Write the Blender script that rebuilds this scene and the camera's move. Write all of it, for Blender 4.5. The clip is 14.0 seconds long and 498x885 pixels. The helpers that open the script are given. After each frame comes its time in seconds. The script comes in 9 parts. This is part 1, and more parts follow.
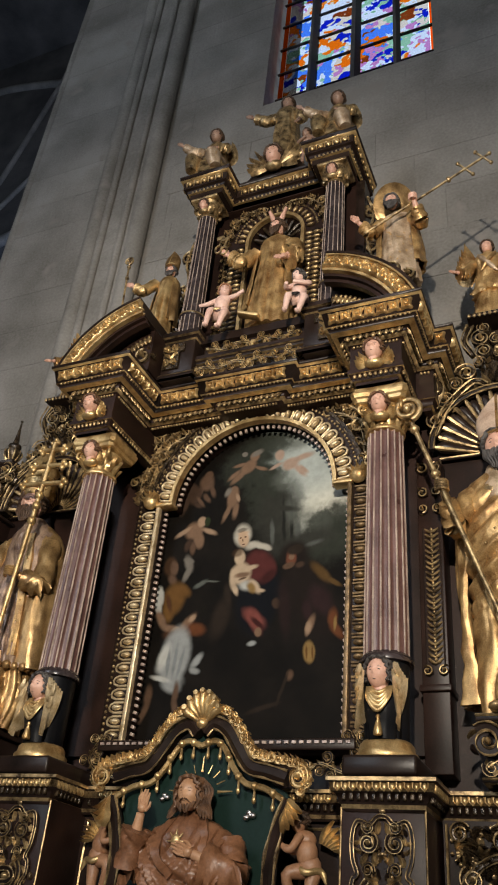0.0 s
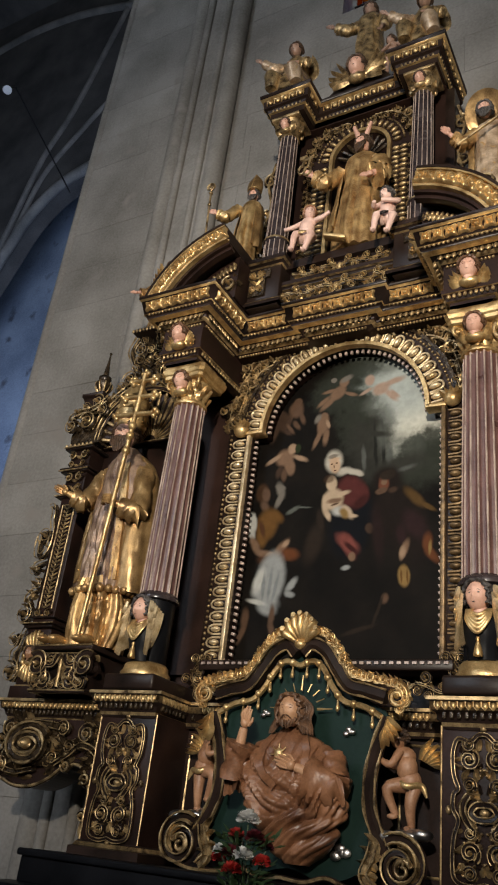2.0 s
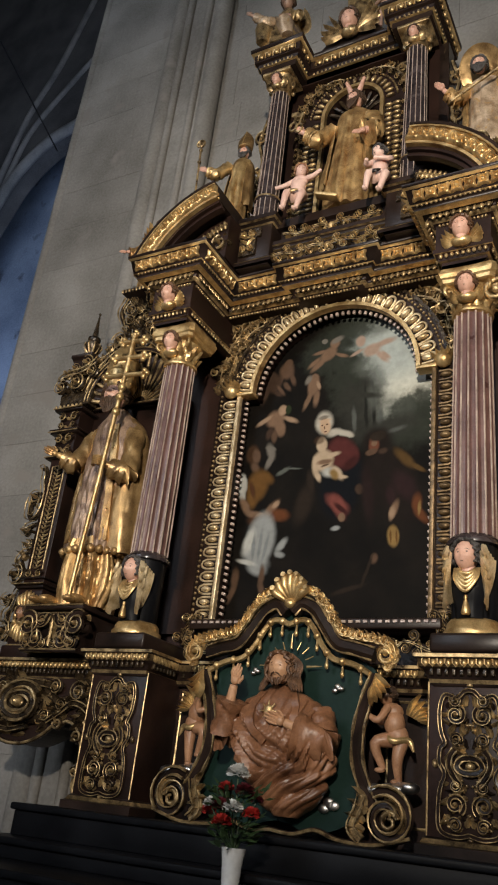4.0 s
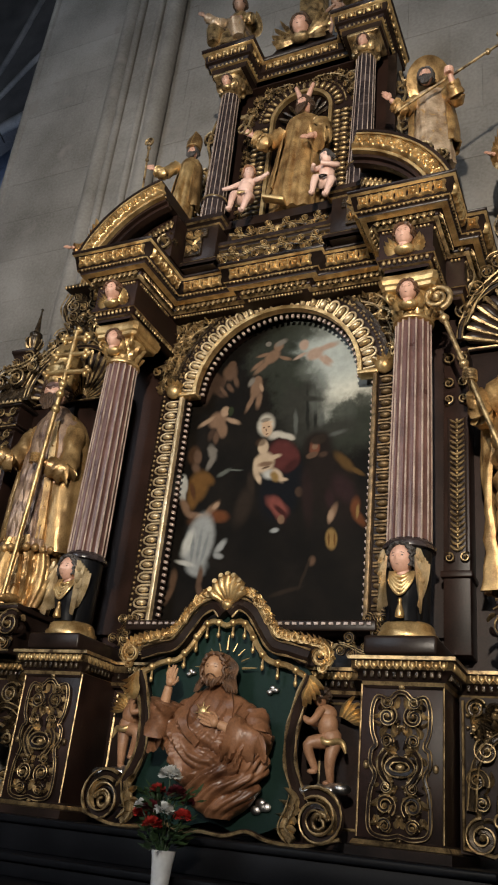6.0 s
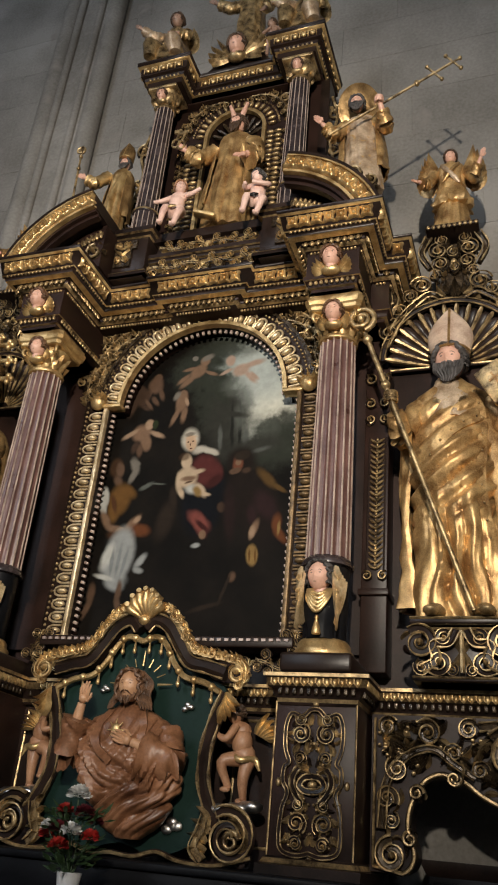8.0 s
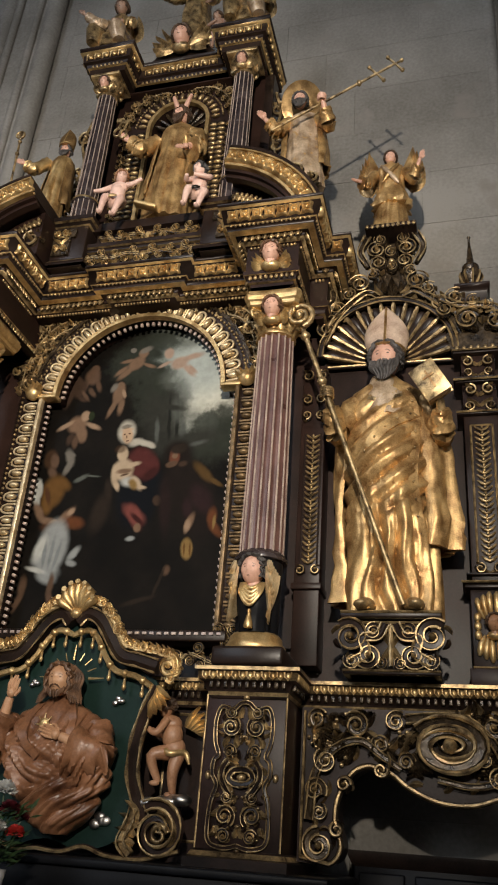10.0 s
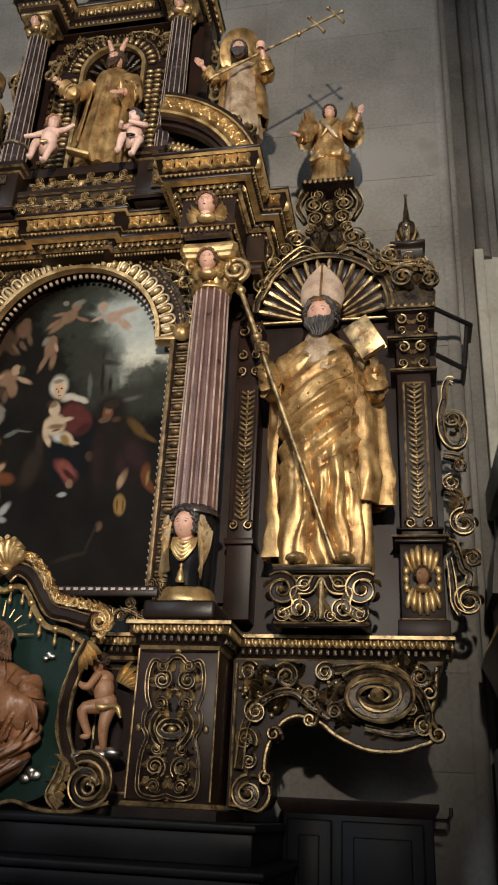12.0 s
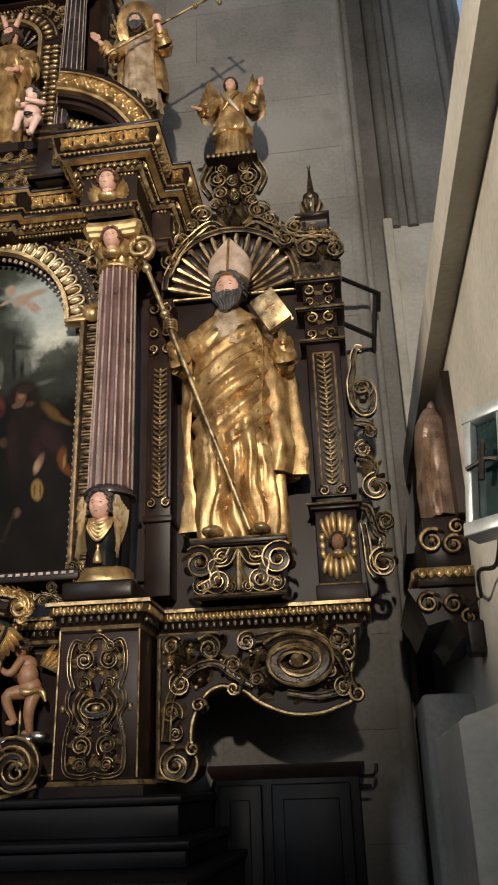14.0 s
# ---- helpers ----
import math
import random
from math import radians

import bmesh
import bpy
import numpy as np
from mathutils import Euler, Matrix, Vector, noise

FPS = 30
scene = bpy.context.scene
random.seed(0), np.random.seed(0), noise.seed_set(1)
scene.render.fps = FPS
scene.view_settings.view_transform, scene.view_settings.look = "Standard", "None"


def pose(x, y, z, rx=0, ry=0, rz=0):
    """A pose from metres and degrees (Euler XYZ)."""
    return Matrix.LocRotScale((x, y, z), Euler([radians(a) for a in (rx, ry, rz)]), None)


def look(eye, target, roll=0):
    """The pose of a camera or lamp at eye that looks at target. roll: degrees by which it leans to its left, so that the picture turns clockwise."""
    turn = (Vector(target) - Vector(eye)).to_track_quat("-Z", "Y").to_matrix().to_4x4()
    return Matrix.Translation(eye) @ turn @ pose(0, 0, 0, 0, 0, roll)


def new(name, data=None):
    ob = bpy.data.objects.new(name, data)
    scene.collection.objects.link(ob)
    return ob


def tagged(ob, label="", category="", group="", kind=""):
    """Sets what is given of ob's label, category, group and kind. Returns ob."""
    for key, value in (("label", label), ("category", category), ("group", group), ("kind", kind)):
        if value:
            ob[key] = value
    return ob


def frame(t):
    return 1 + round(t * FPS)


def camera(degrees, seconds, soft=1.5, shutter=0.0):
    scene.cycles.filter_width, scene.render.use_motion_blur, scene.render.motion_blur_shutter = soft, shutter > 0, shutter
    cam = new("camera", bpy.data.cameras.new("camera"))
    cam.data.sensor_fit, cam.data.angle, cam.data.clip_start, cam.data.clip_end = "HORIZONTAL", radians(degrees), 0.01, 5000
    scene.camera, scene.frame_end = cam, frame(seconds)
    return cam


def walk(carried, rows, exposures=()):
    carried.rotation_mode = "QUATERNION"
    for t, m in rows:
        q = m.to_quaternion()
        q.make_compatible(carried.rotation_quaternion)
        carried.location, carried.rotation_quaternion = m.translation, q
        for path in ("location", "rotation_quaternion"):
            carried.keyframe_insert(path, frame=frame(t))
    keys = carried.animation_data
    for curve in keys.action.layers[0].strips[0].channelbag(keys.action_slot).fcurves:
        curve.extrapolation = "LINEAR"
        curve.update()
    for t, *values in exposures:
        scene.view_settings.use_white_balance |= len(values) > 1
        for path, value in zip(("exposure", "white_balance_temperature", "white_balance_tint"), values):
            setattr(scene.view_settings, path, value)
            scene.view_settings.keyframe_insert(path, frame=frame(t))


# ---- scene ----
cam = camera(33.9, 14.0, 2.0)
PATH = [
    (0, (1.745, -3.757, 1.634), (1.002, -2.241, 2.707), 5.8),
    (0.5, (1.712, -3.765, 1.628), (0.937, -2.225, 2.641), 6.5),
    (1, (1.71, -3.769, 1.626), (0.868, -2.227, 2.582), 6.9),
    (1.5, (1.689, -3.77, 1.624), (0.796, -2.238, 2.55), 7.1),
    (2, (1.678, -3.774, 1.622), (0.741, -2.256, 2.526), 7.3),
    (4.5, (1.672, -3.757, 1.609), (0.756, -2.178, 2.427), 7.0),
    (5, (1.675, -3.754, 1.611), (0.788, -2.161, 2.433), 6.8),
    (5.5, (1.679, -3.749, 1.61), (0.83, -2.141, 2.443), 6.6),
    (6, (1.689, -3.747, 1.612), (0.883, -2.124, 2.458), 6.4),
    (6.5, (1.693, -3.736, 1.611), (0.931, -2.1, 2.473), 6.2),
    (7, (1.699, -3.74, 1.616), (0.98, -2.091, 2.49), 6.1),
    (7.5, (1.706, -3.735, 1.617), (1.025, -2.076, 2.502), 5.9),
    (8, (1.713, -3.732, 1.616), (1.071, -2.063, 2.512), 5.7),
    (10.5, (1.737, -3.716, 1.614), (1.268, -1.984, 2.499), 4.3),
    (11, (1.739, -3.699, 1.604), (1.308, -1.947, 2.468), 3.9),
    (11.5, (1.745, -3.692, 1.6), (1.348, -1.923, 2.444), 3.5),
    (12, (1.752, -3.686, 1.597), (1.388, -1.899, 2.419), 3.0),
    (12.5, (1.758, -3.672, 1.593), (1.448, -1.859, 2.38), 1.9),
    (13, (1.766, -3.66, 1.586), (1.502, -1.831, 2.353), 0.7),
    (13.5, (1.816, -3.657, 1.589), (1.584, -1.828, 2.365), -0.7),
    (14, (1.876, -3.681, 1.575), (1.653, -1.851, 2.35), -1.9),
]

EXPOSURE = 0.0
walk(cam, [(t, look(eye, target, roll)) for t, eye, target, roll in PATH], [(0.0, EXPOSURE)])

# ---- light ----
world = bpy.data.worlds.new("world")
scene.world = world
world.use_nodes = True
sky = world.node_tree.nodes.new("ShaderNodeTexSky")
sky.sky_type, sky.sun_disc = "NISHITA", False
sky.sun_elevation, sky.sun_rotation = radians(25), radians(200)
world.node_tree.links.new(sky.outputs[0], world.node_tree.nodes["Background"].inputs[0])
world.node_tree.nodes["Background"].inputs[1].default_value = 0.05


def spot(name, eye, target, power, size, blend, radius, colour):
    lamp = bpy.data.lights.new(name, "SPOT")
    lamp.energy, lamp.spot_size, lamp.spot_blend = power, radians(size), blend
    lamp.shadow_soft_size, lamp.color = radius, colour
    ob = new(name, lamp)
    ob.matrix_world = look(eye, target)
    return ob


def area_lamp(name, eye, target, power, sx, sy, colour):
    lamp = bpy.data.lights.new(name, "AREA")
    lamp.shape, lamp.size, lamp.size_y, lamp.energy, lamp.color = "RECTANGLE", sx, sy, power, colour
    ob = new(name, lamp)
    ob.matrix_world = look(eye, target)
    return ob


WARM = (1.0, 0.89, 0.74)
spot("nave_floodlight", (2.1, -6.9, 3.6), (-0.25, 0.0, 4.42), 2080, 62, 1.0, 0.08, WARM)
# unseen spot added to brighten the screen wall, aimed clear of the altar
spot("screen_wall_spot", (-6.5, -8.5, 5.0), (2.48, -1.7, 2.9), 5000, 13, 0.7, 0.12, (1.0, 0.86, 0.68))
# unseen area lamps added behind the camera as cool ambient fill
area_lamp("daylight_fill", (-5.0, -13.3, 9.0), (-1.5, 0.0, 8.5), 430, 3.0, 8.0, (0.80, 0.88, 1.0))
area_lamp("daylight_fill", (5.0, -13.3, 8.0), (1.0, 0.0, 6.0), 115, 3.0, 8.0, (0.80, 0.88, 1.0))


# ---- materials ----
def material(name):
    m = bpy.data.materials.new(name)
    m.use_nodes = True
    return m, m.node_tree.nodes, m.node_tree.links, m.node_tree.nodes["Principled BSDF"]


def surface(name, dark, light, rough, metal=0.0, scale=8.0, fine=90.0, bump=0.15, rough_var=0.15, coat=0.0, each=0.0, spots=None, shine=0.5, crinkle=0.0):
    """Two scales of mottling between two colours, with fine relief; each: variation from piece to piece; spots: wear colour."""
    m, n, l, b = material(name)
    tc = n.new("ShaderNodeNewGeometry")
    big, small = n.new("ShaderNodeTexNoise"), n.new("ShaderNodeTexNoise")
    big.inputs["Scale"].default_value, big.inputs["Detail"].default_value = scale, 5
    small.inputs["Scale"].default_value, small.inputs["Detail"].default_value = fine, 4
    l.new(tc.outputs["Position"], big.inputs["Vector"]), l.new(tc.outputs["Position"], small.inputs["Vector"])
    both = n.new("ShaderNodeMath")
    both.operation = "MULTIPLY_ADD"
    both.inputs[1].default_value = 0.4
    l.new(small.outputs[0], both.inputs[0]), l.new(big.outputs[0], both.inputs[2])
    ramp = n.new("ShaderNodeValToRGB")
    ramp.color_ramp.elements[0].position, ramp.color_ramp.elements[1].position = 0.50, 0.90
    ramp.color_ramp.elements[0].color, ramp.color_ramp.elements[1].color = (*dark, 1), (*light, 1)
    l.new(both.outputs[0], ramp.inputs[0])
    colour = ramp.outputs[0]
    if spots:
        wear = n.new("ShaderNodeTexNoise")
        wear.inputs["Scale"].default_value, wear.inputs["Detail"].default_value = scale * 2.3, 8
        l.new(tc.outputs["Position"], wear.inputs["Vector"])
        cut = n.new("ShaderNodeMapRange")
        cut.inputs["From Min"].default_value, cut.inputs["From Max"].default_value = 0.60, 0.70
        l.new(wear.outputs[0], cut.inputs["Value"])
        mix = n.new("ShaderNodeMix")
        mix.data_type = "RGBA"
        mix.inputs[7].default_value = (*spots, 1)
        l.new(cut.outputs[0], mix.inputs[0]), l.new(colour, mix.inputs[6])
        colour = mix.outputs[2]
    if each:
        info, hsv, val = n.new("ShaderNodeObjectInfo"), n.new("ShaderNodeHueSaturation"), n.new("ShaderNodeMapRange")
        val.inputs["To Min"].default_value, val.inputs["To Max"].default_value = 1 - each, 1 + each
        l.new(info.outputs["Random"], val.inputs["Value"]), l.new(val.outputs[0], hsv.inputs["Value"])
        l.new(colour, hsv.inputs["Color"])
        colour = hsv.outputs[0]
    l.new(colour, b.inputs["Base Color"])
    r = n.new("ShaderNodeMapRange")
    r.inputs["To Min"].default_value, r.inputs["To Max"].default_value = max(0.03, rough - rough_var), min(1, rough + rough_var)
    l.new(big.outputs[0], r.inputs["Value"]), l.new(r.outputs[0], b.inputs["Roughness"])
    b.inputs["Metallic"].default_value = metal
    b.inputs["Specular IOR Level"].default_value = shine
    b.inputs["Coat Weight"].default_value = coat
    b.inputs["Coat Roughness"].default_value = 0.25
    if bump:
        bp = n.new("ShaderNodeBump")
        bp.inputs["Strength"].default_value, bp.inputs["Distance"].default_value = bump, 0.01
        l.new(both.outputs[0], bp.inputs["Height"]), l.new(bp.outputs[0], b.inputs["Normal"])
        if crinkle:
            warp, fold = n.new("ShaderNodeTexNoise"), n.new("ShaderNodeBump")
            warp.noise_type = "RIDGED_MULTIFRACTAL"
            warp.inputs["Scale"].default_value, warp.inputs["Detail"].default_value = crinkle, 3
            squeeze = n.new("ShaderNodeMapping")
            squeeze.inputs["Rotation"].default_value, squeeze.inputs["Scale"].default_value = (0, 0.5, 0), (1.0, 1.0, 0.45)
            fold.inputs["Strength"].default_value, fold.inputs["Distance"].default_value = 0.40, 0.014
            l.new(tc.outputs["Position"], squeeze.inputs[0]), l.new(squeeze.outputs[0], warp.inputs["Vector"])
            l.new(warp.outputs[0], fold.inputs["Height"]), l.new(bp.outputs[0], fold.inputs["Normal"]), l.new(fold.outputs[0], b.inputs["Normal"])
    return m


GOLD = surface("gold_leaf", (0.34, 0.20, 0.075), (0.80, 0.58, 0.28), 0.36, 0.72, 14, 160, 0.25, 0.14)
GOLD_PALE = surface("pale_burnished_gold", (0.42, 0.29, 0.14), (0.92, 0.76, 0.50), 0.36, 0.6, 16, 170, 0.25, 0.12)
GOLD_OLD = surface("worn_gilding", (0.075, 0.048, 0.026), (0.70, 0.50, 0.25), 0.36, 0.7, 22, 190, 0.3, 0.14)
GOLD_DARK = surface("dark_gilded_carving", (0.009, 0.007, 0.006), (0.085, 0.058, 0.032), 0.25, 0.35, 26, 210, 0.3, 0.12)
# darker copy of the frame gilding: the right jamb's shade put into colour
GOLD_SHADED = surface("shaded_gilding", (0.045, 0.029, 0.017), (0.34, 0.225, 0.11), 0.44, 0.55, 24, 180, 0.3, 0.12)
SILVER = surface("silver_leaf", (0.45, 0.42, 0.40), (0.85, 0.82, 0.78), 0.35, 1.0, 20, 150, 0.25)
BLACK = surface("black_lacquered_wood", (0.008, 0.0055, 0.0045), (0.030, 0.018, 0.014), 0.32, 0.0, 5, 120, 0.08, 0.1, shine=0.22)
BROWN = surface("dark_stained_wood", (0.010, 0.006, 0.0048), (0.032, 0.016, 0.012), 0.40, 0.0, 4, 110, 0.08, 0.1, shine=0.22)
NAVY = surface("dark_blue_paint", (0.0035, 0.0038, 0.0048), (0.010, 0.0105, 0.013), 0.45, 0.0, 4, 100, 0.08, shine=0.12)
PURPLE = surface("mauve_column_paint", (0.060, 0.028, 0.024), (0.15, 0.075, 0.064), 0.32, 0.0, 7, 90, 0.1)
FILLET = surface("pale_silvered_fillet", (0.26, 0.19, 0.16), (0.58, 0.46, 0.38), 0.38, 0.3, 12, 120, 0.1)
SHAFT_DARK = surface("black_marbled_shaft", (0.012, 0.010, 0.012), (0.06, 0.045, 0.045), 0.25, 0.0, 9, 70, 0.05)
FLESH = surface("flesh_painted_wood", (0.50, 0.27, 0.19), (0.72, 0.44, 0.34), 0.42, 0.0, 9, 110, 0.08)
CARVED_FLESH = surface("stained_limewood_flesh", (0.23, 0.11, 0.055), (0.46, 0.25, 0.14), 0.45, 0.0, 9, 110, 0.1)
HAIR = surface("grey_painted_hair", (0.022, 0.019, 0.018), (0.10, 0.09, 0.085), 0.6, 0.0, 30, 160, 0.5)
HAIR_LIGHT = surface("light_brown_carved_hair", (0.045, 0.021, 0.010), (0.17, 0.085, 0.042), 0.5, 0.0, 30, 160, 0.5)
HAIR_BROWN = surface("brown_painted_hair", (0.025, 0.014, 0.008), (0.10, 0.055, 0.03), 0.55, 0.0, 30, 160, 0.5)
ROBE_BROWN = surface("reddish_brown_carved_robe", (0.085, 0.034, 0.016), (0.31, 0.145, 0.072), 0.38, 0.0, 6, 100, 0.2, crinkle=16.0)
ROBE_SILVER = surface("silvered_vestment", (0.26, 0.17, 0.10), (0.70, 0.54, 0.38), 0.36, 0.4, 16, 140, 0.25, crinkle=20.0, spots=(0.52, 0.32, 0.12))
COPE = surface("dull_gilt_cope", (0.15, 0.085, 0.035), (0.52, 0.34, 0.15), 0.34, 0.62, 10, 140, 0.2, crinkle=20.0)
GREEN = surface("dark_green_painted_panel", (0.004, 0.014, 0.011), (0.010, 0.028, 0.022), 0.45, 0.0, 4, 80, 0.06, shine=0.15)
GOLD_CLOTH = surface("gilded_drapery", (0.21, 0.105, 0.036), (0.74, 0.49, 0.215), 0.40, 0.62, 11, 160, 0.25, 0.14, crinkle=22.0, spots=(0.34, 0.19, 0.075))
MITRE_CLOTH = surface("pale_rose_mitre", (0.40, 0.27, 0.20), (0.76, 0.60, 0.47), 0.36, 0.2, 12, 140, 0.2)
ROBE_WORN = surface("worn_mauve_brown_vestment", (0.10, 0.058, 0.045), (0.46, 0.32, 0.22), 0.36, 0.35, 12, 140, 0.25, crinkle=20.0)
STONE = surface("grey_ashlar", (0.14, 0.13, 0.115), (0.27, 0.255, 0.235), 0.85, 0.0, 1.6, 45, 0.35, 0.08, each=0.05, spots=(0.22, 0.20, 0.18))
JOINT = surface("mortar_joint", (0.14, 0.13, 0.115), (0.25, 0.235, 0.215), 0.9, 0.0, 5, 60, 0.3, 0.05)
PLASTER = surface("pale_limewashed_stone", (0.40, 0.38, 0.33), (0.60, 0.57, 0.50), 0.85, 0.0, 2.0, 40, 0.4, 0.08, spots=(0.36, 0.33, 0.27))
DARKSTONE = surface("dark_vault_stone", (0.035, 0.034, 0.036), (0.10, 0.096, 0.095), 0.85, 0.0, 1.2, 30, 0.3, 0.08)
# the blue of daylight on the aisle wall is put into its colour
BLUEWALL = surface("blue_grey_daylit_wall", (0.10, 0.13, 0.19), (0.22, 0.27, 0.36), 0.85, 0.0, 0.9, 20, 0.2, 0.08, spots=(0.07, 0.08, 0.11))
PAVING = surface("worn_floor_slab", (0.09, 0.08, 0.07), (0.20, 0.18, 0.16), 0.6, 0.0, 1.5, 40, 0.2)
IRON = surface("dark_iron", (0.02, 0.018, 0.016), (0.06, 0.052, 0.046), 0.5, 0.8, 12, 90, 0.2)
CHROME = surface("light_grey_metal_housing", (0.42, 0.46, 0.46), (0.62, 0.66, 0.66), 0.35, 0.6, 12, 120, 0.05)
LAMPGLASS = surface("dark_lamp_glass", (0.01, 0.02, 0.02), (0.03, 0.05, 0.05), 0.1, 0.0, 6, 60, 0.0, 0.04)
WHITE = surface("white_glazed_ceramic", (0.55, 0.55, 0.55), (0.74, 0.74, 0.74), 0.25, 0.0, 4, 60, 0.03)
PETAL_RED = surface("red_petals", (0.30, 0.012, 0.012), (0.62, 0.06, 0.045), 0.55, 0.0, 20, 120, 0.2, each=0.25)
PETAL_WHITE = surface("white_petals", (0.50, 0.50, 0.48), (0.78, 0.78, 0.76), 0.55, 0.0, 20, 120, 0.2, each=0.1)
PETAL_DARK = surface("dark_crimson_petals", (0.05, 0.004, 0.008), (0.14, 0.012, 0.02), 0.55, 0.0, 20, 120, 0.2, each=0.2)
LEAF = surface("flower_leaves", (0.012, 0.03, 0.010), (0.045, 0.09, 0.03), 0.5, 0.0, 20, 120, 0.2, each=0.2)
MOULD = surface("red_brown_marbled_stone", (0.10, 0.06, 0.05), (0.20, 0.13, 0.11), 0.3, 0.0, 9, 60, 0.05)


# ---- mesh helpers ----
def thing(name, at, label, category, group="", kind=""):
    ob = new(name)
    ob.location = at
    ob.empty_display_size = 0.1
    return tagged(ob, label, category, group, kind)


def finish(name, bm, mats, smooth):
    me = bpy.data.meshes.new(name)
    bmesh.ops.recalc_face_normals(bm, faces=bm.faces)
    bm.to_mesh(me)
    bm.free()
    for m in mats if isinstance(mats, (list, tuple)) else (mats,):
        me.materials.append(m)
    if smooth:
        me.polygons.foreach_set("use_smooth", [True] * len(me.polygons))
        me.set_sharp_from_angle(angle=radians(56))
    return me


def under(ob, parent):
    """Puts ob under parent, with its places still in the world's metres."""
    ob.parent = parent
    ob.matrix_parent_inverse = Matrix.Translation(-parent.location) if parent.parent is None else Matrix()
    return ob


def part(name, bm, mats, parent, label="", smooth=True):
    """One mesh object, in world places, under a thing or a part."""
    ob = new(name, finish(name, bm, mats, smooth))
    under(ob, parent)
    return tagged(ob, label)


def single(name, bm, mats, label, category, group="", kind="", smooth=True):
    """A thing that is one mesh."""
    return tagged(new(name, finish(name, bm, mats, smooth)), label, category, group, kind)


def pieces(name, me, poses, parent):
    """Alike pieces that share one mesh, each an object of its own under its parent."""
    for m in poses:
        ob = under(new(name, me), parent)
        ob.matrix_basis = m


def box(bm, x0, x1, y0, y1, z0, z1, bevel=0.0, mat=0):
    x0, x1 = min(x0, x1), max(x0, x1)
    vs = [bm.verts.new((x, y, z)) for z in (z0, z1) for x, y in ((x0, y0), (x1, y0), (x1, y1), (x0, y1))]
    fs = [bm.faces.new([vs[i] for i in f]) for f in ((3, 2, 1, 0), (4, 5, 6, 7), (0, 1, 5, 4), (1, 2, 6, 5), (2, 3, 7, 6), (3, 0, 4, 7))]
    for f in fs:
        f.material_index = mat
    if bevel:
        es = list({e for f in fs for e in f.edges})
        for f in bmesh.ops.bevel(bm, geom=es, offset=bevel, segments=2, affect="EDGES", profile=0.5)["faces"]:
            f.material_index = mat
    return bm


def rings(bm, loops, mat=0, caps=True, closed=True):
    """Skin a list of rings of points."""
    made = [[bm.verts.new(p) for p in loop] for loop in loops]
    for a, b in zip(made, made[1:]):
        k = len(a)
        for i in range(k if closed else k - 1):
            j = (i + 1) % k
            bm.faces.new((a[i], a[j], b[j], b[i])).material_index = mat
    if caps and closed:
        for loop, flip in ((made[0], True), (made[-1], False)):
            bm.faces.new(loop[::-1] if flip else loop).material_index = mat
    return bm


def carved_face(bm, c, r, mat=0, dark=1, turn=None, fringe=True):
    """A carved face and skull that looks to -y: brow, eye hollows, nose, cheeks, lips and chin; dark: eyes."""
    c, q = Vector(c), turn or Matrix.Identity(3)
    bumps = ((0, -0.10, 0.10, 0.17, 0.28), (0, -0.24, 0.15, 0.08, 0.14), (0.33, 0.07, 0.17, 0.12, -0.16), (0, 0.28, 0.5, 0.12, 0.07), (0.40, -0.28, 0.20, 0.20, 0.06), (0, -0.50, 0.20, 0.05, 0.09), (0, -0.60, 0.16, 0.05, 0.07), (0, -0.55, 0.22, 0.015, -0.04), (0, -0.82, 0.20, 0.12, 0.10))
    loops = []
    for k in range(21):
        v = math.pi * k / 20
        s, h = max(math.sin(v), 0.02), -math.cos(v)
        loop = []
        for a in np.linspace(0, 2 * math.pi, 28, endpoint=False):
            d = Vector((s * math.cos(a), s * math.sin(a), h))
            f = 1.0
            if d.y < 0:
                f += sum(g * math.exp(-((abs(d.x) - u) / wu) ** 2 - ((d.z - w) / ww) ** 2) for u, w, wu, ww, g in bumps)
            loop.append(c + q @ Vector((d.x * f * 0.78 * r * (1 - 0.10 * max(0, -d.z)), d.y * f * 0.88 * r, d.z * r)))
        loops.append(loop)
    rings(bm, loops, mat)
    for m in (-1, 1):
        ball(bm, c + q @ Vector((m * 0.26 * r, -0.735 * r, 0.05 * r)), (r * 0.105, r * 0.05, r * 0.040), 8, 6, dark, q)
        tube(bm, [c + q @ Vector((m * u * r, v * r, w * r)) for u, v, w in ((0.13, -0.815, 0.20), (0.27, -0.80, 0.235), (0.42, -0.70, 0.17))], r * 0.017, 4, dark)
    ball(bm, c + q @ Vector((0, -0.815 * r, -0.555 * r)), (r * 0.12, r * 0.04, r * 0.014), 7, 4, dark, q)
    if fringe:
        locks(bm, c, r, dark, q, -0.25)


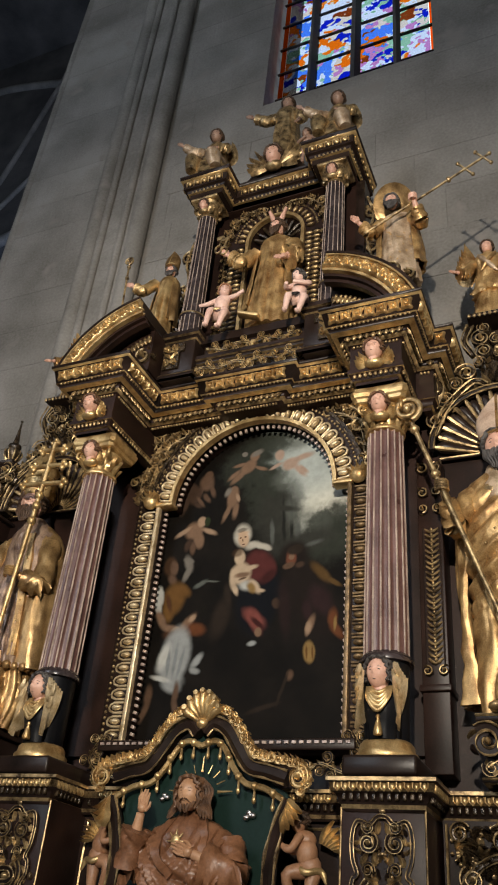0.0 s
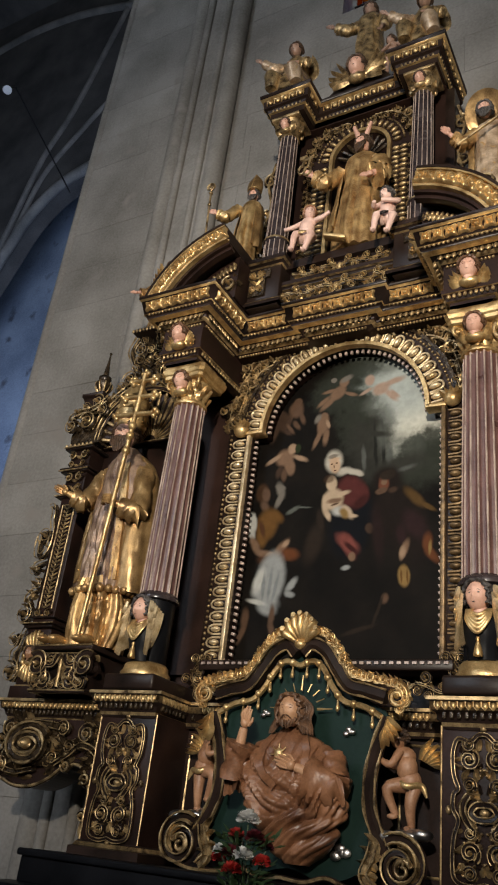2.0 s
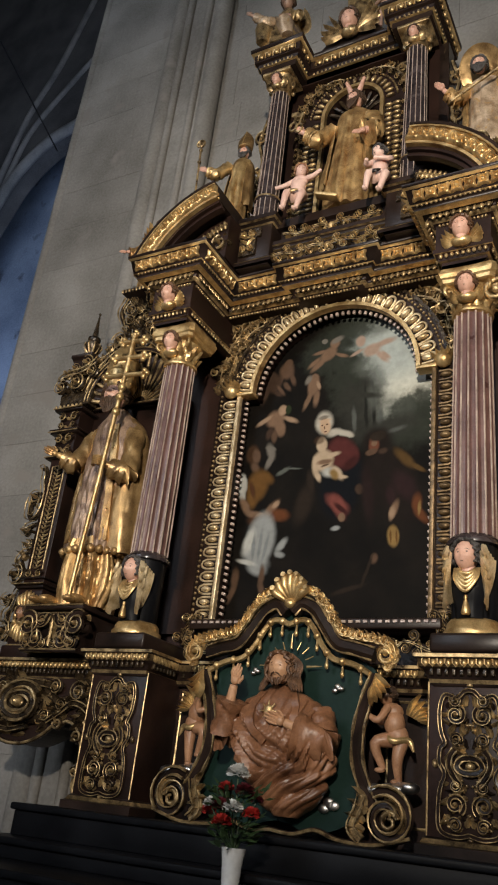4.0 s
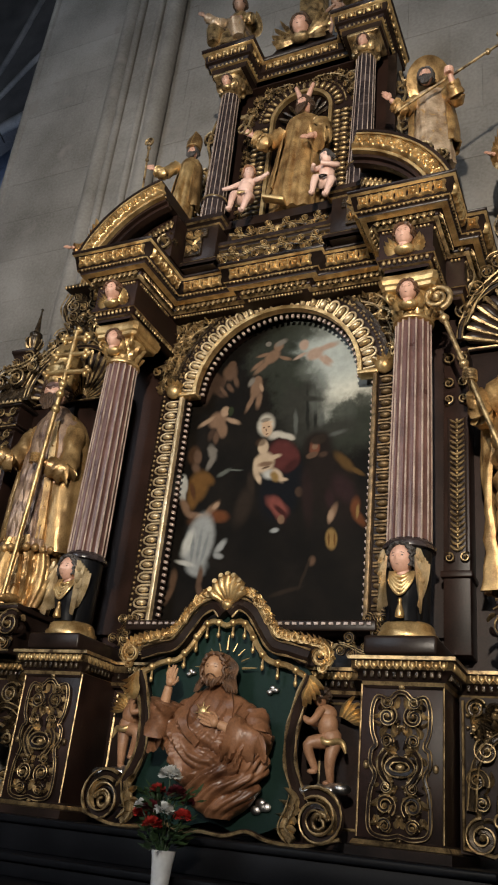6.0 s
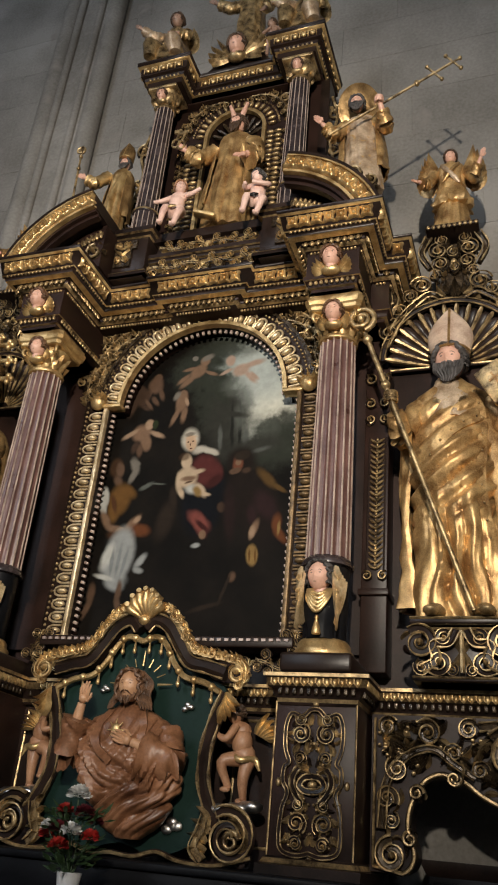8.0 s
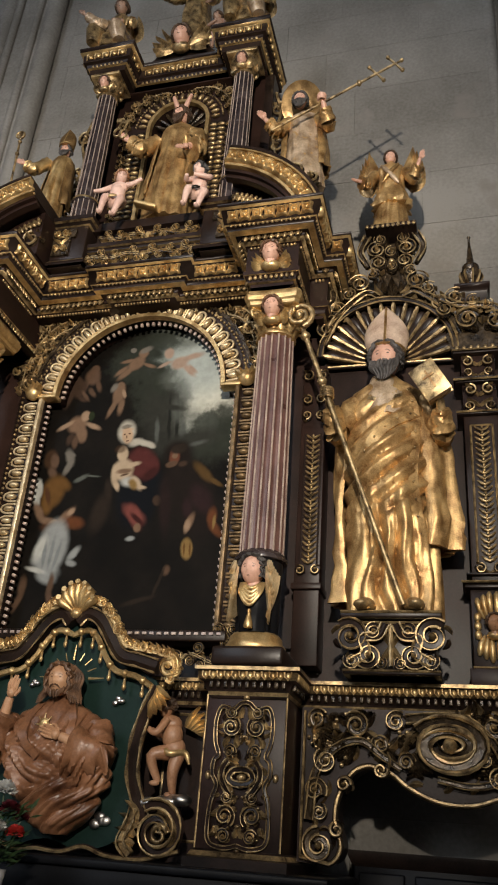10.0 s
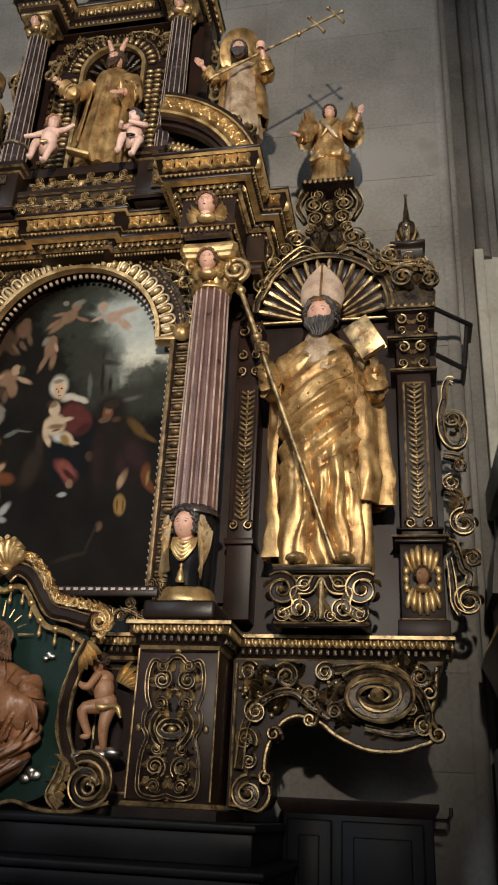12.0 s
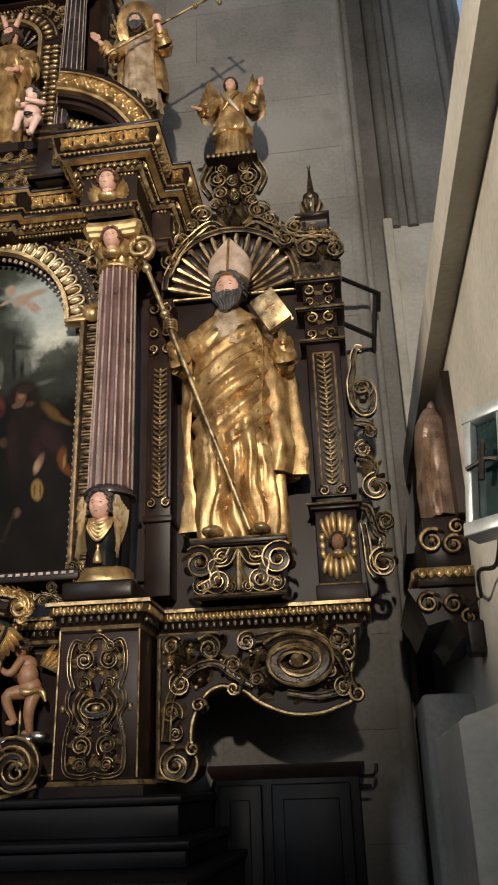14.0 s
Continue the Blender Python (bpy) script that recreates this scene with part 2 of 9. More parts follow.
def locks(bm, c, r, mat, q, low, width=0.15, curl=0.06):
    """Wavy strands of hair from the parting down both sides of a head, over a close skullcap."""
    ball(bm, c + q @ Vector((0, 0.26 * r, 0.12 * r)), (r * 0.84, r * 0.74, r * 0.96), 14, 9, mat, q)
    for m in (-1, 1):
        for k in range(7):
            y = -0.56 + 0.20 * k
            wide = math.sqrt(max(0.05, 1 - (y * 0.9) ** 2))
            line = [(0.04, y, 0.66 + 0.33 * wide), (0.42 * wide + 0.08, y - 0.04, 0.50 + 0.36 * wide), (0.80 * wide + 0.03, y + 0.03, 0.40), (0.80 * wide + 0.10, y + 0.08, 0.02), (0.80 * wide + 0.04, y + 0.04, low)]
            pts = smooth_line([c + q @ Vector((m * u * r, v * r, w * r)) for u, v, w in line], 4)
            pts = [p + q @ Vector((m * curl * r * math.sin(1.9 * i + k), curl * r * math.cos(1.7 * i + 2 * k), 0)) for i, p in enumerate(pts)]
            tube(bm, pts, [r * width * (1 - 0.5 * (i / 16) ** 3) for i in range(17)], 6, mat)


def whiskers(bm, c, r, mat, q, long):
    """A full carved beard of separate wavy tufts with a moustache."""
    at = lambda u, v, w: c + q @ Vector((u * r, v * r, w * r))  # noqa: E731
    ball(bm, at(0, -0.50, -0.74 - 0.16 * long), (r * 0.55, r * 0.36, r * (0.30 + 0.26 * long)), 12, 8, mat, q)
    for row, (push, drop) in enumerate(((0.0, 0.0), (-0.06, -0.22 * long))):
        for k in range(11):
            a = math.pi * (0.0 + k / 10 + 0.04 * row)
            u, f = math.cos(a), math.sin(a)
            pts = smooth_line([at(0.74 * u, -0.42 - 0.34 * f, -0.22 - 0.26 * f + drop), at(0.70 * u, -0.50 - 0.36 * f + push, -0.55 - 0.24 * f + drop), at(0.52 * u + 0.06, -0.48 - 0.32 * f + push, -0.80 - 0.36 * f * long + drop), at(0.38 * u, -0.50 - 0.28 * f + push, -0.92 - 0.52 * f * long + drop)], 3)
            tube(bm, pts, list(np.linspace(r * 0.13, r * 0.04, len(pts))), 6, mat)
    for m in (-1, 1):
        tube(bm, [at(m * 0.03, -0.86, -0.40), at(m * 0.22, -0.82, -0.46), at(m * 0.42, -0.66, -0.62)], [r * 0.07, r * 0.09, r * 0.04], 6, mat)


def lathe(bm, profile, cx=0.0, cy=0.0, seg=20, mat=0, squash=1.0):
    loops = [[(cx + max(r, 1e-4) * math.cos(a), cy + squash * max(r, 1e-4) * math.sin(a), z) for a in np.linspace(0, 2 * math.pi, seg, endpoint=False)] for r, z in profile]
    return rings(bm, loops, mat)


def ball(bm, c, r, seg=10, rows=7, mat=0, turn=None):
    rx, ry, rz = r if isinstance(r, (tuple, list)) else (r, r, r)
    c = Vector(c)
    loops = []
    for k in range(rows + 1):
        v = math.pi * k / rows
        s, h = max(math.sin(v), 0.02), -math.cos(v)
        loop = [Vector((rx * s * math.cos(a), ry * s * math.sin(a), rz * h)) for a in np.linspace(0, 2 * math.pi, seg, endpoint=False)]
        loops.append([c + (turn @ p if turn else p) for p in loop])
    return rings(bm, loops, mat)


def tube(bm, pts, radii, seg=7, mat=0, flat=1.0):
    """A round bar along points; flat squeezes it in depth (y)."""
    pts = [Vector(p) for p in pts]
    if not isinstance(radii, (list, tuple, np.ndarray)):
        radii = [radii] * len(pts)
    loops, up = [], None
    for i, p in enumerate(pts):
        d = (pts[min(i + 1, len(pts) - 1)] - pts[max(i - 1, 0)]).normalized()
        if up is None:
            up = d.orthogonal().normalized()
        up = (up - d * up.dot(d)).normalized()
        side = d.cross(up)
        loop = []
        for a in np.linspace(0, 2 * math.pi, seg, endpoint=False):
            o = (up * math.cos(a) + side * math.sin(a)) * radii[i]
            o.y *= flat
            loop.append(p + o)
        loops.append(loop)
    return rings(bm, loops, mat)


def sweep(bm, plan, profile, mats=None):
    """A moulding: profile points (out, z) carried along a line in plan, with mitred corners; out is to the right of its way."""
    n = len(plan)
    loops = []
    for i, (x, y) in enumerate(plan):
        d1 = (Vector((x, y)) - Vector(plan[i - 1])).normalized() if i else None
        d2 = (Vector(plan[i + 1]) - Vector((x, y))).normalized() if i < n - 1 else None
        d1, d2 = d1 or d2, d2 or d1
        n1, n2 = Vector((d1.y, -d1.x)), Vector((d2.y, -d2.x))
        o = (n1 + n2) / max(0.2, 1 + n1.dot(n2))
        loops.append([(x + o.x * out, y + o.y * out, z) for out, z in profile])
    made = [[bm.verts.new(p) for p in loop] for loop in loops]
    for a, b in zip(made, made[1:]):
        for k in range(len(profile) - 1):
            f = bm.faces.new((a[k], b[k], b[k + 1], a[k + 1]))
            f.material_index = mats[k] if mats else 0
    return bm


def spaced(plan, out, step, skip=0.03):
    """Places and headings at even steps along a plan line set off by out."""
    line = []
    n = len(plan)
    for i, (x, y) in enumerate(plan):
        d1 = (Vector((x, y)) - Vector(plan[i - 1])).normalized() if i else None
        d2 = (Vector(plan[i + 1]) - Vector((x, y))).normalized() if i < n - 1 else None
        d1, d2 = d1 or d2, d2 or d1
        n1, n2 = Vector((d1.y, -d1.x)), Vector((d2.y, -d2.x))
        line.append(Vector((x, y)) + (n1 + n2) / max(0.2, 1 + n1.dot(n2)) * out)
    for a, b in zip(line, line[1:]):
        long = (b - a).length
        k = int((long - skip) / step)
        for i in range(k):
            p = a + (b - a) * ((i + 0.5) * step + (long - k * step) / 2) / long
            yield p.x, p.y, math.atan2((b - a).y, (b - a).x)


def mesh_of(name, mats, build, smooth=True):
    bm = bmesh.new()
    build(bm)
    return finish(name, bm, mats, smooth)


# ---- ornament helpers ----
def smooth_line(ctrl, k=6):
    """Points on a rounded line through the given ones (two or three numbers each)."""
    p = [Vector(c) for c in ctrl]
    p = [2 * p[0] - p[1], *p, 2 * p[-1] - p[-2]]
    out = []
    for a, b, c, d in zip(p, p[1:], p[2:], p[3:]):
        for i in range(k):
            t = i / k
            out.append(0.5 * (2 * b + (c - a) * t + (2 * a - 5 * b + 4 * c - d) * t * t + (3 * b - a - 3 * c + d) * t**3))
    return [*out, p[-2]]


def stroke(bm, line, w, y, depth=0.02, gold=0.22, mats=(0, 1), taper=(1.0, 1.0)):
    """A carved band on a face that looks to -y: a dark rounded bar with a gilded lip along both edges. line: (x, z) points."""
    n = len(line)
    ws = [w * (taper[0] + (taper[1] - taper[0]) * i / (n - 1)) for i in range(n)]
    tube(bm, [(p[0], y - depth * 0.4, p[1]) for p in line], ws, 6, mats[0], min(1.0, depth / max(w, 1e-3)))
    if gold >= 0.3:
        tube(bm, [(p[0], y - depth * 0.8, p[1]) for p in line], [v * 0.62 for v in ws], 6, mats[1], min(1.0, depth / max(w, 1e-3)))
    elif gold:
        for s in (-1, 1):
            edge = []
            for i, p in enumerate(line):
                d = (Vector(line[min(i + 1, n - 1)]) - Vector(line[max(i - 1, 0)])).normalized()
                edge.append((p[0] - s * d.y * ws[i] * 0.82, y - depth, p[1] + s * d.x * ws[i] * 0.82))
            tube(bm, edge, [max(0.0016, v * gold) * (1.0 + 0.35 * math.sin(0.9 * i + 40 * line[0][0])) for i, v in enumerate(ws)], 5, mats[1])


def spiral(cx, cz, r, turns, start, way=1, inner=0.12, stretch=(1, 1), n=None):
    n = n or max(12, int(19 * turns))
    out = []
    for i in range(n + 1):
        t = i / n
        a, rr = start + way * t * turns * 2 * math.pi, r * (1 - t * (1 - inner))
        out.append((cx + stretch[0] * rr * math.cos(a), cz + stretch[1] * rr * math.sin(a)))
    return out


def volute(bm, cx, cz, r, y, turns=1.4, start=0.0, way=1, w=None, depth=0.025, mats=(0, 1), stretch=(1, 1), gold=0.24):
    w = max(w or 0, r * 0.27)
    stroke(bm, spiral(cx, cz, r, min(turns, 1.15) if r < 0.10 else turns, start, way, 0.36, stretch), w, y, depth, gold, mats, (1, 0.72))
    ball(bm, (cx, y - depth * 0.9, cz), (r * 0.24, depth * 0.9, r * 0.24), 8, 6, mats[1])
    for k, a in enumerate((start, start - way * 0.9, start + way * 2.2)):
        leaf(bm, cx + stretch[0] * r * math.cos(a), cz + stretch[1] * r * math.sin(a), a - way * (0.7 + 0.5 * k), r * 0.75, r * 0.36, y, mats[k == 0], depth * 0.8, -0.8 * way)


def leaf(bm, x, z, angle, long, wide, y, mat=1, depth=0.02, curl=0.5):
    """A pointed carved leaf, curling out at its tip."""
    loops = []
    for i in range(6):
        t = i / 5
        a = angle + curl * t
        c = Vector((x + long * t * math.cos(a), 0, z + long * t * math.sin(a)))
        side = Vector((-math.sin(a), 0, math.cos(a)))
        half = wide * (math.sin(math.pi * (0.12 + 0.86 * t)) ** 0.8) * 0.5 + 0.0008
        h = depth * (0.4 + 0.8 * t)
        loops.append([c + side * half + Vector((0, y, 0)), c + Vector((0, y - h, 0)), c - side * half + Vector((0, y, 0)), c + Vector((0, y - h * 0.35, 0))])
    rings(bm, loops, mat)


def rinceau(bm, ctrl, r, y, mats=(0, 1), flip=1, depth=0.03, s=1, seed=3, gold=0.3):
    """Running scrollwork: a spine along (x, z) points, curls springing from it to both sides, leaves and berries between; s mirrors it."""
    rg = random.Random(seed)
    line = smooth_line([(s * x, z) for x, z in ctrl], 10)
    stroke(bm, [(p.x, p.y) for p in line], r * 0.24, y, depth, gold, mats, (1, 0.6))
    dist, last, side = 0.0, -1.0, flip * s
    for a, b in zip(line, line[1:]):
        dist += (b - a).length
        if dist - last < r * 1.25 and last >= 0:
            continue
        last, side = dist, -side
        d = (b - a).normalized()
        n = Vector((-d.y, d.x)) * side
        k = rg.uniform(0.8, 1.1)
        c = a + n * r * 1.05 * k
        volute(bm, c.x, c.y, r * 0.78 * k, y, 1.2, math.atan2(-n.y, -n.x), -side, None, depth, mats, gold=gold)
        for ang, ln in ((0.5, 1.5), (-0.4, 1.2), (1.3, 1.0)):
            leaf(bm, a.x, a.y, math.atan2(d.y, d.x) - side * ang, r * ln, r * 0.5, y, mats[1] if ang > 0 else mats[0], depth * 0.9, side * 0.7)
        q = a - n * r * 0.8 + d * r * 0.5
        ball(bm, (q.x, y - depth * 0.3, q.y), (r * 0.17, depth * 0.5, r * 0.17), 6, 5, mats[1])


def slab(bm, outline, y0, y1, mat=0):
    """A flat board cut to an outline of (x, z) points."""
    a, b = [bm.verts.new((x, y0, z)) for x, z in outline], [bm.verts.new((x, y1, z)) for x, z in outline]
    k = len(outline)
    for f in [bm.faces.new(a), bm.faces.new(b[::-1])] + [bm.faces.new((a[i], b[i], b[(i + 1) % k], a[(i + 1) % k])) for i in range(k)]:
        f.material_index = mat
    return bm


def flipped(line, s):
    return [(s * p[0], *p[1:]) for p in line]


# ---- the church ----
WALL_TOP, WALL_Y = 20.0, 0.40
WIN = (-0.50, 1.08, 8.55, 16.5)

bm = bmesh.new()
box(bm, -3.12, WIN[0] - 0.02, WALL_Y + 0.007, 1.15, 0, WALL_TOP)
box(bm, WIN[1] + 0.02, 2.06, WALL_Y + 0.007, 1.15, 0, WALL_TOP)
box(bm, WIN[0] - 0.02, WIN[1] + 0.02, WALL_Y + 0.007, 1.15, 0, WIN[2] - 0.25)
box(bm, WIN[0] - 0.02, WIN[1] + 0.02, WALL_Y + 0.007, 1.15, WIN[3], WALL_TOP)
wall = tagged(new("wall_north", finish("wall_north", bm, JOINT, False)), "grey ashlar church wall with fine joints behind the altar", "wall", kind="structure")
rng = random.Random(4)


def block(bm):
    box(bm, -0.5, 0.5, -0.5, 0.5, -0.5, 0.5, 0.006)


STONE_BLOCK = mesh_of("stone", STONE, block, False)
poses = []
z, row = 0.0, 0
while z < 13.5:
    h = rng.choice((0.40, 0.44, 0.48))
    x = -3.13
    while x < 2.05:
        w = min(rng.uniform(0.65, 1.15), 2.06 - x)
        if 2.06 - x - w < 0.3:
            w = 2.06 - x
        x1 = x + w
        if z + h > WIN[2] - 0.2 and x1 > WIN[0] and x < WIN[1]:
            if x < WIN[0] - 0.1:
                x1 = WIN[0]
            elif x < WIN[1]:
                x = x1 = WIN[1]
                continue
        if not (z < 4.2 and -0.7 < (x + x1) / 2 < 0.7):
            poses.append(Matrix.LocRotScale(((x + x1) / 2, WALL_Y + 0.05 + rng.uniform(-0.0008, 0.0008), z + h / 2), None, (x1 - x - 0.002, 0.1, h - 0.002)))
        x = x1
    z, row = z + h, row + 1
pieces("stone", STONE_BLOCK, poses, wall)

# wall shafts and the edge of the pier
bm = bmesh.new()
box(bm, -2.00, -1.59, WALL_Y - 0.10, WALL_Y + 0.02, 0, WALL_TOP, 0.01)
for x, r in ((-2.03, 0.085), (-1.90, 0.035), (-1.69, 0.035), (-1.56, 0.085)):
    lathe(bm, [(r, 0), (r, WALL_TOP)], x, WALL_Y - (0.06 if r > 0.05 else 0.11), 14)
single("trim", bm, STONE, "grey stone wall shaft with rounded edge mouldings", "trim", kind="structure")
bm = bmesh.new()
for x, r in ((-3.13, 0.06), (-3.02, 0.02)):
    lathe(bm, [(r, 0), (r, WALL_TOP)], x, WALL_Y + 0.04, 12)
box(bm, -3.2, -3.1, WALL_Y + 0.1, 1.15, 0, WALL_TOP)
single("trim", bm, STONE, "pale rounded stone edge of the pier", "trim", kind="structure")
bm = bmesh.new()
for x, y, r in ((2.06, 0.44, 0.05), (2.13, 0.53, 0.025)):
    lathe(bm, [(r, 0), (r, WALL_TOP)], x, y, 12)
single("trim", bm, STONE, "grey stone edge moulding beside the niche", "trim", kind="structure")

# stained glass window
win = thing("window_1", (0.29, 0.6, WIN[2]), "tall stained glass window with four lights and stone mullions", "window", kind="structure")
bm = bmesh.new()
rings(bm, [[(x, WALL_Y, WIN[2] - 0.22), (x, 0.78, WIN[2] + 0.02), (x, 0.78, WIN[2] - 0.4), (x, WALL_Y, WIN[2] - 0.4)] for x in (WIN[0], WIN[1])])
part("window_sill", bm, STONE, win, "sloping grey stone sill", False)
for x, w in ((-0.135, 0.035), (0.30, 0.05), (0.705, 0.035)):
    bm = bmesh.new()
    rings(bm, [[(x - w, 0.66, z), (x - w * 0.4, 0.56, z), (x + w * 0.4, 0.56, z), (x + w, 0.66, z), (x + w * 0.4, 0.74, z), (x - w * 0.4, 0.74, z)] for z in (WIN[2] - 0.02, WIN[3])])
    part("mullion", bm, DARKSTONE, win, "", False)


def stained_glass():
    m, n, l, b = material("stained_glass")
    geo = n.new("ShaderNodeNewGeometry")
    cells, fine = n.new("ShaderNodeTexVoronoi"), n.new("ShaderNodeTexNoise")
    cells.inputs["Scale"].default_value, fine.inputs["Scale"].default_value = 9.0, 7.0
    warp = n.new("ShaderNodeMix")
    warp.data_type, warp.inputs[0].default_value = "RGBA", 0.4
    l.new(geo.outputs["Position"], fine.inputs["Vector"]), l.new(geo.outputs["Position"], warp.inputs[6])
    l.new(fine.outputs["Color"], warp.inputs[7]), l.new(warp.outputs[2], cells.inputs["Vector"])
    sep = n.new("ShaderNodeSeparateColor")
    l.new(cells.outputs["Color"], sep.inputs[0])
    ramp = n.new("ShaderNodeValToRGB")
    ramp.color_ramp.interpolation = "CONSTANT"
    cols = ((0.0, (0.05, 0.10, 0.60)), (0.12, (0.70, 0.74, 0.82)), (0.36, (0.78, 0.34, 0.06)), (0.44, (0.45, 0.62, 0.52)), (0.56, (0.22, 0.40, 0.80)), (0.66, (0.72, 0.68, 0.64)), (0.84, (0.40, 0.17, 0.07)), (0.90, (0.62, 0.40, 0.62)))
    els = ramp.color_ramp.elements
    while len(els) < len(cols):
        els.new(0.5)
    for e, (p, c) in zip(els, cols):
        e.position, e.color = p, (*c, 1)
    l.new(sep.outputs[0], ramp.inputs[0])
    clear = n.new("ShaderNodeBsdfTransparent")
    l.new(ramp.outputs[0], clear.inputs[0])
    gloss = n.new("ShaderNodeBsdfGlossy")
    gloss.inputs["Roughness"].default_value = 0.2
    mix = n.new("ShaderNodeMixShader")
    mix.inputs[0].default_value = 0.06
    l.new(clear.outputs[0], mix.inputs[1]), l.new(gloss.outputs[0], mix.inputs[2])
    l.new(mix.outputs[0], n["Material Output"].inputs[0])
    return m


def tinted(name, rgb):
    m, n, l, b = material(name)
    clear = n.new("ShaderNodeBsdfTransparent")
    clear.inputs[0].default_value = (*rgb, 1)
    l.new(clear.outputs[0], n["Material Output"].inputs[0])
    return m


GLASS = stained_glass()
ORANGE_GLASS, VIOLET_GLASS = tinted("orange_glass", (0.80, 0.26, 0.03)), tinted("violet_glass", (0.30, 0.13, 0.62))
lights = ((-0.49, -0.165), (-0.105, 0.255), (0.345, 0.675), (0.735, 1.07))
for k, (a, b) in enumerate(lights):
    z = WIN[2]
    for r in range(14):
        h = 0.20 if r == 0 else 0.42
        bm = bmesh.new()
        inset = 0.05 if r else 0
        x0, x1 = a + (inset if k == 0 else 0), b - (inset if k == 3 else 0)
        box(bm, x0 + 0.006, x1 - 0.006, 0.655, 0.66, z + 0.007, z + h - 0.007)
        part("pane", bm, VIOLET_GLASS if r == 0 else GLASS, win, "", False)
        if r and k in (0, 3):
            bm = bmesh.new()
            if k == 0:
                box(bm, a, x0, 0.655, 0.66, z + 0.007, z + h - 0.007)
            else:
                box(bm, x1, b, 0.655, 0.66, z + 0.007, z + h - 0.007)
            part("pane", bm, ORANGE_GLASS, win, "orange border glass", False)
        bm = bmesh.new()
        box(bm, a - 0.02, b + 0.02, 0.645, 0.67, z - 0.008, z + 0.008)
        part("lead_bar", bm, IRON, win, "", False)
        z += h


def glowing(name, colour, strength):
    m, n, l, b = material(name)
    e = n.new("ShaderNodeEmission")
    e.inputs[0].default_value, e.inputs[1].default_value = (*colour, 1), strength
    l.new(e.outputs[0], n["Material Output"].inputs[0])
    return m


DAY = glowing("overcast_sky", (0.78, 0.88, 1.0), 1.5)
bm = bmesh.new()
box(bm, -1.6, 2.0, 2.2, 2.22, 7, 19)
single("backdrop", bm, DAY, "pale overcast sky outside the window", "sky", kind="structure")

# the aisle beyond the pier: wall coloured with blue daylight, dark vault with ribs
bm = bmesh.new()
box(bm, -30, -2.2, 7.6, 8.0, 0, 30)
single("wall_aisle", bm, BLUEWALL, "blue-grey aisle wall, daylight tint put in its colour, with faded ornament", "wall", kind="structure")
arch_low = [(-13.6, 9.0), (-12.9, 11.6), (-11.95, 13.95), (-11.5, 14.87), (-10.8, 15.52), (-9.85, 15.85), (-8.4, 16.0), (-6.5, 15.9)]
arch_mid = [(-13.2, 10.5), (-12.2, 13.4), (-11.9, 14.3), (-11.5, 16.05), (-10.6, 17.25), (-9.8, 18.1), (-8.5, 19.0)]
arch_high = [(-13.4, 10.5), (-12.5, 12.9), (-12.15, 14.55), (-11.7, 16.75), (-11.05, 18.3), (-10.3, 21.1), (-9.7, 23.5)]
arch_top = [(-19, 21.6), (-15, 22.7), (-12.5, 22.65), (-10.4, 22.0), (-8.5, 21.2)]
bm = bmesh.new()
low = [(p.x, p.y) for p in smooth_line(arch_low, 4)]
slab(bm, [(-30, 0), (-14.2, 0), (-14.0, 8)] + low + [(-2.3, 15.0), (-2.3, 30), (-30, 30)], 6.3, 6.8)
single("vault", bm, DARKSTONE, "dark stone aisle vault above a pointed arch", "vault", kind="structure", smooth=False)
for ctrl, r in ((arch_low, 0.13), (arch_mid, 0.075), (arch_high, 0.085), (arch_top, 0.12)):
    bm = bmesh.new()
    tube(bm, [(p.x, 6.28, p.y) for p in smooth_line(ctrl, 5)], r, 8)
    single("trim", bm, surface("vault_rib", (0.10, 0.10, 0.10), (0.22, 0.21, 0.20), 0.85, scale=2, fine=30), "grey stone vault rib", "rib", "vault ribs", "structure")
# added lamp, free in the aisle, brightens the blue-grey wall and vault
ob = area_lamp("daylight_fill", (-9.5, 3.5, 7.0), (-9.5, 7.6, 11.0), 330, 4.0, 6.0, (0.55, 0.70, 1.0))
lamp_head = thing("spotlight_fixture", (-8.9, 3.0, 14.25), "small white spotlight on a dark bracket under the vault", "spotlight")
bm = bmesh.new()
tube(bm, [(-9.1, 3.0, 14.42), (-8.95, 2.95, 14.28), (-8.85, 2.9, 14.16)], [0.05, 0.075, 0.085], 12)
part("housing", bm, WHITE, lamp_head)
bm = bmesh.new()
tube(bm, [(-9.0, 3.0, 14.4), (-9.1, 3.2, 14.7), (-10.4, 6.3, 15.2)], 0.018, 6)
part("bracket", bm, IRON, lamp_head)

# right: recess with wall shafts, screen wall with coping
bm = bmesh.new()
box(bm, 2.1, 4.6, 1.15, 1.5, 0, WALL_TOP)
single("wall_recess", bm, STONE, "shaded grey stone wall of the recess", "wall", kind="structure")
bm = bmesh.new()
for x, y, r in ((2.36, 1.13, 0.05), (2.50, 1.12, 0.035), (2.88, 1.13, 0.04), (2.98, 1.10, 0.035)):
    lathe(bm, [(r * 1.1, 5.14), (r * 1.1, 5.17), (r, 5.20), (r, WALL_TOP)], x, y, 14)
single("trim", bm, STONE, "slender engaged stone shafts in the recess", "shaft", kind="structure")
# paler slab with an uneven top paints in the recess wall's lit patch
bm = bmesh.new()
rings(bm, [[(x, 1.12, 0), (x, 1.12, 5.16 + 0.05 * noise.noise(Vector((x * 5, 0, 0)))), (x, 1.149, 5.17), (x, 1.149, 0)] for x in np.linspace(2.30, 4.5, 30)])
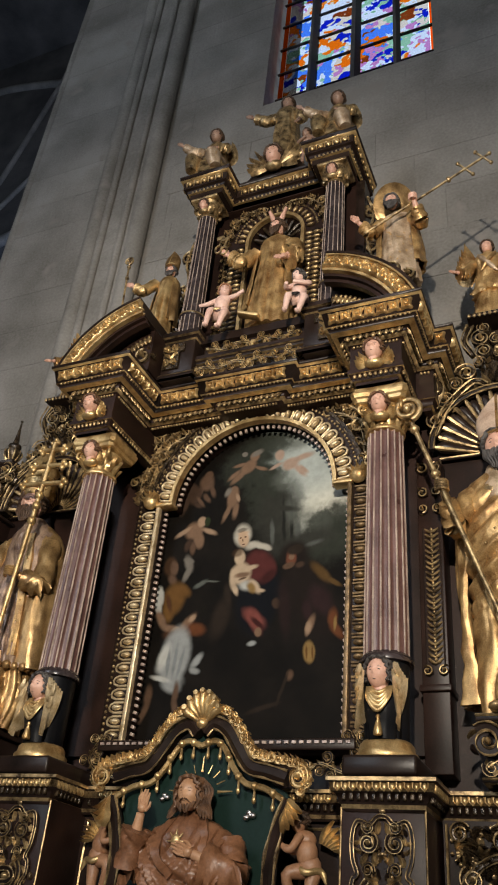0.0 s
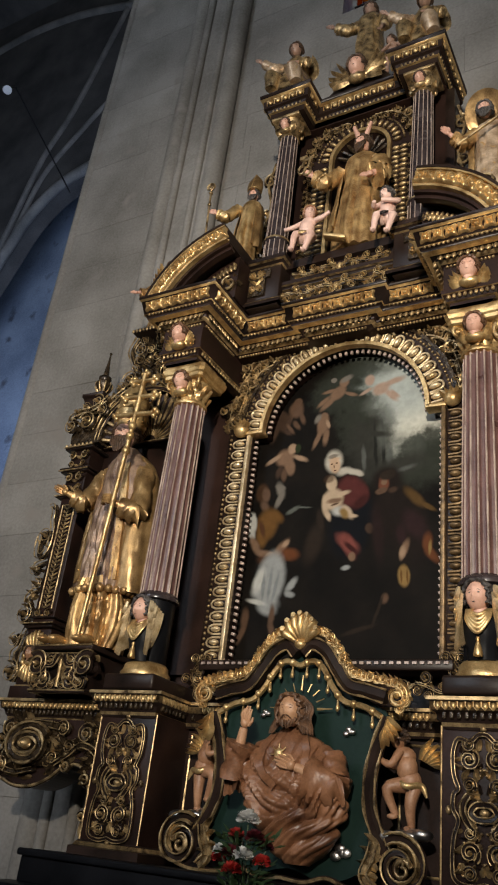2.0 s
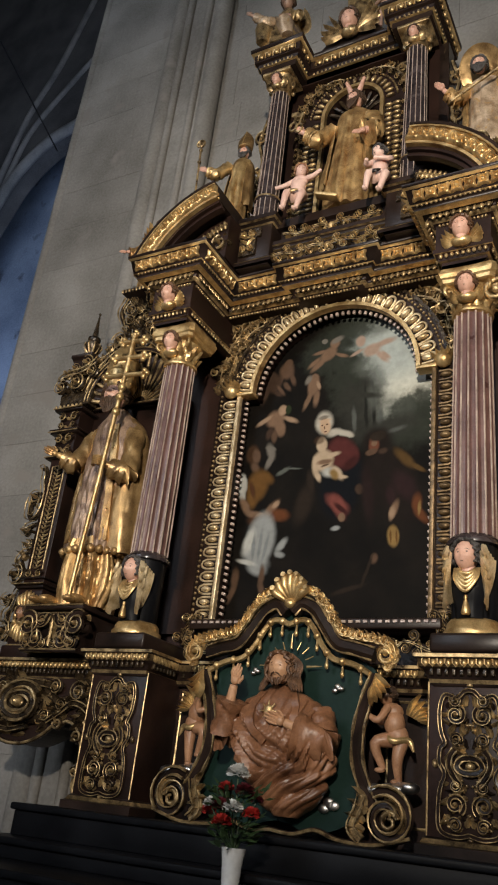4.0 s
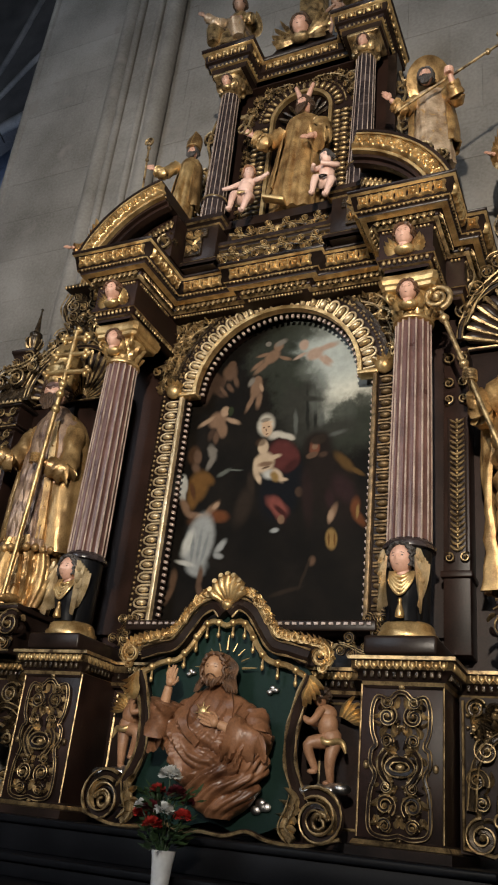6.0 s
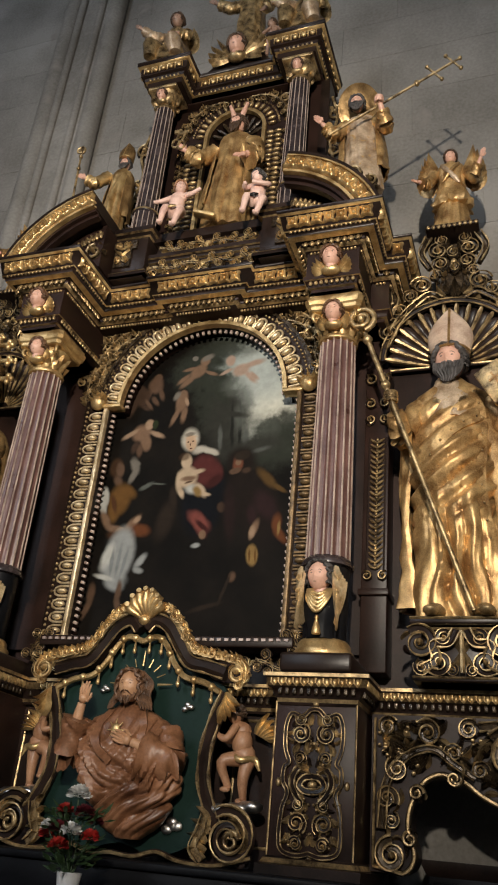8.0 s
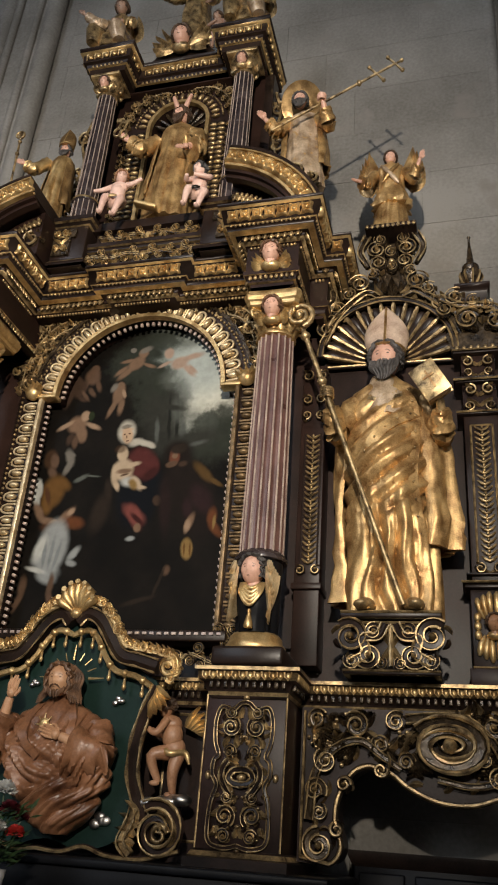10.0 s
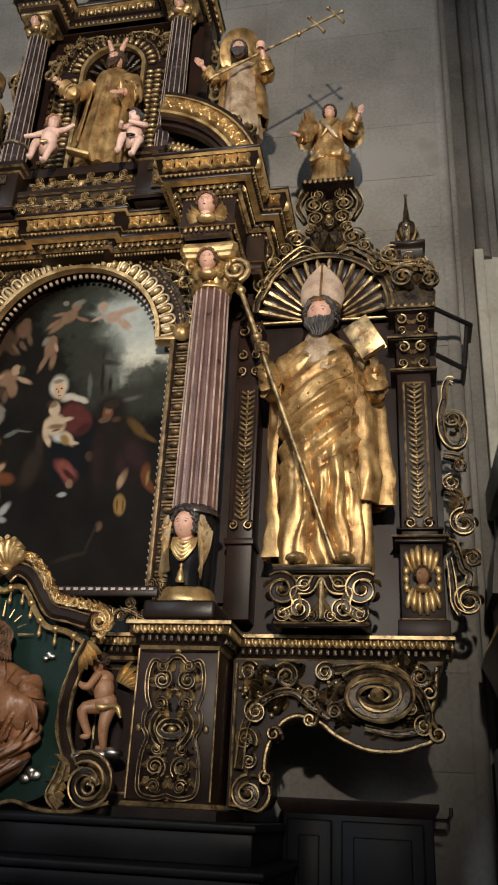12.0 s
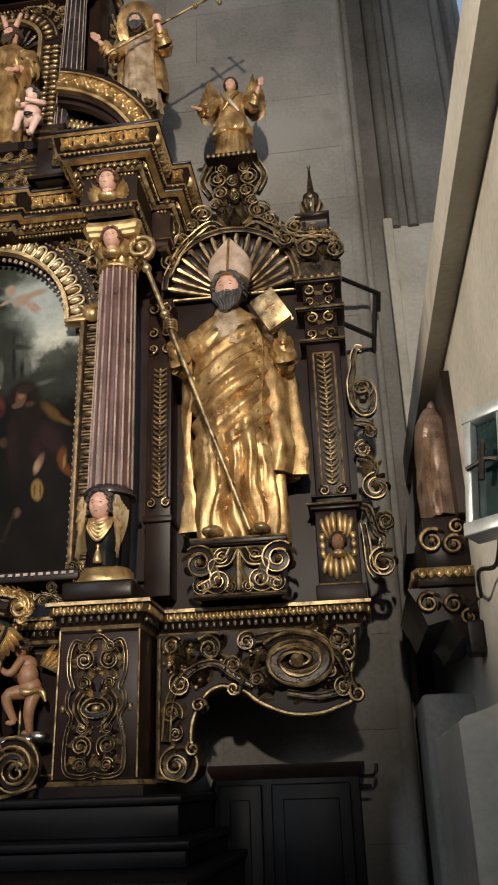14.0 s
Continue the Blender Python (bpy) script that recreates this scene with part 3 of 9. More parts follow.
single("wall_lit_patch", bm, PLASTER, "lower part of the recess wall, its lit patch put in as paler plaster", "wall", kind="structure")
bm = bmesh.new()
box(bm, 2.285, 2.35, 1.04, 1.118, 0, 5.18, 0.01)
single("trim", bm, PLASTER, "pale stone pilaster strip in the recess", "trim", kind="structure")
bm = bmesh.new()
box(bm, 3.06, 3.12, 1.08, 1.12, 5.2, 12.0)
single("window_2", bm, glowing("daylit_glass", (0.45, 0.65, 0.90), 0.6), "narrow bluish daylit window strip", "window", kind="structure")
bm = bmesh.new()
rings(bm, [[(2.33, y, 0), (2.33, y, z), (2.75, y, z), (2.75, y, 0)] for y, z in ((-2.6, 3.11), (1.14, 3.25))])
screen = single("wall_east", bm, PLASTER, "pale limewashed screen wall", "wall", kind="structure")
for y0, y1 in ((-2.6, -1.322), (-1.318, 0.098), (0.102, 1.14)):
    bm = bmesh.new()
    rings(bm, [[(2.25, y, z), (2.25, y, z + 0.175), (2.27, y, z + 0.19), (2.8, y, z + 0.19), (2.8, y, z)] for y, z in ((y0, 3.112 + 0.0374 * (y0 + 2.6)), (y1, 3.112 + 0.0374 * (y1 + 2.6)))])
    single("coping", bm, PLASTER, "pale limestone coping with a shaded underside", "coping", kind="structure", smooth=False)
bm = bmesh.new()
rings(bm, [[(x, -1.20, 0), (x, -1.20, z), (x, -0.17, z - 0.01), (x, -0.17, 0)] for x, z in ((2.145, 1.72), (2.16, 1.735), (2.34, 1.80))])
rough = bm
bmesh.ops.subdivide_edges(rough, edges=rough.edges, cuts=5, use_grid_fill=True)
for v in rough.verts:
    d = noise.noise(v.co * 9) * 0.012
    v.co.x += d
    v.co.z += noise.noise(v.co * 14 + Vector((3, 1, 2))) * 0.008
single("pier_base", rough, PLASTER, "pale chipped limestone block beside the screen wall", "stone block", kind="structure")
# whitewashed plinth in grey ashlar: the corner's shade is in its colour
bm = bmesh.new()
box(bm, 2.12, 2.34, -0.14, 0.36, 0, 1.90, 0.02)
single("pier_base", bm, STONE, "whitewashed corner plinth, its shade put in as grey stone colour", "stone block", kind="structure")

# unseen nave shell behind the camera: closes the place and gives bounce light
bm = bmesh.new()
box(bm, -30, 12, -14, 9, -0.2, 0)
single("floor", bm, PAVING, "worn grey stone church floor", "floor", kind="structure")
bm = bmesh.new()
for x0, x1 in ((-30, -6.8), (-3.2, 3.2), (6.8, 12)):
    box(bm, x0, x1, -14, -13.4, 0, 24)
for x0, x1 in ((-6.8, -3.2), (3.2, 6.8)):
    box(bm, x0, x1, -14, -13.4, 0, 3.5)
    box(bm, x0, x1, -14, -13.4, 12.5, 24)
single("wall_south", bm, PLASTER, "pale unseen nave wall with openings for the added windows", "wall", kind="structure", smooth=False)
bm = bmesh.new()
box(bm, 11.4, 12, -13.4, 9, 0, 24)
single("wall_far_east", bm, PLASTER, "pale far nave wall", "wall", kind="structure", smooth=False)
bm = bmesh.new()
box(bm, -30.6, -30, -14, 9, 0, 24)
single("wall_west", bm, PLASTER, "pale far end wall", "wall", kind="structure", smooth=False)
bm = bmesh.new()
box(bm, -30.6, 12, -14, 9, 24, 24.4)
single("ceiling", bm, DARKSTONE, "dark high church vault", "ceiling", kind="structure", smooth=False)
# glowing panes added in the unseen wall as ambient light
bm = bmesh.new()
for x0, x1 in ((-6.8, -3.2), (3.2, 6.8)):
    box(bm, x0, x1, -13.9, -13.88, 3.5, 12.5)
single("window_fill", bm, glowing("nave_fill_glow", (0.85, 0.92, 1.0), 1.2), "unseen glowing nave windows added for ambient light", "window", kind="structure", smooth=False)

# ---- the altar: table and steps ----
table = thing("altar_table", (0, -0.5, 0), "black painted altar table with stepped shelves", "altar table")
for name, x, y, z0, z1 in (("lower_shelf", 1.40, -1.50, 0.86, 1.02), ("shelf", 1.34, -1.12, 1.02, 1.335), ("shelf", 1.27, -0.76, 1.335, 1.42), ("shelf", 1.21, -0.60, 1.42, 1.555)):
    bm = bmesh.new()
    box(bm, -x, x, y, 0.38, z0, z1 - 0.03, 0.006)
    box(bm, -x - 0.015, x + 0.015, y - 0.02, 0.38, z1 - 0.03, z1, 0.008)
    part(name, bm, NAVY, table)
bm = bmesh.new()
box(bm, -1.2, 1.2, -1.40, 0.38, 0.0, 0.86, 0.01)
part("body", bm, NAVY, table)

altar = thing("altarpiece", (0, 0.2, 1.555), "black and gilded carved altarpiece with columns and broken pediment", "altarpiece")
BG = (BLACK, GOLD_OLD)
CX, CY = 0.85, -0.38

# egg, bead and drop pieces
EGG = mesh_of("egg", GOLD, lambda bm: (ball(bm, (0, 0, -0.006), (0.0115, 0.010, 0.016), 7, 5), tube(bm, [(-0.013, -0.002, 0.012), (-0.013, -0.006, -0.008), (0, -0.006, -0.022), (0.013, -0.006, -0.008), (0.013, -0.002, 0.012)], 0.0028, 4)))
EGG_OLD = mesh_of("egg", GOLD_OLD, lambda bm: (ball(bm, (0, 0, -0.006), (0.010, 0.009, 0.014), 6, 5),))
DENTIL = mesh_of("dentil", GOLD_DARK, lambda bm: box(bm, -0.008, 0.008, -0.012, 0.012, -0.013, 0.013, 0.003))
DROP = mesh_of("drop", GOLD_OLD, lambda bm: (ball(bm, (0, 0, 0), (0.0125, 0.012, 0.021), 8, 6), tube(bm, [(-0.016, 0, 0.022), (-0.0165, -0.005, -0.004), (0, -0.004, -0.026), (0.0165, -0.005, -0.004), (0.016, 0, 0.022)], 0.0028, 4)))
BEAD = mesh_of("bead", GOLD_OLD, lambda bm: ball(bm, (0, 0, 0), (0.0085, 0.0085, 0.0085), 7, 5))


def rosette(bm):
    """A four-leaved boss with a centre bud."""
    loops = []
    for r, y, lobe in ((0.002, -0.024, 0), (0.009, -0.021, 0), (0.012, -0.008, 0.05), (0.021, -0.022, 0.18), (0.029, -0.018, 0.26), (0.034, 0.003, 0.28)):
        loops.append([(r * (1 - lobe * math.cos(4 * a) + 0.3 * lobe * math.cos(8 * a)) * math.cos(a), y, r * (1 - lobe * math.cos(4 * a) + 0.3 * lobe * math.cos(8 * a)) * math.sin(a)) for a in np.linspace(0, 2 * math.pi, 32, endpoint=False)])
    rings(bm, loops, 0)


ROSETTE = mesh_of("rosette", GOLD, rosette)


def along(name, me, plan, out, z, step, parent, tilt=0.0):
    pieces(name, me, [Matrix.Translation((x, y, z)) @ Matrix.Rotation(a, 4, "Z") @ Matrix.Rotation(tilt, 4, "X") for x, y, a in spaced(plan, out, step)], parent)


def mirror_plan(right):
    return [(-x, y) for x, y in right[::-1]] + right


# pedestals below the columns
def pedestal(s):
    p = thing("pedestal", (s * CX, -0.2, 1.555), "black column pedestal with a gilded strapwork panel", "pedestal", "column pedestals")
    x0, x1 = s * CX - 0.165, s * CX + 0.165
    bm = bmesh.new()
    box(bm, x0, x1, -0.45, 0.1, 1.60, 2.19, 0.006)
    part("body", bm, BROWN, p)
    bm = bmesh.new()
    sweep(bm, [(x0, 0.1), (x0, -0.45), (x1, -0.45), (x1, 0.1)], [(0.0, 1.62), (0.012, 1.612), (0.02, 1.595), (0.035, 1.59), (0.035, 1.556)], [0, 1, 0, 0])
    part("base_moulding", bm, (BLACK, GOLD_OLD), p)
    bm = bmesh.new()
    y, c = -0.452, s * CX
    for m in (-1, 1):
        q = lambda pts: [(c + m * u, v) for u, v in pts]  # noqa: E731
        w = lambda ctrl: [(v.x, v.y) for v in smooth_line(q(ctrl), 5)]  # noqa: E731
        stroke(bm, w([(0.0, 1.635), (0.05, 1.625), (0.105, 1.64), (0.118, 1.69), (0.112, 1.78), (0.095, 1.84), (0.115, 1.88), (0.112, 1.93), (0.095, 1.95), (0.112, 2.0), (0.115, 2.08), (0.095, 2.13), (0.05, 2.12), (0.02, 2.145), (0.0, 2.15)]), 0.008, y, 0.016, 0.26)
        stroke(bm, w([(0.0, 1.90), (0.03, 1.895), (0.048, 1.87), (0.03, 1.85), (0.0, 1.845)]), 0.012, y, 0.018, 0.28)
        stroke(bm, w([(0.055, 1.93), (0.075, 1.90), (0.075, 1.86), (0.05, 1.82), (0.03, 1.80)]), 0.012, y, 0.018, 0.28)
        for cz, r, st, wy in ((2.055, 0.034, 2.2, 1), (1.735, 0.036, -2.2, -1), (2.11, 0.022, 0.5, -1), (1.665, 0.024, 0.4, 1), (1.965, 0.024, 3.4, -1), (1.80, 0.02, 2.6, 1)):
            volute(bm, c + m * 0.052, cz, r, y, 1.3, st if m > 0 else math.pi - st, wy * m, r * 0.26, 0.022, (0, 1), gold=0.28)
        rr = random.Random(5)
        for k in range(26):
            lx, lz, a = rr.uniform(0.008, 0.095), 1.65 + 0.018 * k, rr.uniform(-1.5, 1.5)
            leaf(bm, c + m * lx, lz, a if m > 0 else math.pi - a, 0.032, 0.017, y, 1 if k % 2 else 0, 0.018, 0.8 * m)
            ball(bm, (c + m * rr.uniform(0.01, 0.095), y - 0.008, lz + 0.008), (0.006, 0.007, 0.006), 6, 4, 1)
        for lx, lz, a, ln in ((0.01, 2.03, 0.3, 0.045), (0.01, 1.76, -0.3, 0.045), (0.03, 1.92, 0.2, 0.05), (0.03, 1.83, -0.2, 0.05), (0.085, 2.05, 1.6, 0.04), (0.085, 1.70, -1.6, 0.04), (0.01, 1.66, 1.3, 0.04), (0.015, 2.09, 1.0, 0.035), (0.02, 1.985, 0.7, 0.04), (0.02, 1.94, -0.8, 0.03), (0.02, 1.80, -1.2, 0.045), (0.03, 1.70, 1.2, 0.04), (0.03, 1.66, -0.6, 0.04), (0.075, 1.98, 1.3, 0.04), (0.08, 1.76, -1.3, 0.04), (0.06, 2.09, 0.4, 0.035)):
            leaf(bm, c + m * lx, lz, a if m > 0 else math.pi - a, ln * 1.15, 0.026, y, 1, 0.020, 0.7 * m)
        ball(bm, (c + m * 0.135, y - 0.004, 1.875), (0.012, 0.010, 0.016), 8, 6, 1)
    for bz, r in ((2.17, 0.014), (1.618, 0.012), (1.872, 0.02), (2.02, 0.012), (1.70, 0.011)):
        ball(bm, (c, y - 0.004, bz), (r, r * 0.8, r * 0.7), 8, 6, 1)
    part("strapwork_relief", bm, (BLACK, GOLD_OLD), p, "gilded carved strapwork with scrolls")
    for m in (-1, 1):
        bm = bmesh.new()
        tube(bm, [(c + m * 0.165, -0.452, 1.62), (c + m * 0.165, -0.452, 2.18)], 0.004, 5)
        part("edge_bead", bm, GOLD_OLD, p)
    return p


for s in (-1, 1):
    pedestal(s)

# predella: back wall, cornice
bm = bmesh.new()
box(bm, -0.70, 0.70, -0.16, 0.1, 1.556, 2.30, 0.0)
box(bm, -1.9, 1.9, -0.02, 0.1, 2.28, 2.46)
part("predella", bm, BROWN, altar, "", False)
for s in (-1, 1):
    bm = bmesh.new()
    for a, b in (((s * 0.42, 1.64), (s * 0.42, 2.14)), ((s * 0.66, 1.64), (s * 0.66, 2.14)), ((s * 0.42, 1.64), (s * 0.66, 1.64)), ((s * 0.42, 2.14), (s * 0.66, 2.14))):
        tube(bm, [(a[0], -0.163, a[1]), (b[0], -0.163, b[1])], 0.006, 5)
    part("panel_moulding", bm, GOLD_OLD, altar)
pred_plan = mirror_plan([(0.60, -0.19), (0.70, -0.19), (0.70, -0.455), (1.01, -0.455), (1.01, -0.19), (1.885, -0.19), (1.885, 0.1)])
bm = bmesh.new()
sweep(bm, pred_plan, [(0.0, 2.165), (0.008, 2.175), (0.012, 2.19), (0.02, 2.20), (0.03, 2.225), (0.045, 2.232), (0.05, 2.262), (0.062, 2.268), (0.062, 2.282), (0.0, 2.287), (-0.2, 2.287)], [0, 1, 0, 0, 0, 1, 0, 1, 0, 0])
cornice = part("predella_cornice", bm, (BLACK, GOLD_OLD), altar)
along("egg", EGG, pred_plan, 0.049, 2.252, 0.031, cornice)
along("dentil", DENTIL, pred_plan, 0.026, 2.214, 0.03, cornice)

# columns
def column(s):
    col = thing("column", (s * CX, CY, 2.287), "mauve fluted column with pale fillets and gilded cherub capital", "column", "main columns")
    bm = bmesh.new()
    box(bm, s * CX - 0.15, s * CX + 0.15, CY - 0.135, 0.0, 2.288, 2.365, 0.012)
    part("plinth", bm, BLACK, col)
    bm = bmesh.new()
    lathe(bm, [(0.0, 2.366), (0.125, 2.366), (0.128, 2.385), (0.115, 2.398), (0.112, 2.42), (0.100, 2.435), (0.0, 2.435)], s * CX, CY, 28)
    part("base_ring", bm, GOLD, col)
    bm = bmesh.new()
    lathe(bm, [(0.092, 2.42), (0.094, 2.60), (0.098, 2.74), (0.098, 2.76)], s * CX, CY, 28)
    part("drum", bm, NAVY, col)
    bm = bmesh.new()
    lathe(bm, [(0.094, 2.748), (0.116, 2.754), (0.119, 2.768), (0.110, 2.780), (0.098, 2.795)], s * CX, CY, 28)
    part("ring", bm, SHAFT_DARK, col)
    bm = bmesh.new()
    n, z0, z1 = 16, 2.785, 3.925
    loops = []
    for i in range(9):
        t = i / 8
        r = 0.097 - 0.011 * t**1.4
        loop = []
        for k in range(n * 4):
            a = 2 * math.pi * k / (n * 4)
            f = (1.0, 0.935, 0.89, 0.935)[k % 4]
            loop.append((s * CX + r * f * math.cos(a), CY + r * f * math.sin(a), z0 + (z1 - z0) * t))
        loops.append(loop)
    rings(bm, loops)
    shaft = part("shaft", bm, PURPLE, col, "mauve fluted shaft")
    for k in range(n):
        a = 2 * math.pi * k / n
        if math.sin(a) > 0.55:
            continue
        bm = bmesh.new()
        pts = [(s * CX + (0.097 - 0.011 * t**1.4) * math.cos(a), CY + (0.097 - 0.011 * t**1.4) * math.sin(a), z0 + (z1 - z0) * t) for t in np.linspace(0, 1, 7)]
        tube(bm, pts, 0.0047, 6)
        part("fillet", bm, FILLET, shaft)
    # capital: bell with two rows of leaves, corner volutes, moulded abacus
    bm = bmesh.new()
    lathe(bm, [(0.084, 3.918), (0.098, 3.922), (0.101, 3.932), (0.097, 3.942), (0.085, 3.946), (0.086, 3.99), (0.098, 4.04), (0.116, 4.068), (0.0, 4.07)], s * CX, CY, 24)
    cap = part("capital", bm, GOLD, col, "gilded capital")
    bm = bmesh.new()
    loop = []
    for k in range(4):
        a = math.pi / 4 + k * math.pi / 2
        loop += [(0.196 * math.cos(a - 0.08), 0.196 * math.sin(a - 0.08)), (0.196 * math.cos(a + 0.08), 0.196 * math.sin(a + 0.08))]
        loop += [(r * math.cos(a + u), r * math.sin(a + u)) for r, u in ((0.152, 0.46), (0.145, 0.785), (0.152, 1.11))]
    rings(bm, [[(s * CX + x * k, CY + y * k, z) for x, y in loop] for k, z in ((0.80, 4.066), (0.88, 4.072), (0.90, 4.09), (0.96, 4.098), (1.0, 4.118), (1.0, 4.128), (0.95, 4.132), (0.95, 4.149))])
    part("abacus", bm, GOLD, col, "", False)
    for row, (z, ln, count, off) in enumerate(((3.945, 0.062, 12, 0.0), (3.968, 0.082, 12, 0.26))):
        for k in range(count):
            a = 2 * math.pi * k / count + off
            if math.sin(a) > 0.5:
                continue
            bm = bmesh.new()
            leaf(bm, 0, 0, math.pi / 2, ln, 0.040, 0.0, 0, 0.014, 0.0)
            bend = Matrix.Translation((s * CX + 0.087 * math.cos(a), CY + 0.087 * math.sin(a), z)) @ Matrix.Rotation(a + math.pi / 2, 4, "Z") @ Matrix.Rotation(0.28, 4, "X")
            bm.transform(bend)
            part("acanthus_leaf", bm, GOLD, cap)
    for k in range(4):
        a = math.pi / 4 + k * math.pi / 2
        if math.sin(a) > 0 and math.cos(a) * s < 0:
            continue
        bm = bmesh.new()
        tube(bm, [(px, 0, pz) for px, pz in spiral(0, 0, 0.033, 1.4, 2.4, -1, 0.25)], [0.011 - 0.00025 * i for i in range(27)], 7)
        ball(bm, (0, 0, 0), (0.011, 0.017, 0.011), 8, 6)
        bm.transform(Matrix.Translation((s * CX + 0.128 * math.cos(a), CY + 0.128 * math.sin(a), 4.040)) @ Matrix.Rotation(a, 4, "Z"))
        part("volute", bm, GOLD, cap)
    return col


for s in (-1, 1):
    column(s)

# back wall round the painting and behind the columns
bm = bmesh.new()
arc = [(0.52 * math.cos(a), 3.86 + 0.52 * math.sin(a)) for a in np.linspace(0, math.pi, 28)]
slab(bm, [(-1.02, 2.46), (-0.60, 2.46), (-0.60, 3.86)] + arc[::-1] + [(0.60, 3.86), (0.60, 2.46), (1.02, 2.46), (1.02, 4.46), (-1.02, 4.46)], -0.06, 0.1)
part("back_panel", bm, BROWN, altar, "dark stained back boards", False)
bm = bmesh.new()
box(bm, -0.66, 0.66, -0.20, 0.1, 2.455, 2.505, 0.006)
sill = part("frame_sill", bm, BLACK, altar)
pieces("dentil", mesh_of("dentil", FILLET, lambda bm: box(bm, -0.010, 0.010, -0.006, 0.004, -0.006, 0.006)), [Matrix.Translation((x, -0.203, 2.487)) for x in np.arange(-0.63, 0.64, 0.036)], sill)
for s in (-1, 1):
    for z0, z1, zz in ((2.55, 2.72, 0), (3.0, 3.25, 0), (3.62, 3.78, 0), (2.80, 2.90, 0)):
        bm = bmesh.new()
        x0, x1 = s * 0.955, s * 1.0
        for a, b in (((x0, z0), (x1, z0)), ((x1, z0), (x1, z1)), ((x1, z1), (x0, z1))):
            tube(bm, [(a[0], -0.063, a[1]), (b[0], -0.063, b[1])], 0.006, 4)
        part("key_moulding", bm, GOLD_DARK, altar)

# painting frame
pf = thing("picture_frame", (0, -0.05, 2.505), "gilded arched picture frame with oval lobes and beads", "picture frame")
for s in (-1, 1):
    bm = bmesh.new()
    box(bm, s * 0.575, s * 0.735, -0.10, -0.055, 2.505, 3.92, 0.004)
    jamb = part("jamb", bm, BLACK, pf)
    bm = bmesh.new()
    box(bm, s * 0.573, s * 0.597, -0.125, -0.09, 2.505, 3.88, 0.005)
    # lit left jamb and shaded right jamb are told apart by gilding colour
    part("rail", bm, GOLD_PALE if s < 0 else GOLD_SHADED, pf)
    ring = mesh_of("oval", GOLD_PALE if s < 0 else GOLD_SHADED, lambda bm: (ball(bm, (s * -0.004, -0.006, 0), (0.031, 0.022, 0.0155), 10, 7), tube(bm, [(s * -0.040, -0.004, -0.026), (s * 0.012, -0.006, -0.026), (s * 0.036, -0.006, -0.016), (s * 0.043, -0.006, 0), (s * 0.036, -0.006, 0.016), (s * 0.012, -0.006, 0.026), (s * -0.040, -0.004, 0.026)], 0.0065, 6)))
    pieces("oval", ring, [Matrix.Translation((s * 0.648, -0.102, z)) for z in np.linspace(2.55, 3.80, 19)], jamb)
    pieces("bead", BEAD, [Matrix.Translation((s * 0.712, -0.103, z)) for z in np.arange(2.52, 3.9, 0.030)], jamb)
    bm = bmesh.new()
    ball(bm, (s * 0.635, -0.13, 3.885), (0.05, 0.04, 0.05), 10, 7)
    for k in range(5):
        leaf(bm, s * 0.635, 3.87, math.pi * (0.2 + 0.15 * k), 0.075, 0.035, -0.14, 0, 0.03, 0)
    part("shell_boss", bm, GOLD, pf)
    pieces("dentil", mesh_of("dentil", FILLET, lambda bm: box(bm, -0.011, 0.011, -0.012, 0.006, -0.008, 0.008, 0.002)), [Matrix.Translation((s * 0.560, -0.055, z)) @ Matrix.Rotation(-0.35 * s, 4, "Y") for z in np.arange(2.53, 3.84, 0.036)], jamb)
bm = bmesh.new()
CZ = 3.86


def arch_band(bm, r0, r1, y0, y1, a0=0.0, a1=math.pi, n=40, mat=0):
    rings(bm, [[(r0 * math.cos(a), y1, CZ + r0 * math.sin(a)), (r0 * math.cos(a), y0, CZ + r0 * math.sin(a)), (r1 * math.cos(a), y0, CZ + r1 * math.sin(a)), (r1 * math.cos(a), y1, CZ + r1 * math.sin(a))] for a in np.linspace(a0, a1, n)], mat)


arch_band(bm, 0.50, 0.665, -0.10, -0.055)
arch = part("arch", bm, BLACK, pf)
bm = bmesh.new()
arch_band(bm, 0.490, 0.512, -0.135, -0.09)
part("rail", bm, GOLD, pf)
for s in (-1, 1):
    bm = bmesh.new()
    box(bm, s * 0.488, s * 0.60, -0.135, -0.06, 3.845, 3.868, 0.004)
    part("rail", bm, GOLD, pf)
lobe = mesh_of("lobe", GOLD_PALE, lambda bm: (ball(bm, (0, -0.010, -0.004), (0.0155, 0.022, 0.034), 10, 8), tube(bm, [(-0.027, -0.004, -0.040), (-0.027, -0.008, 0.010)] + [(0.027 * math.cos(a), -0.010, 0.016 + 0.027 * math.sin(a)) for a in np.linspace(math.pi, 0, 9)] + [(0.027, -0.008, 0.010), (0.027, -0.004, -0.040)], 0.0075, 7)))
pieces("lobe", lobe, [Matrix.Translation((0.555 * math.cos(a), -0.105, CZ + 0.555 * math.sin(a))) @ Matrix.Rotation(math.pi / 2 - a, 4, "Y") for a in np.linspace(0.10, math.pi - 0.10, 25)], arch)
pieces("bead", BEAD, [Matrix.Translation((0.625 * math.cos(a), -0.103, CZ + 0.625 * math.sin(a))) for a in np.linspace(0.04, math.pi - 0.04, 72)], arch)
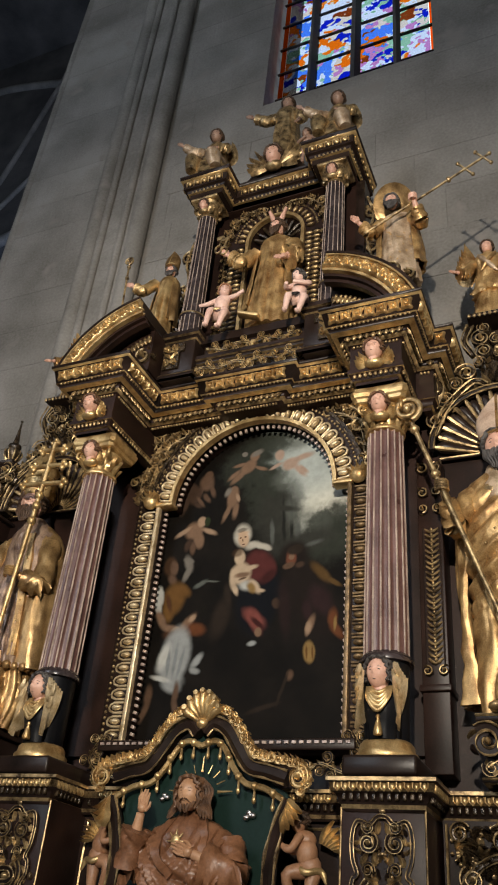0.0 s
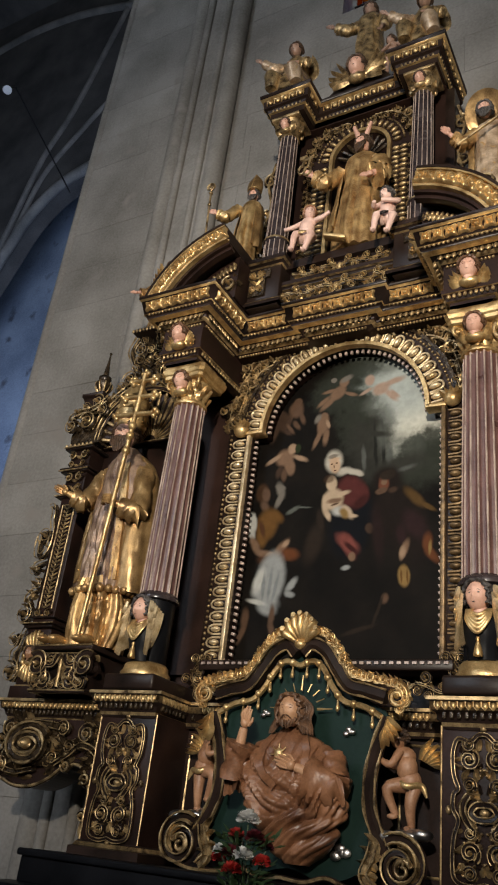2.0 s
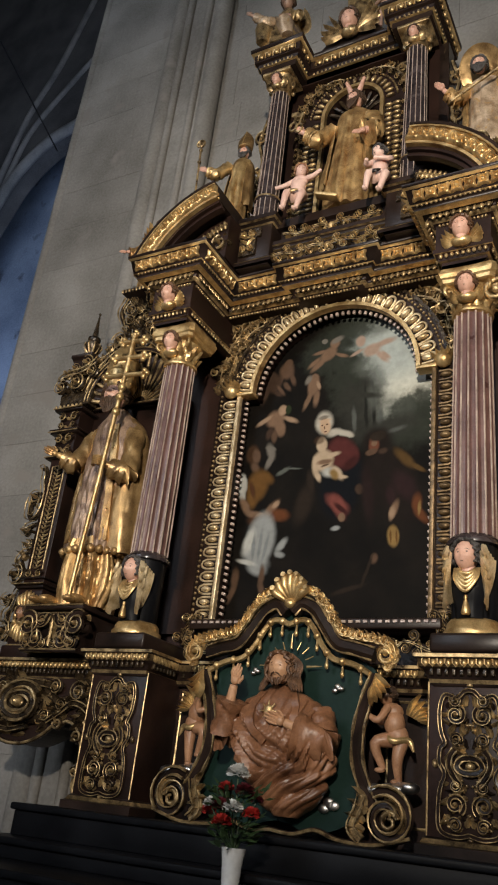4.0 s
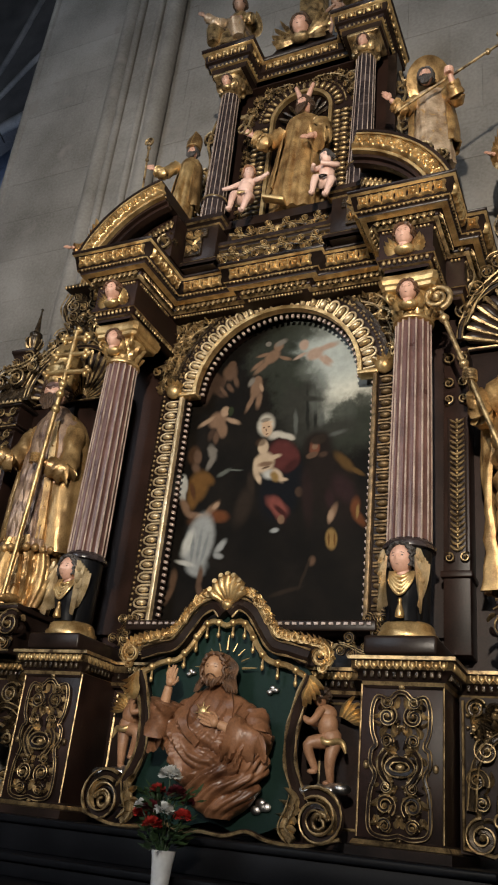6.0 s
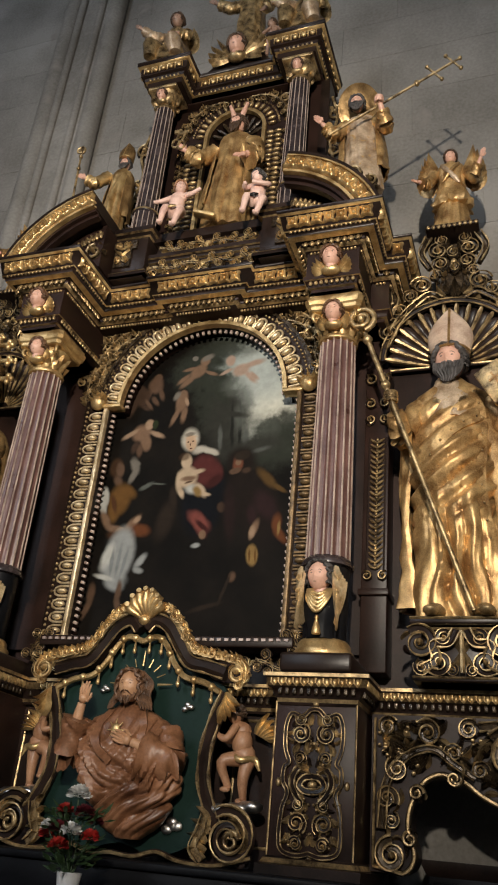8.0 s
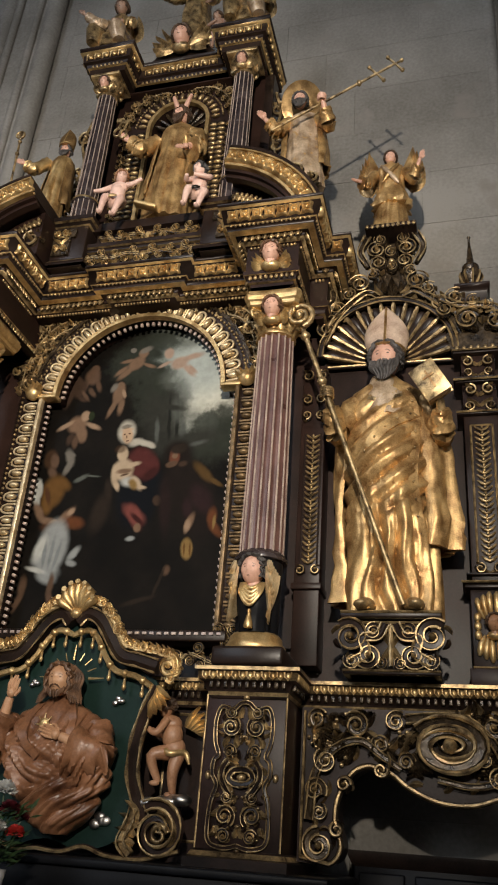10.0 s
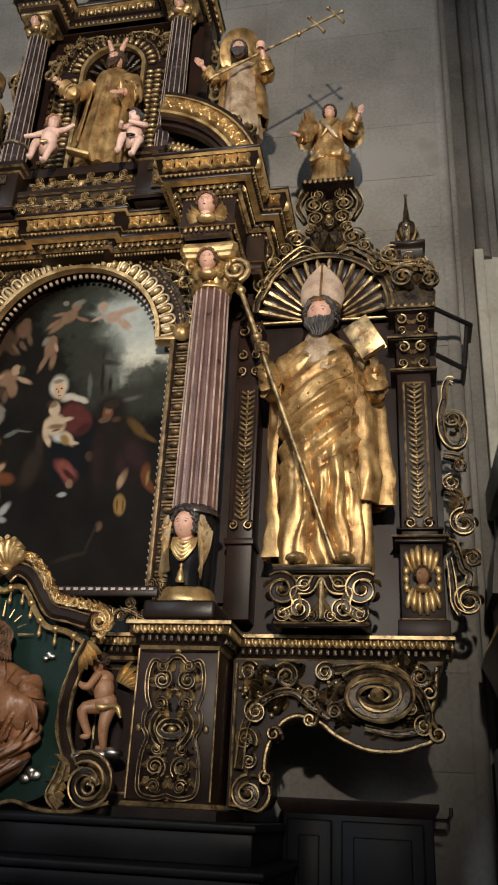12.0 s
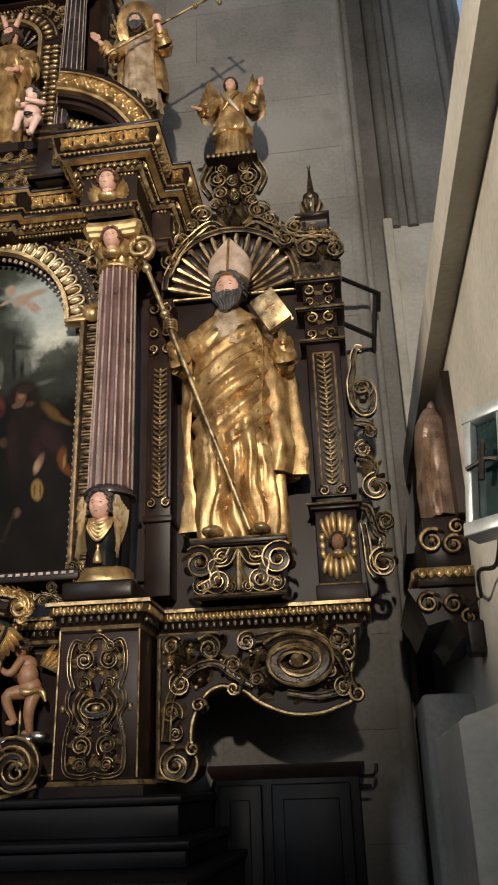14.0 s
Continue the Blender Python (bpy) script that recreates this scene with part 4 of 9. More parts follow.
pieces("dentil", mesh_of("dentil", FILLET, lambda bm: box(bm, -0.008, 0.008, -0.012, 0.006, -0.011, 0.011, 0.002)), [Matrix.Translation((0.478 * math.cos(a), -0.062, CZ + 0.478 * math.sin(a))) @ Matrix.Rotation(math.pi / 2 - a, 4, "Y") for a in np.linspace(0.03, math.pi - 0.03, 42)], arch)
bm = bmesh.new()
arch_band(bm, 0.645, 0.665, -0.115, -0.09)
part("rope_moulding", bm, GOLD_DARK, pf)

# spandrel scrollwork
for s in (-1, 1):
    bm = bmesh.new()
    y = -0.062
    for cx, cz, r, st, wy in ((0.66, 4.20, 0.06, 3.0, -1), (0.69, 4.07, 0.045, 1.5, 1), (0.70, 3.975, 0.05, 2.5, -1), (0.56, 4.36, 0.045, 0.5, 1), (0.62, 4.30, 0.035, 0, -1), (0.46, 4.41, 0.03, 0, -1)):
        volute(bm, s * cx, cz, r, y, 1.5, st if s > 0 else math.pi - st, wy * s, r * 0.26, 0.04, (0, 1), gold=0.4)
    for ctrl in ([(0.42, 4.43), (0.50, 4.40), (0.58, 4.40), (0.66, 4.36), (0.70, 4.28)], [(0.56, 4.30), (0.63, 4.26), (0.70, 4.15), (0.73, 4.05)], [(0.65, 4.13), (0.66, 4.05), (0.69, 3.98)]):
        stroke(bm, [(s * p.x, p.y) for p in smooth_line(ctrl, 5)], 0.018, y, 0.04, 0.4, (0, 1), (1, 0.5))
    for lx, lz, a in ((0.44, 4.36, 0.8), (0.50, 4.33, 0.2), (0.55, 4.33, -0.4), (0.60, 4.20, 0.9), (0.63, 4.17, -0.2), (0.67, 4.27, 0.8), (0.70, 4.32, 0.9), (0.64, 4.40, 0.5), (0.72, 4.10, 1.0), (0.66, 4.01, 0.5), (0.73, 3.98, -1.6), (0.70, 4.40, 0.8), (0.52, 4.40, 0.4), (0.58, 4.38, 0.0), (0.64, 4.33, -0.7), (0.70, 4.22, -1.2), (0.66, 4.10, -2.0), (0.71, 4.02, -1.2), (0.60, 4.25, -0.4), (0.48, 4.38, -0.6)):
        leaf(bm, s * lx, lz, a if s > 0 else math.pi - a, 0.08, 0.034, y, 1, 0.04, 0.6 * s)
    rinceau(bm, [(0.30, 4.395), (0.42, 4.395), (0.55, 4.375), (0.64, 4.30), (0.70, 4.20), (0.735, 4.08), (0.745, 3.93)], 0.054, y - 0.004, (0, 1), 1, 0.045, s, 8, 0.3)
    rinceau(bm, [(0.48, 4.335), (0.56, 4.30), (0.625, 4.21), (0.665, 4.10), (0.685, 3.99)], 0.044, y - 0.004, (0, 1), -1, 0.045, s, 9, 0.3)
    part("spandrel_carving", bm, (GOLD_DARK, GOLD_OLD), altar, "gilded leafy spandrel scrolls")
    bm = bmesh.new()
    rinceau(bm, [(0.645, 2.53), (0.70, 2.42), (0.62, 2.36), (0.50, 2.40), (0.44, 2.36)], 0.030, -0.165, (0, 1), 1, 0.025, s, 5, 0.26)
    part("predella_scroll", bm, (BLACK, GOLD_OLD), altar)

# main entablature
ent = mirror_plan([(0.19, -0.22), (0.19, -0.18), (0.715, -0.18), (0.715, -0.57), (0.985, -0.57), (0.985, -0.26), (1.08, -0.26), (1.08, 0.1)])
bm = bmesh.new()
for s in (-1, 1):
    blk = [(0.715, 0.05), (0.715, -0.57), (0.985, -0.57), (0.985, -0.26), (1.08, -0.26), (1.08, 0.1)]
    blk = blk if s > 0 else [(-px, py) for px, py in blk[::-1]]
    sweep(bm, blk, [(-0.3, 4.150), (-0.025, 4.150), (-0.025, 4.168), (-0.012, 4.172), (-0.012, 4.190), (0.004, 4.205), (0.010, 4.208), (0.010, 4.232), (0.0, 4.238), (0.0, 4.385)], [0, 0, 1, 0, 0, 1, 0, 1, 0])
sweep(bm, ent, [(-0.14, 4.383), (0.0, 4.385), (0.012, 4.39), (0.03, 4.405), (0.032, 4.425), (0.06, 4.432)], [0, 0, 1, 0, 0])
frieze = part("frieze", bm, (BROWN, GOLD_OLD), altar)
bm = bmesh.new()
box(bm, -0.72, 0.72, -0.10, 0.1, 4.43, 4.5)
part("architrave_core", bm, BROWN, altar)
along("drop", DROP, ent, 0.042, 4.412, 0.034, frieze, -0.35)
along("bead", BEAD, ent, 0.004, 4.378, 0.019, frieze)
for s in (-1, 1):
    blk = [(s * 0.715, 0.05), (s * 0.715, -0.57), (s * 0.985, -0.57), (s * 0.985, -0.26)]
    along("egg", EGG_OLD, blk if s > 0 else blk[::-1], 0.002, 4.196, 0.027, frieze)
bm = bmesh.new()
sweep(bm, ent, [(0.055, 4.425), (0.086, 4.434), (0.090, 4.455), (0.098, 4.459), (0.104, 4.464), (0.124, 4.548), (0.137, 4.556), (0.14, 4.575), (0.0, 4.586), (-0.35, 4.586)], [1, 0, 0, 1, 0, 1, 0, 0, 0])
cor = part("cornice", bm, (BLACK, GOLD), altar, "black cornice with gilded rosettes")
along("rosette", ROSETTE, ent, 0.112, 4.506, 0.064, cor, 0.24)
along("bead", BEAD, ent, 0.097, 4.459, 0.024, cor)
bm = bmesh.new()
box(bm, -1.07, 1.07, -0.2, 0.1, 4.45, 4.584)
part("cornice_core", bm, BLACK, altar)

# broken segmental pediments
def pediment(s):
    pd = thing("pediment", (s * 0.85, -0.4, 4.586), "broken segmental pediment with gilded rosettes", "pediment", "broken pediments")
    cx, cz, r = s * 0.45, 4.33, 0.70
    angles = np.linspace(math.acos(0.66 / 0.70), math.acos(0.15 / 0.70), 18)
    ring = lambda r0, r1, y0, y1, mat: rings(bm, [[(cx + s * r0 * math.cos(a), y1, cz + r0 * math.sin(a)), (cx + s * r0 * math.cos(a), y0, cz + r0 * math.sin(a)), (cx + s * r1 * math.cos(a), y0, cz + r1 * math.sin(a)), (cx + s * r1 * math.cos(a), y1, cz + r1 * math.sin(a))] for a in angles], mat)  # noqa: E731
    bm = bmesh.new()
    ring(0.585, 0.69, -0.66, -0.12, 0)
    ring(0.69, 0.705, -0.69, -0.12, 0)
    arcb = part("arch", bm, BLACK, pd)
    bm = bmesh.new()
    ring(0.578, 0.594, -0.675, -0.64, 0)
    ring(0.680, 0.694, -0.685, -0.655, 0)
    part("gilt_fillet", bm, GOLD, pd)
    bm = bmesh.new()
    ring(0.560, 0.579, -0.645, -0.60, 0)
    ring(0.540, 0.562, -0.62, -0.58, 0)
    part("arch_moulding", bm, BROWN, pd)
    pieces("rosette", ROSETTE, [Matrix.Translation((cx + s * 0.637 * math.cos(a), -0.664, cz + 0.637 * math.sin(a))) @ Matrix.Rotation(math.pi / 2 - (a if s > 0 else math.pi - a), 4, "Y") @ Matrix.Scale(1.25, 4) for a in np.linspace(angles[0] + 0.06, angles[-1] - 0.05, 10)], arcb)
    bm = bmesh.new()
    pts = [(cx + s * 0.58 * math.cos(a), cz + 0.58 * math.sin(a)) for a in angles if cz + 0.58 * math.sin(a) > 4.6]
    slab(bm, pts + [(pts[-1][0], 4.588), (pts[0][0], 4.588)], -0.50, -0.12)
    tym = part("tympanum", bm, BROWN, pd, "", False)
    pieces("drop", DROP, [Matrix.Translation((cx + s * 0.50 * math.cos(a), -0.512, cz + 0.50 * math.sin(a))) @ Matrix.Rotation(math.pi / 2 - (a if s > 0 else math.pi - a), 4, "Y") for a in np.linspace(angles[0] + 0.28, angles[-1] - 0.08, 13)], tym)
    pieces("bead", BEAD, [Matrix.Translation((cx + s * 0.587 * math.cos(a), -0.648, cz + 0.587 * math.sin(a))) for a in np.linspace(angles[0], angles[-1], 26)], tym)
    pieces("egg", EGG_OLD, [Matrix.Translation((cx + s * 0.535 * math.cos(a), -0.51, cz + 0.535 * math.sin(a))) @ Matrix.Rotation(math.pi / 2 - (a if s > 0 else math.pi - a), 4, "Y") for a in np.linspace(angles[0] + 0.2, angles[-1] - 0.08, 14)], tym)
    bm = bmesh.new()
    box(bm, s * 0.70, s * 1.0, -0.64, -0.3, 4.588, 4.63, 0.004)
    part("blocking_course", bm, BLACK, pd)
    bm = bmesh.new()
    volute(bm, s * 0.62, 4.69, 0.055, -0.47, 1.5, 1.57 if s > 0 else 1.57, -s, None, 0.06, (0, 1), gold=0.3)
    volute(bm, s * 0.90, 5.03, 0.05, -0.40, 1.5, 1.57, -s, 0.014, 0.05, (0, 1), gold=0.3)
    volute(bm, s * 1.0, 4.96, 0.035, -0.40, 1.5, 1.57, -s, 0.012, 0.05, (0, 1), gold=0.3)
    part("scroll", bm, (GOLD_DARK, GOLD_OLD), pd)


for s in (-1, 1):
    pediment(s)

# attic
att = thing("attic", (0, -0.1, 4.586), "black attic storey with carved scroll panels", "attic")
bm = bmesh.new()
box(bm, -0.66, 0.66, -0.22, 0.1, 4.588, 4.92, 0.0)
box(bm, -0.40, 0.40, -0.30, -0.2, 4.588, 4.72, 0.006)
part("body", bm, BLACK, att, "", False)
bm = bmesh.new()
sweep(bm, [(-0.40, -0.2), (-0.40, -0.30), (0.40, -0.30), (0.40, -0.2)], [(0.0, 4.71), (0.015, 4.715), (0.02, 4.735), (0.03, 4.74), (0.03, 4.765), (-0.1, 4.77)], [1, 0, 1, 0, 0])
sweep(bm, mirror_plan([(0.36, -0.25), (0.36, -0.36), (0.66, -0.36), (0.66, 0.1)]), [(0.0, 4.885), (0.012, 4.89), (0.02, 4.91), (0.035, 4.915), (0.035, 4.945), (-0.35, 4.95)], [1, 0, 1, 0, 0])
sweep(bm, mirror_plan([(0.36, -0.25), (0.36, -0.36), (0.66, -0.36), (0.66, 0.1)]), [(0.03, 4.588), (0.03, 4.61), (0.012, 4.63), (0.0, 4.645)], [0, 1, 0])
part("moulding", bm, (BLACK, GOLD_OLD), att)
for s in (-1, 1):
    bm = bmesh.new()
    box(bm, s * 0.36, s * 0.66, -0.36, 0.0, 4.588, 4.94, 0.005)
    part("block", bm, BLACK, att)
    bm = bmesh.new()
    c = s * 0.51
    slab(bm, [(c + u, v) for u, v in ((-0.055, 4.67), (0.055, 4.67), (0.055, 4.80), (0.085, 4.80), (0.085, 4.86), (-0.085, 4.86), (-0.085, 4.80), (-0.055, 4.80))], -0.375, -0.36, 0)
    for m in (-1, 1):
        volute(bm, c + m * 0.03, 4.82, 0.022, -0.377, 1.3, 1.57, m, None, 0.014, (1, 1))
        volute(bm, c + m * 0.025, 4.72, 0.02, -0.377, 1.3, -1.57, -m, None, 0.014, (1, 1))
        leaf(bm, c, 4.75, math.pi / 2 - m * 0.5, 0.06, 0.022, -0.377, 1, 0.014, -0.4 * m)
        leaf(bm, c, 4.80, math.pi / 2 - m * 0.9, 0.05, 0.022, -0.377, 1, 0.014, -0.4 * m)
    part("cartouche", bm, (GOLD_DARK, GOLD), att, "small gilded cartouche")
for z, w, y in ((4.655, 0.36, -0.303), (4.825, 0.30, -0.272)):
    for m in (-1, 1):
        bm = bmesh.new()
        rinceau(bm, [(0.02, z), (0.10, z + 0.012), (0.20, z - 0.012), (0.30, z + 0.01), (w, z)], 0.036, y, (0, 1), 1, 0.030, m, 4, 0.28)
        part("scroll_relief", bm, (GOLD_DARK, GOLD), att)
    bm = bmesh.new()
    ball(bm, (0, y - 0.01, z), (0.022, 0.02, 0.028), 9, 7)
    part("boss", bm, GOLD, att)
bm = bmesh.new()
sweep(bm, [(-0.34, -0.2), (-0.34, -0.27), (0.34, -0.27), (0.34, -0.2)], [(0.0, 4.765), (0.0, 4.88), (0.03, 4.885), (0.03, 4.945), (-0.1, 4.95)], [0, 0, 0, 0])
part("ledge", bm, BLACK, att)

# top storey
top = thing("upper_aedicule", (0, -0.1, 4.95), "upper aedicule with a niche and dark striped columns", "aedicule")
bm = bmesh.new()
TZ, TR = 5.93, 0.20
arc = [(TR * math.cos(a), TZ + TR * math.sin(a)) for a in np.linspace(0, math.pi, 20)]
slab(bm, [(-0.60, 4.95), (-TR, 4.95), (-TR, TZ)] + arc[::-1] + [(TR, TZ), (TR, 4.95), (0.60, 4.95), (0.60, 6.3), (-0.60, 6.3)], -0.10, 0.1)
part("back_panel", bm, BROWN, top, "", False)
bm = bmesh.new()
rings(bm, [[(TR * math.cos(a), -0.1 + 0.17 * math.sin(a), z) for a in np.linspace(0, math.pi, 15)] for z in (4.95, TZ)], closed=False)
rings(bm, [[(TR * math.cos(a), -0.1 + 0.17 * math.sin(a) * math.cos(e), TZ + TR * math.sin(a) * math.sin(e)) for a in np.linspace(0.001, math.pi - 0.001, 15)] for e in np.linspace(0, math.pi / 2, 8)], closed=False)
part("niche", bm, BROWN, top, "dark niche with a shell head")
bm = bmesh.new()
for k in range(9):
    a = math.pi * (0.08 + 0.84 * k / 8)
    tube(bm, [(u * math.cos(a), -0.03 - 0.05 * (u / TR), TZ + u * math.sin(a)) for u in (0.03, 0.10, 0.17, 0.19)], [0.004, 0.010, 0.014, 0.006], 5)
part("shell", bm, GOLD_DARK, top)
bm = bmesh.new()
loops = [[(r0 * math.cos(a), y, TZ + r0 * math.sin(a)) for r0, y in ((TR - 0.005, -0.09), (TR - 0.005, -0.125), (TR + 0.02, -0.125), (TR + 0.02, -0.09))] for a in np.linspace(0, math.pi, 24)]
rings(bm, [[(TR - 0.005, -0.09, 4.95), (TR - 0.005, -0.125, 4.95), (TR + 0.02, -0.125, 4.95), (TR + 0.02, -0.09, 4.95)]] + loops + [[(-TR + 0.005, -0.09, 4.95), (-TR + 0.005, -0.125, 4.95), (-TR - 0.02, -0.125, 4.95), (-TR - 0.02, -0.09, 4.95)]])
part("niche_rail", bm, GOLD, top)
bm = bmesh.new()
box(bm, -0.33, -0.23, -0.115, -0.08, 4.95, 5.9)
box(bm, 0.23, 0.33, -0.115, -0.08, 4.95, 5.9)
strip = part("egg_strip", bm, BLACK, top)
pieces("lobe", mesh_of("lobe", GOLD_OLD, lambda bm: ball(bm, (0, 0, 0), (0.030, 0.016, 0.014), 7, 5)), [Matrix.Translation((s * x, -0.118, z)) for s in (-1, 1) for x in (0.257, 0.312) for z in np.arange(4.98, 5.9, 0.042)], strip)
pieces("lobe", mesh_of("lobe", GOLD_OLD, lambda bm: ball(bm, (0, 0, 0), (0.015, 0.016, 0.030), 7, 5)), [Matrix.Translation((0.262 * math.cos(a), -0.112, TZ + 0.262 * math.sin(a))) @ Matrix.Rotation(math.pi / 2 - a, 4, "Y") for a in np.linspace(0.1, math.pi - 0.1, 17)], strip)
pieces("bead", BEAD, [Matrix.Translation((0.31 * math.cos(a), -0.11, TZ + 0.31 * math.sin(a))) for a in np.linspace(0.1, math.pi - 0.1, 40)], strip)
for s in (-1, 1):
    bm = bmesh.new()
    for cx, cz, r in ((0.34, 6.16, 0.04), (0.36, 6.05, 0.03), (0.27, 6.22, 0.03)):
        volute(bm, s * cx, cz, r, -0.102, 1.5, 1.0, s, None, 0.025, (0, 1), gold=0.3)
    rinceau(bm, [(0.10, 6.235), (0.22, 6.215), (0.31, 6.14), (0.36, 6.04), (0.375, 5.93)], 0.032, -0.104, (0, 1), 1, 0.03, s, 6, 0.3)
    rinceau(bm, [(0.375, 5.85), (0.37, 5.6), (0.375, 5.3), (0.37, 5.0)], 0.020, -0.104, (0, 1), 1, 0.02, s, 6, 0.3)
    part("spandrel_carving", bm, (GOLD_DARK, GOLD_OLD), top)
    col = thing("small_column", (s * 0.48, -0.25, 4.95), "small black column with pale stripes and gilded capital", "column", "upper columns")
    bm = bmesh.new()
    lathe(bm, [(0.10, 4.951), (0.10, 4.975), (0.088, 4.985), (0.088, 5.0), (0.076, 5.005), (0.076, 5.15), (0.086, 5.155), (0.088, 5.17), (0.078, 5.178)], s * 0.48, -0.25, 20)
    part("base", bm, SHAFT_DARK, col)
    bm = bmesh.new()
    lathe(bm, [(0.080, 5.158), (0.089, 5.16), (0.089, 5.172), (0.078, 5.178)], s * 0.48, -0.25, 20)
    part("ring", bm, GOLD_OLD, col)
    bm = bmesh.new()
    lathe(bm, [(0.072, 5.175), (0.066, 5.7), (0.060, 6.10)], s * 0.48, -0.25, 20)
    shaft = part("shaft", bm, SHAFT_DARK, col)
    for k in range(14):
        a = 2 * math.pi * k / 14 + 0.1
        if math.sin(a) < 0.4:
            for z0, z1, r0, r1 in ((5.178, 6.09, 0.072, 0.061), (5.006, 5.15, 0.076, 0.076)):
                bm = bmesh.new()
                tube(bm, [(s * 0.48 + r * math.cos(a), -0.25 + r * math.sin(a), z) for r, z in ((r0, z0), (r1, z1))], 0.0034, 4)
                part("stripe", bm, FILLET, shaft)
    bm = bmesh.new()
    lathe(bm, [(0.062, 6.09), (0.070, 6.095), (0.064, 6.11), (0.072, 6.16), (0.095, 6.215), (0.10, 6.23), (0.0, 6.23)], s * 0.48, -0.25, 18)
    box(bm, s * 0.48 - 0.105, s * 0.48 + 0.105, -0.355, -0.14, 6.225, 6.25, 0.006)
    for k in range(8):
        a = 2 * math.pi * k / 8
        ball(bm, (s * 0.48 + 0.082 * math.cos(a), -0.25 + 0.082 * math.sin(a), 6.175), (0.02, 0.02, 0.035), 6, 5)
    part("capital", bm, GOLD_OLD, col)
    bm = bmesh.new()
    box(bm, s * 0.585, s * 0.645, -0.12, 0.0, 5.0, 6.25)
    for cz, r in ((5.95, 0.06), (5.62, 0.05), (5.50, 0.035), (5.28, 0.05), (5.10, 0.05)):
        volute(bm, s * 0.685, cz, r, -0.07, 1.5, 1.57, -s, None, 0.03, (0, 1), gold=0.3)
    stroke(bm, [(s * p.x, p.y) for p in smooth_line([(0.66, 6.1), (0.70, 5.9), (0.66, 5.7), (0.70, 5.45), (0.66, 5.3), (0.71, 5.05)], 6)], 0.016, -0.07, 0.03, 0.3)
    part("side_scroll", bm, (BLACK, GOLD_OLD), top, "black scroll bracket with gilded edges")
tplan = mirror_plan([(0.34, -0.16), (0.34, -0.35), (0.60, -0.35), (0.60, 0.1)])
bm = bmesh.new()
sweep(bm, tplan, [(-0.1, 6.25), (0.0, 6.25), (0.0, 6.30), (0.015, 6.305), (0.02, 6.33), (0.04, 6.335), (0.045, 6.40), (0.065, 6.41), (0.07, 6.445), (-0.25, 6.45)], [0, 0, 1, 0, 0, 0, 1, 0, 0])
tc = part("cornice", bm, (BLACK, GOLD), top)
along("rosette", mesh_of("rosette", GOLD, lambda bm: (ball(bm, (0, -0.004, 0), (0.02, 0.014, 0.024), 7, 5), tube(bm, [(-0.026, 0, -0.024), (-0.026, -0.006, 0.02), (0.026, -0.006, 0.02), (0.026, 0, -0.024)], 0.004, 4))), tplan, 0.046, 6.37, 0.058, tc)
along("egg", EGG_OLD, tplan, 0.014, 6.318, 0.03, tc)
bm = bmesh.new()
box(bm, -0.60, 0.60, -0.16, 0.1, 6.24, 6.447)
part("core", bm, BROWN, top)

# ---- side wings of the altar ----
CHEVRON = mesh_of("chevron", GOLD_OLD, lambda bm: (tube(bm, [(-0.032, 0, 0.010), (-0.016, -0.012, -0.008), (0, -0.010, -0.016), (0.016, -0.012, -0.008), (0.032, 0, 0.010)], [0.004, 0.0065, 0.005, 0.0065, 0.004], 6), ball(bm, (0, -0.004, 0.004), (0.007, 0.007, 0.009), 6, 5)))



def cherub(bm, x, y, z, r, wings=1.0, collar=True):
    """A small winged head: flesh, hair and gilt (material slots 0, 1, 2)."""
    carved_face(bm, (x, y, z), r)
    tube(bm, [(x, y, z - r * 0.6), (x, y + r * 0.1, z - r * 1.25)], [r * 0.42, r * 0.5], 9, 0)
    if collar:
        ball(bm, (x, y + r * 0.2, z - r * 1.25), (r * 0.9, r * 0.6, r * 0.5), 9, 6, 2)
    if wings:
        for m in (-1, 1):
            for k in range(5):
                a = math.pi / 2 - m * (0.25 + 0.33 * k)
                leaf(bm, x + m * r * 0.7, z - r * 1.2, a, r * wings * (2.3 - 0.22 * k), r * 0.62, y + r * 0.25 + 0.004 * k, 2, r * 0.4, -0.25 * m)


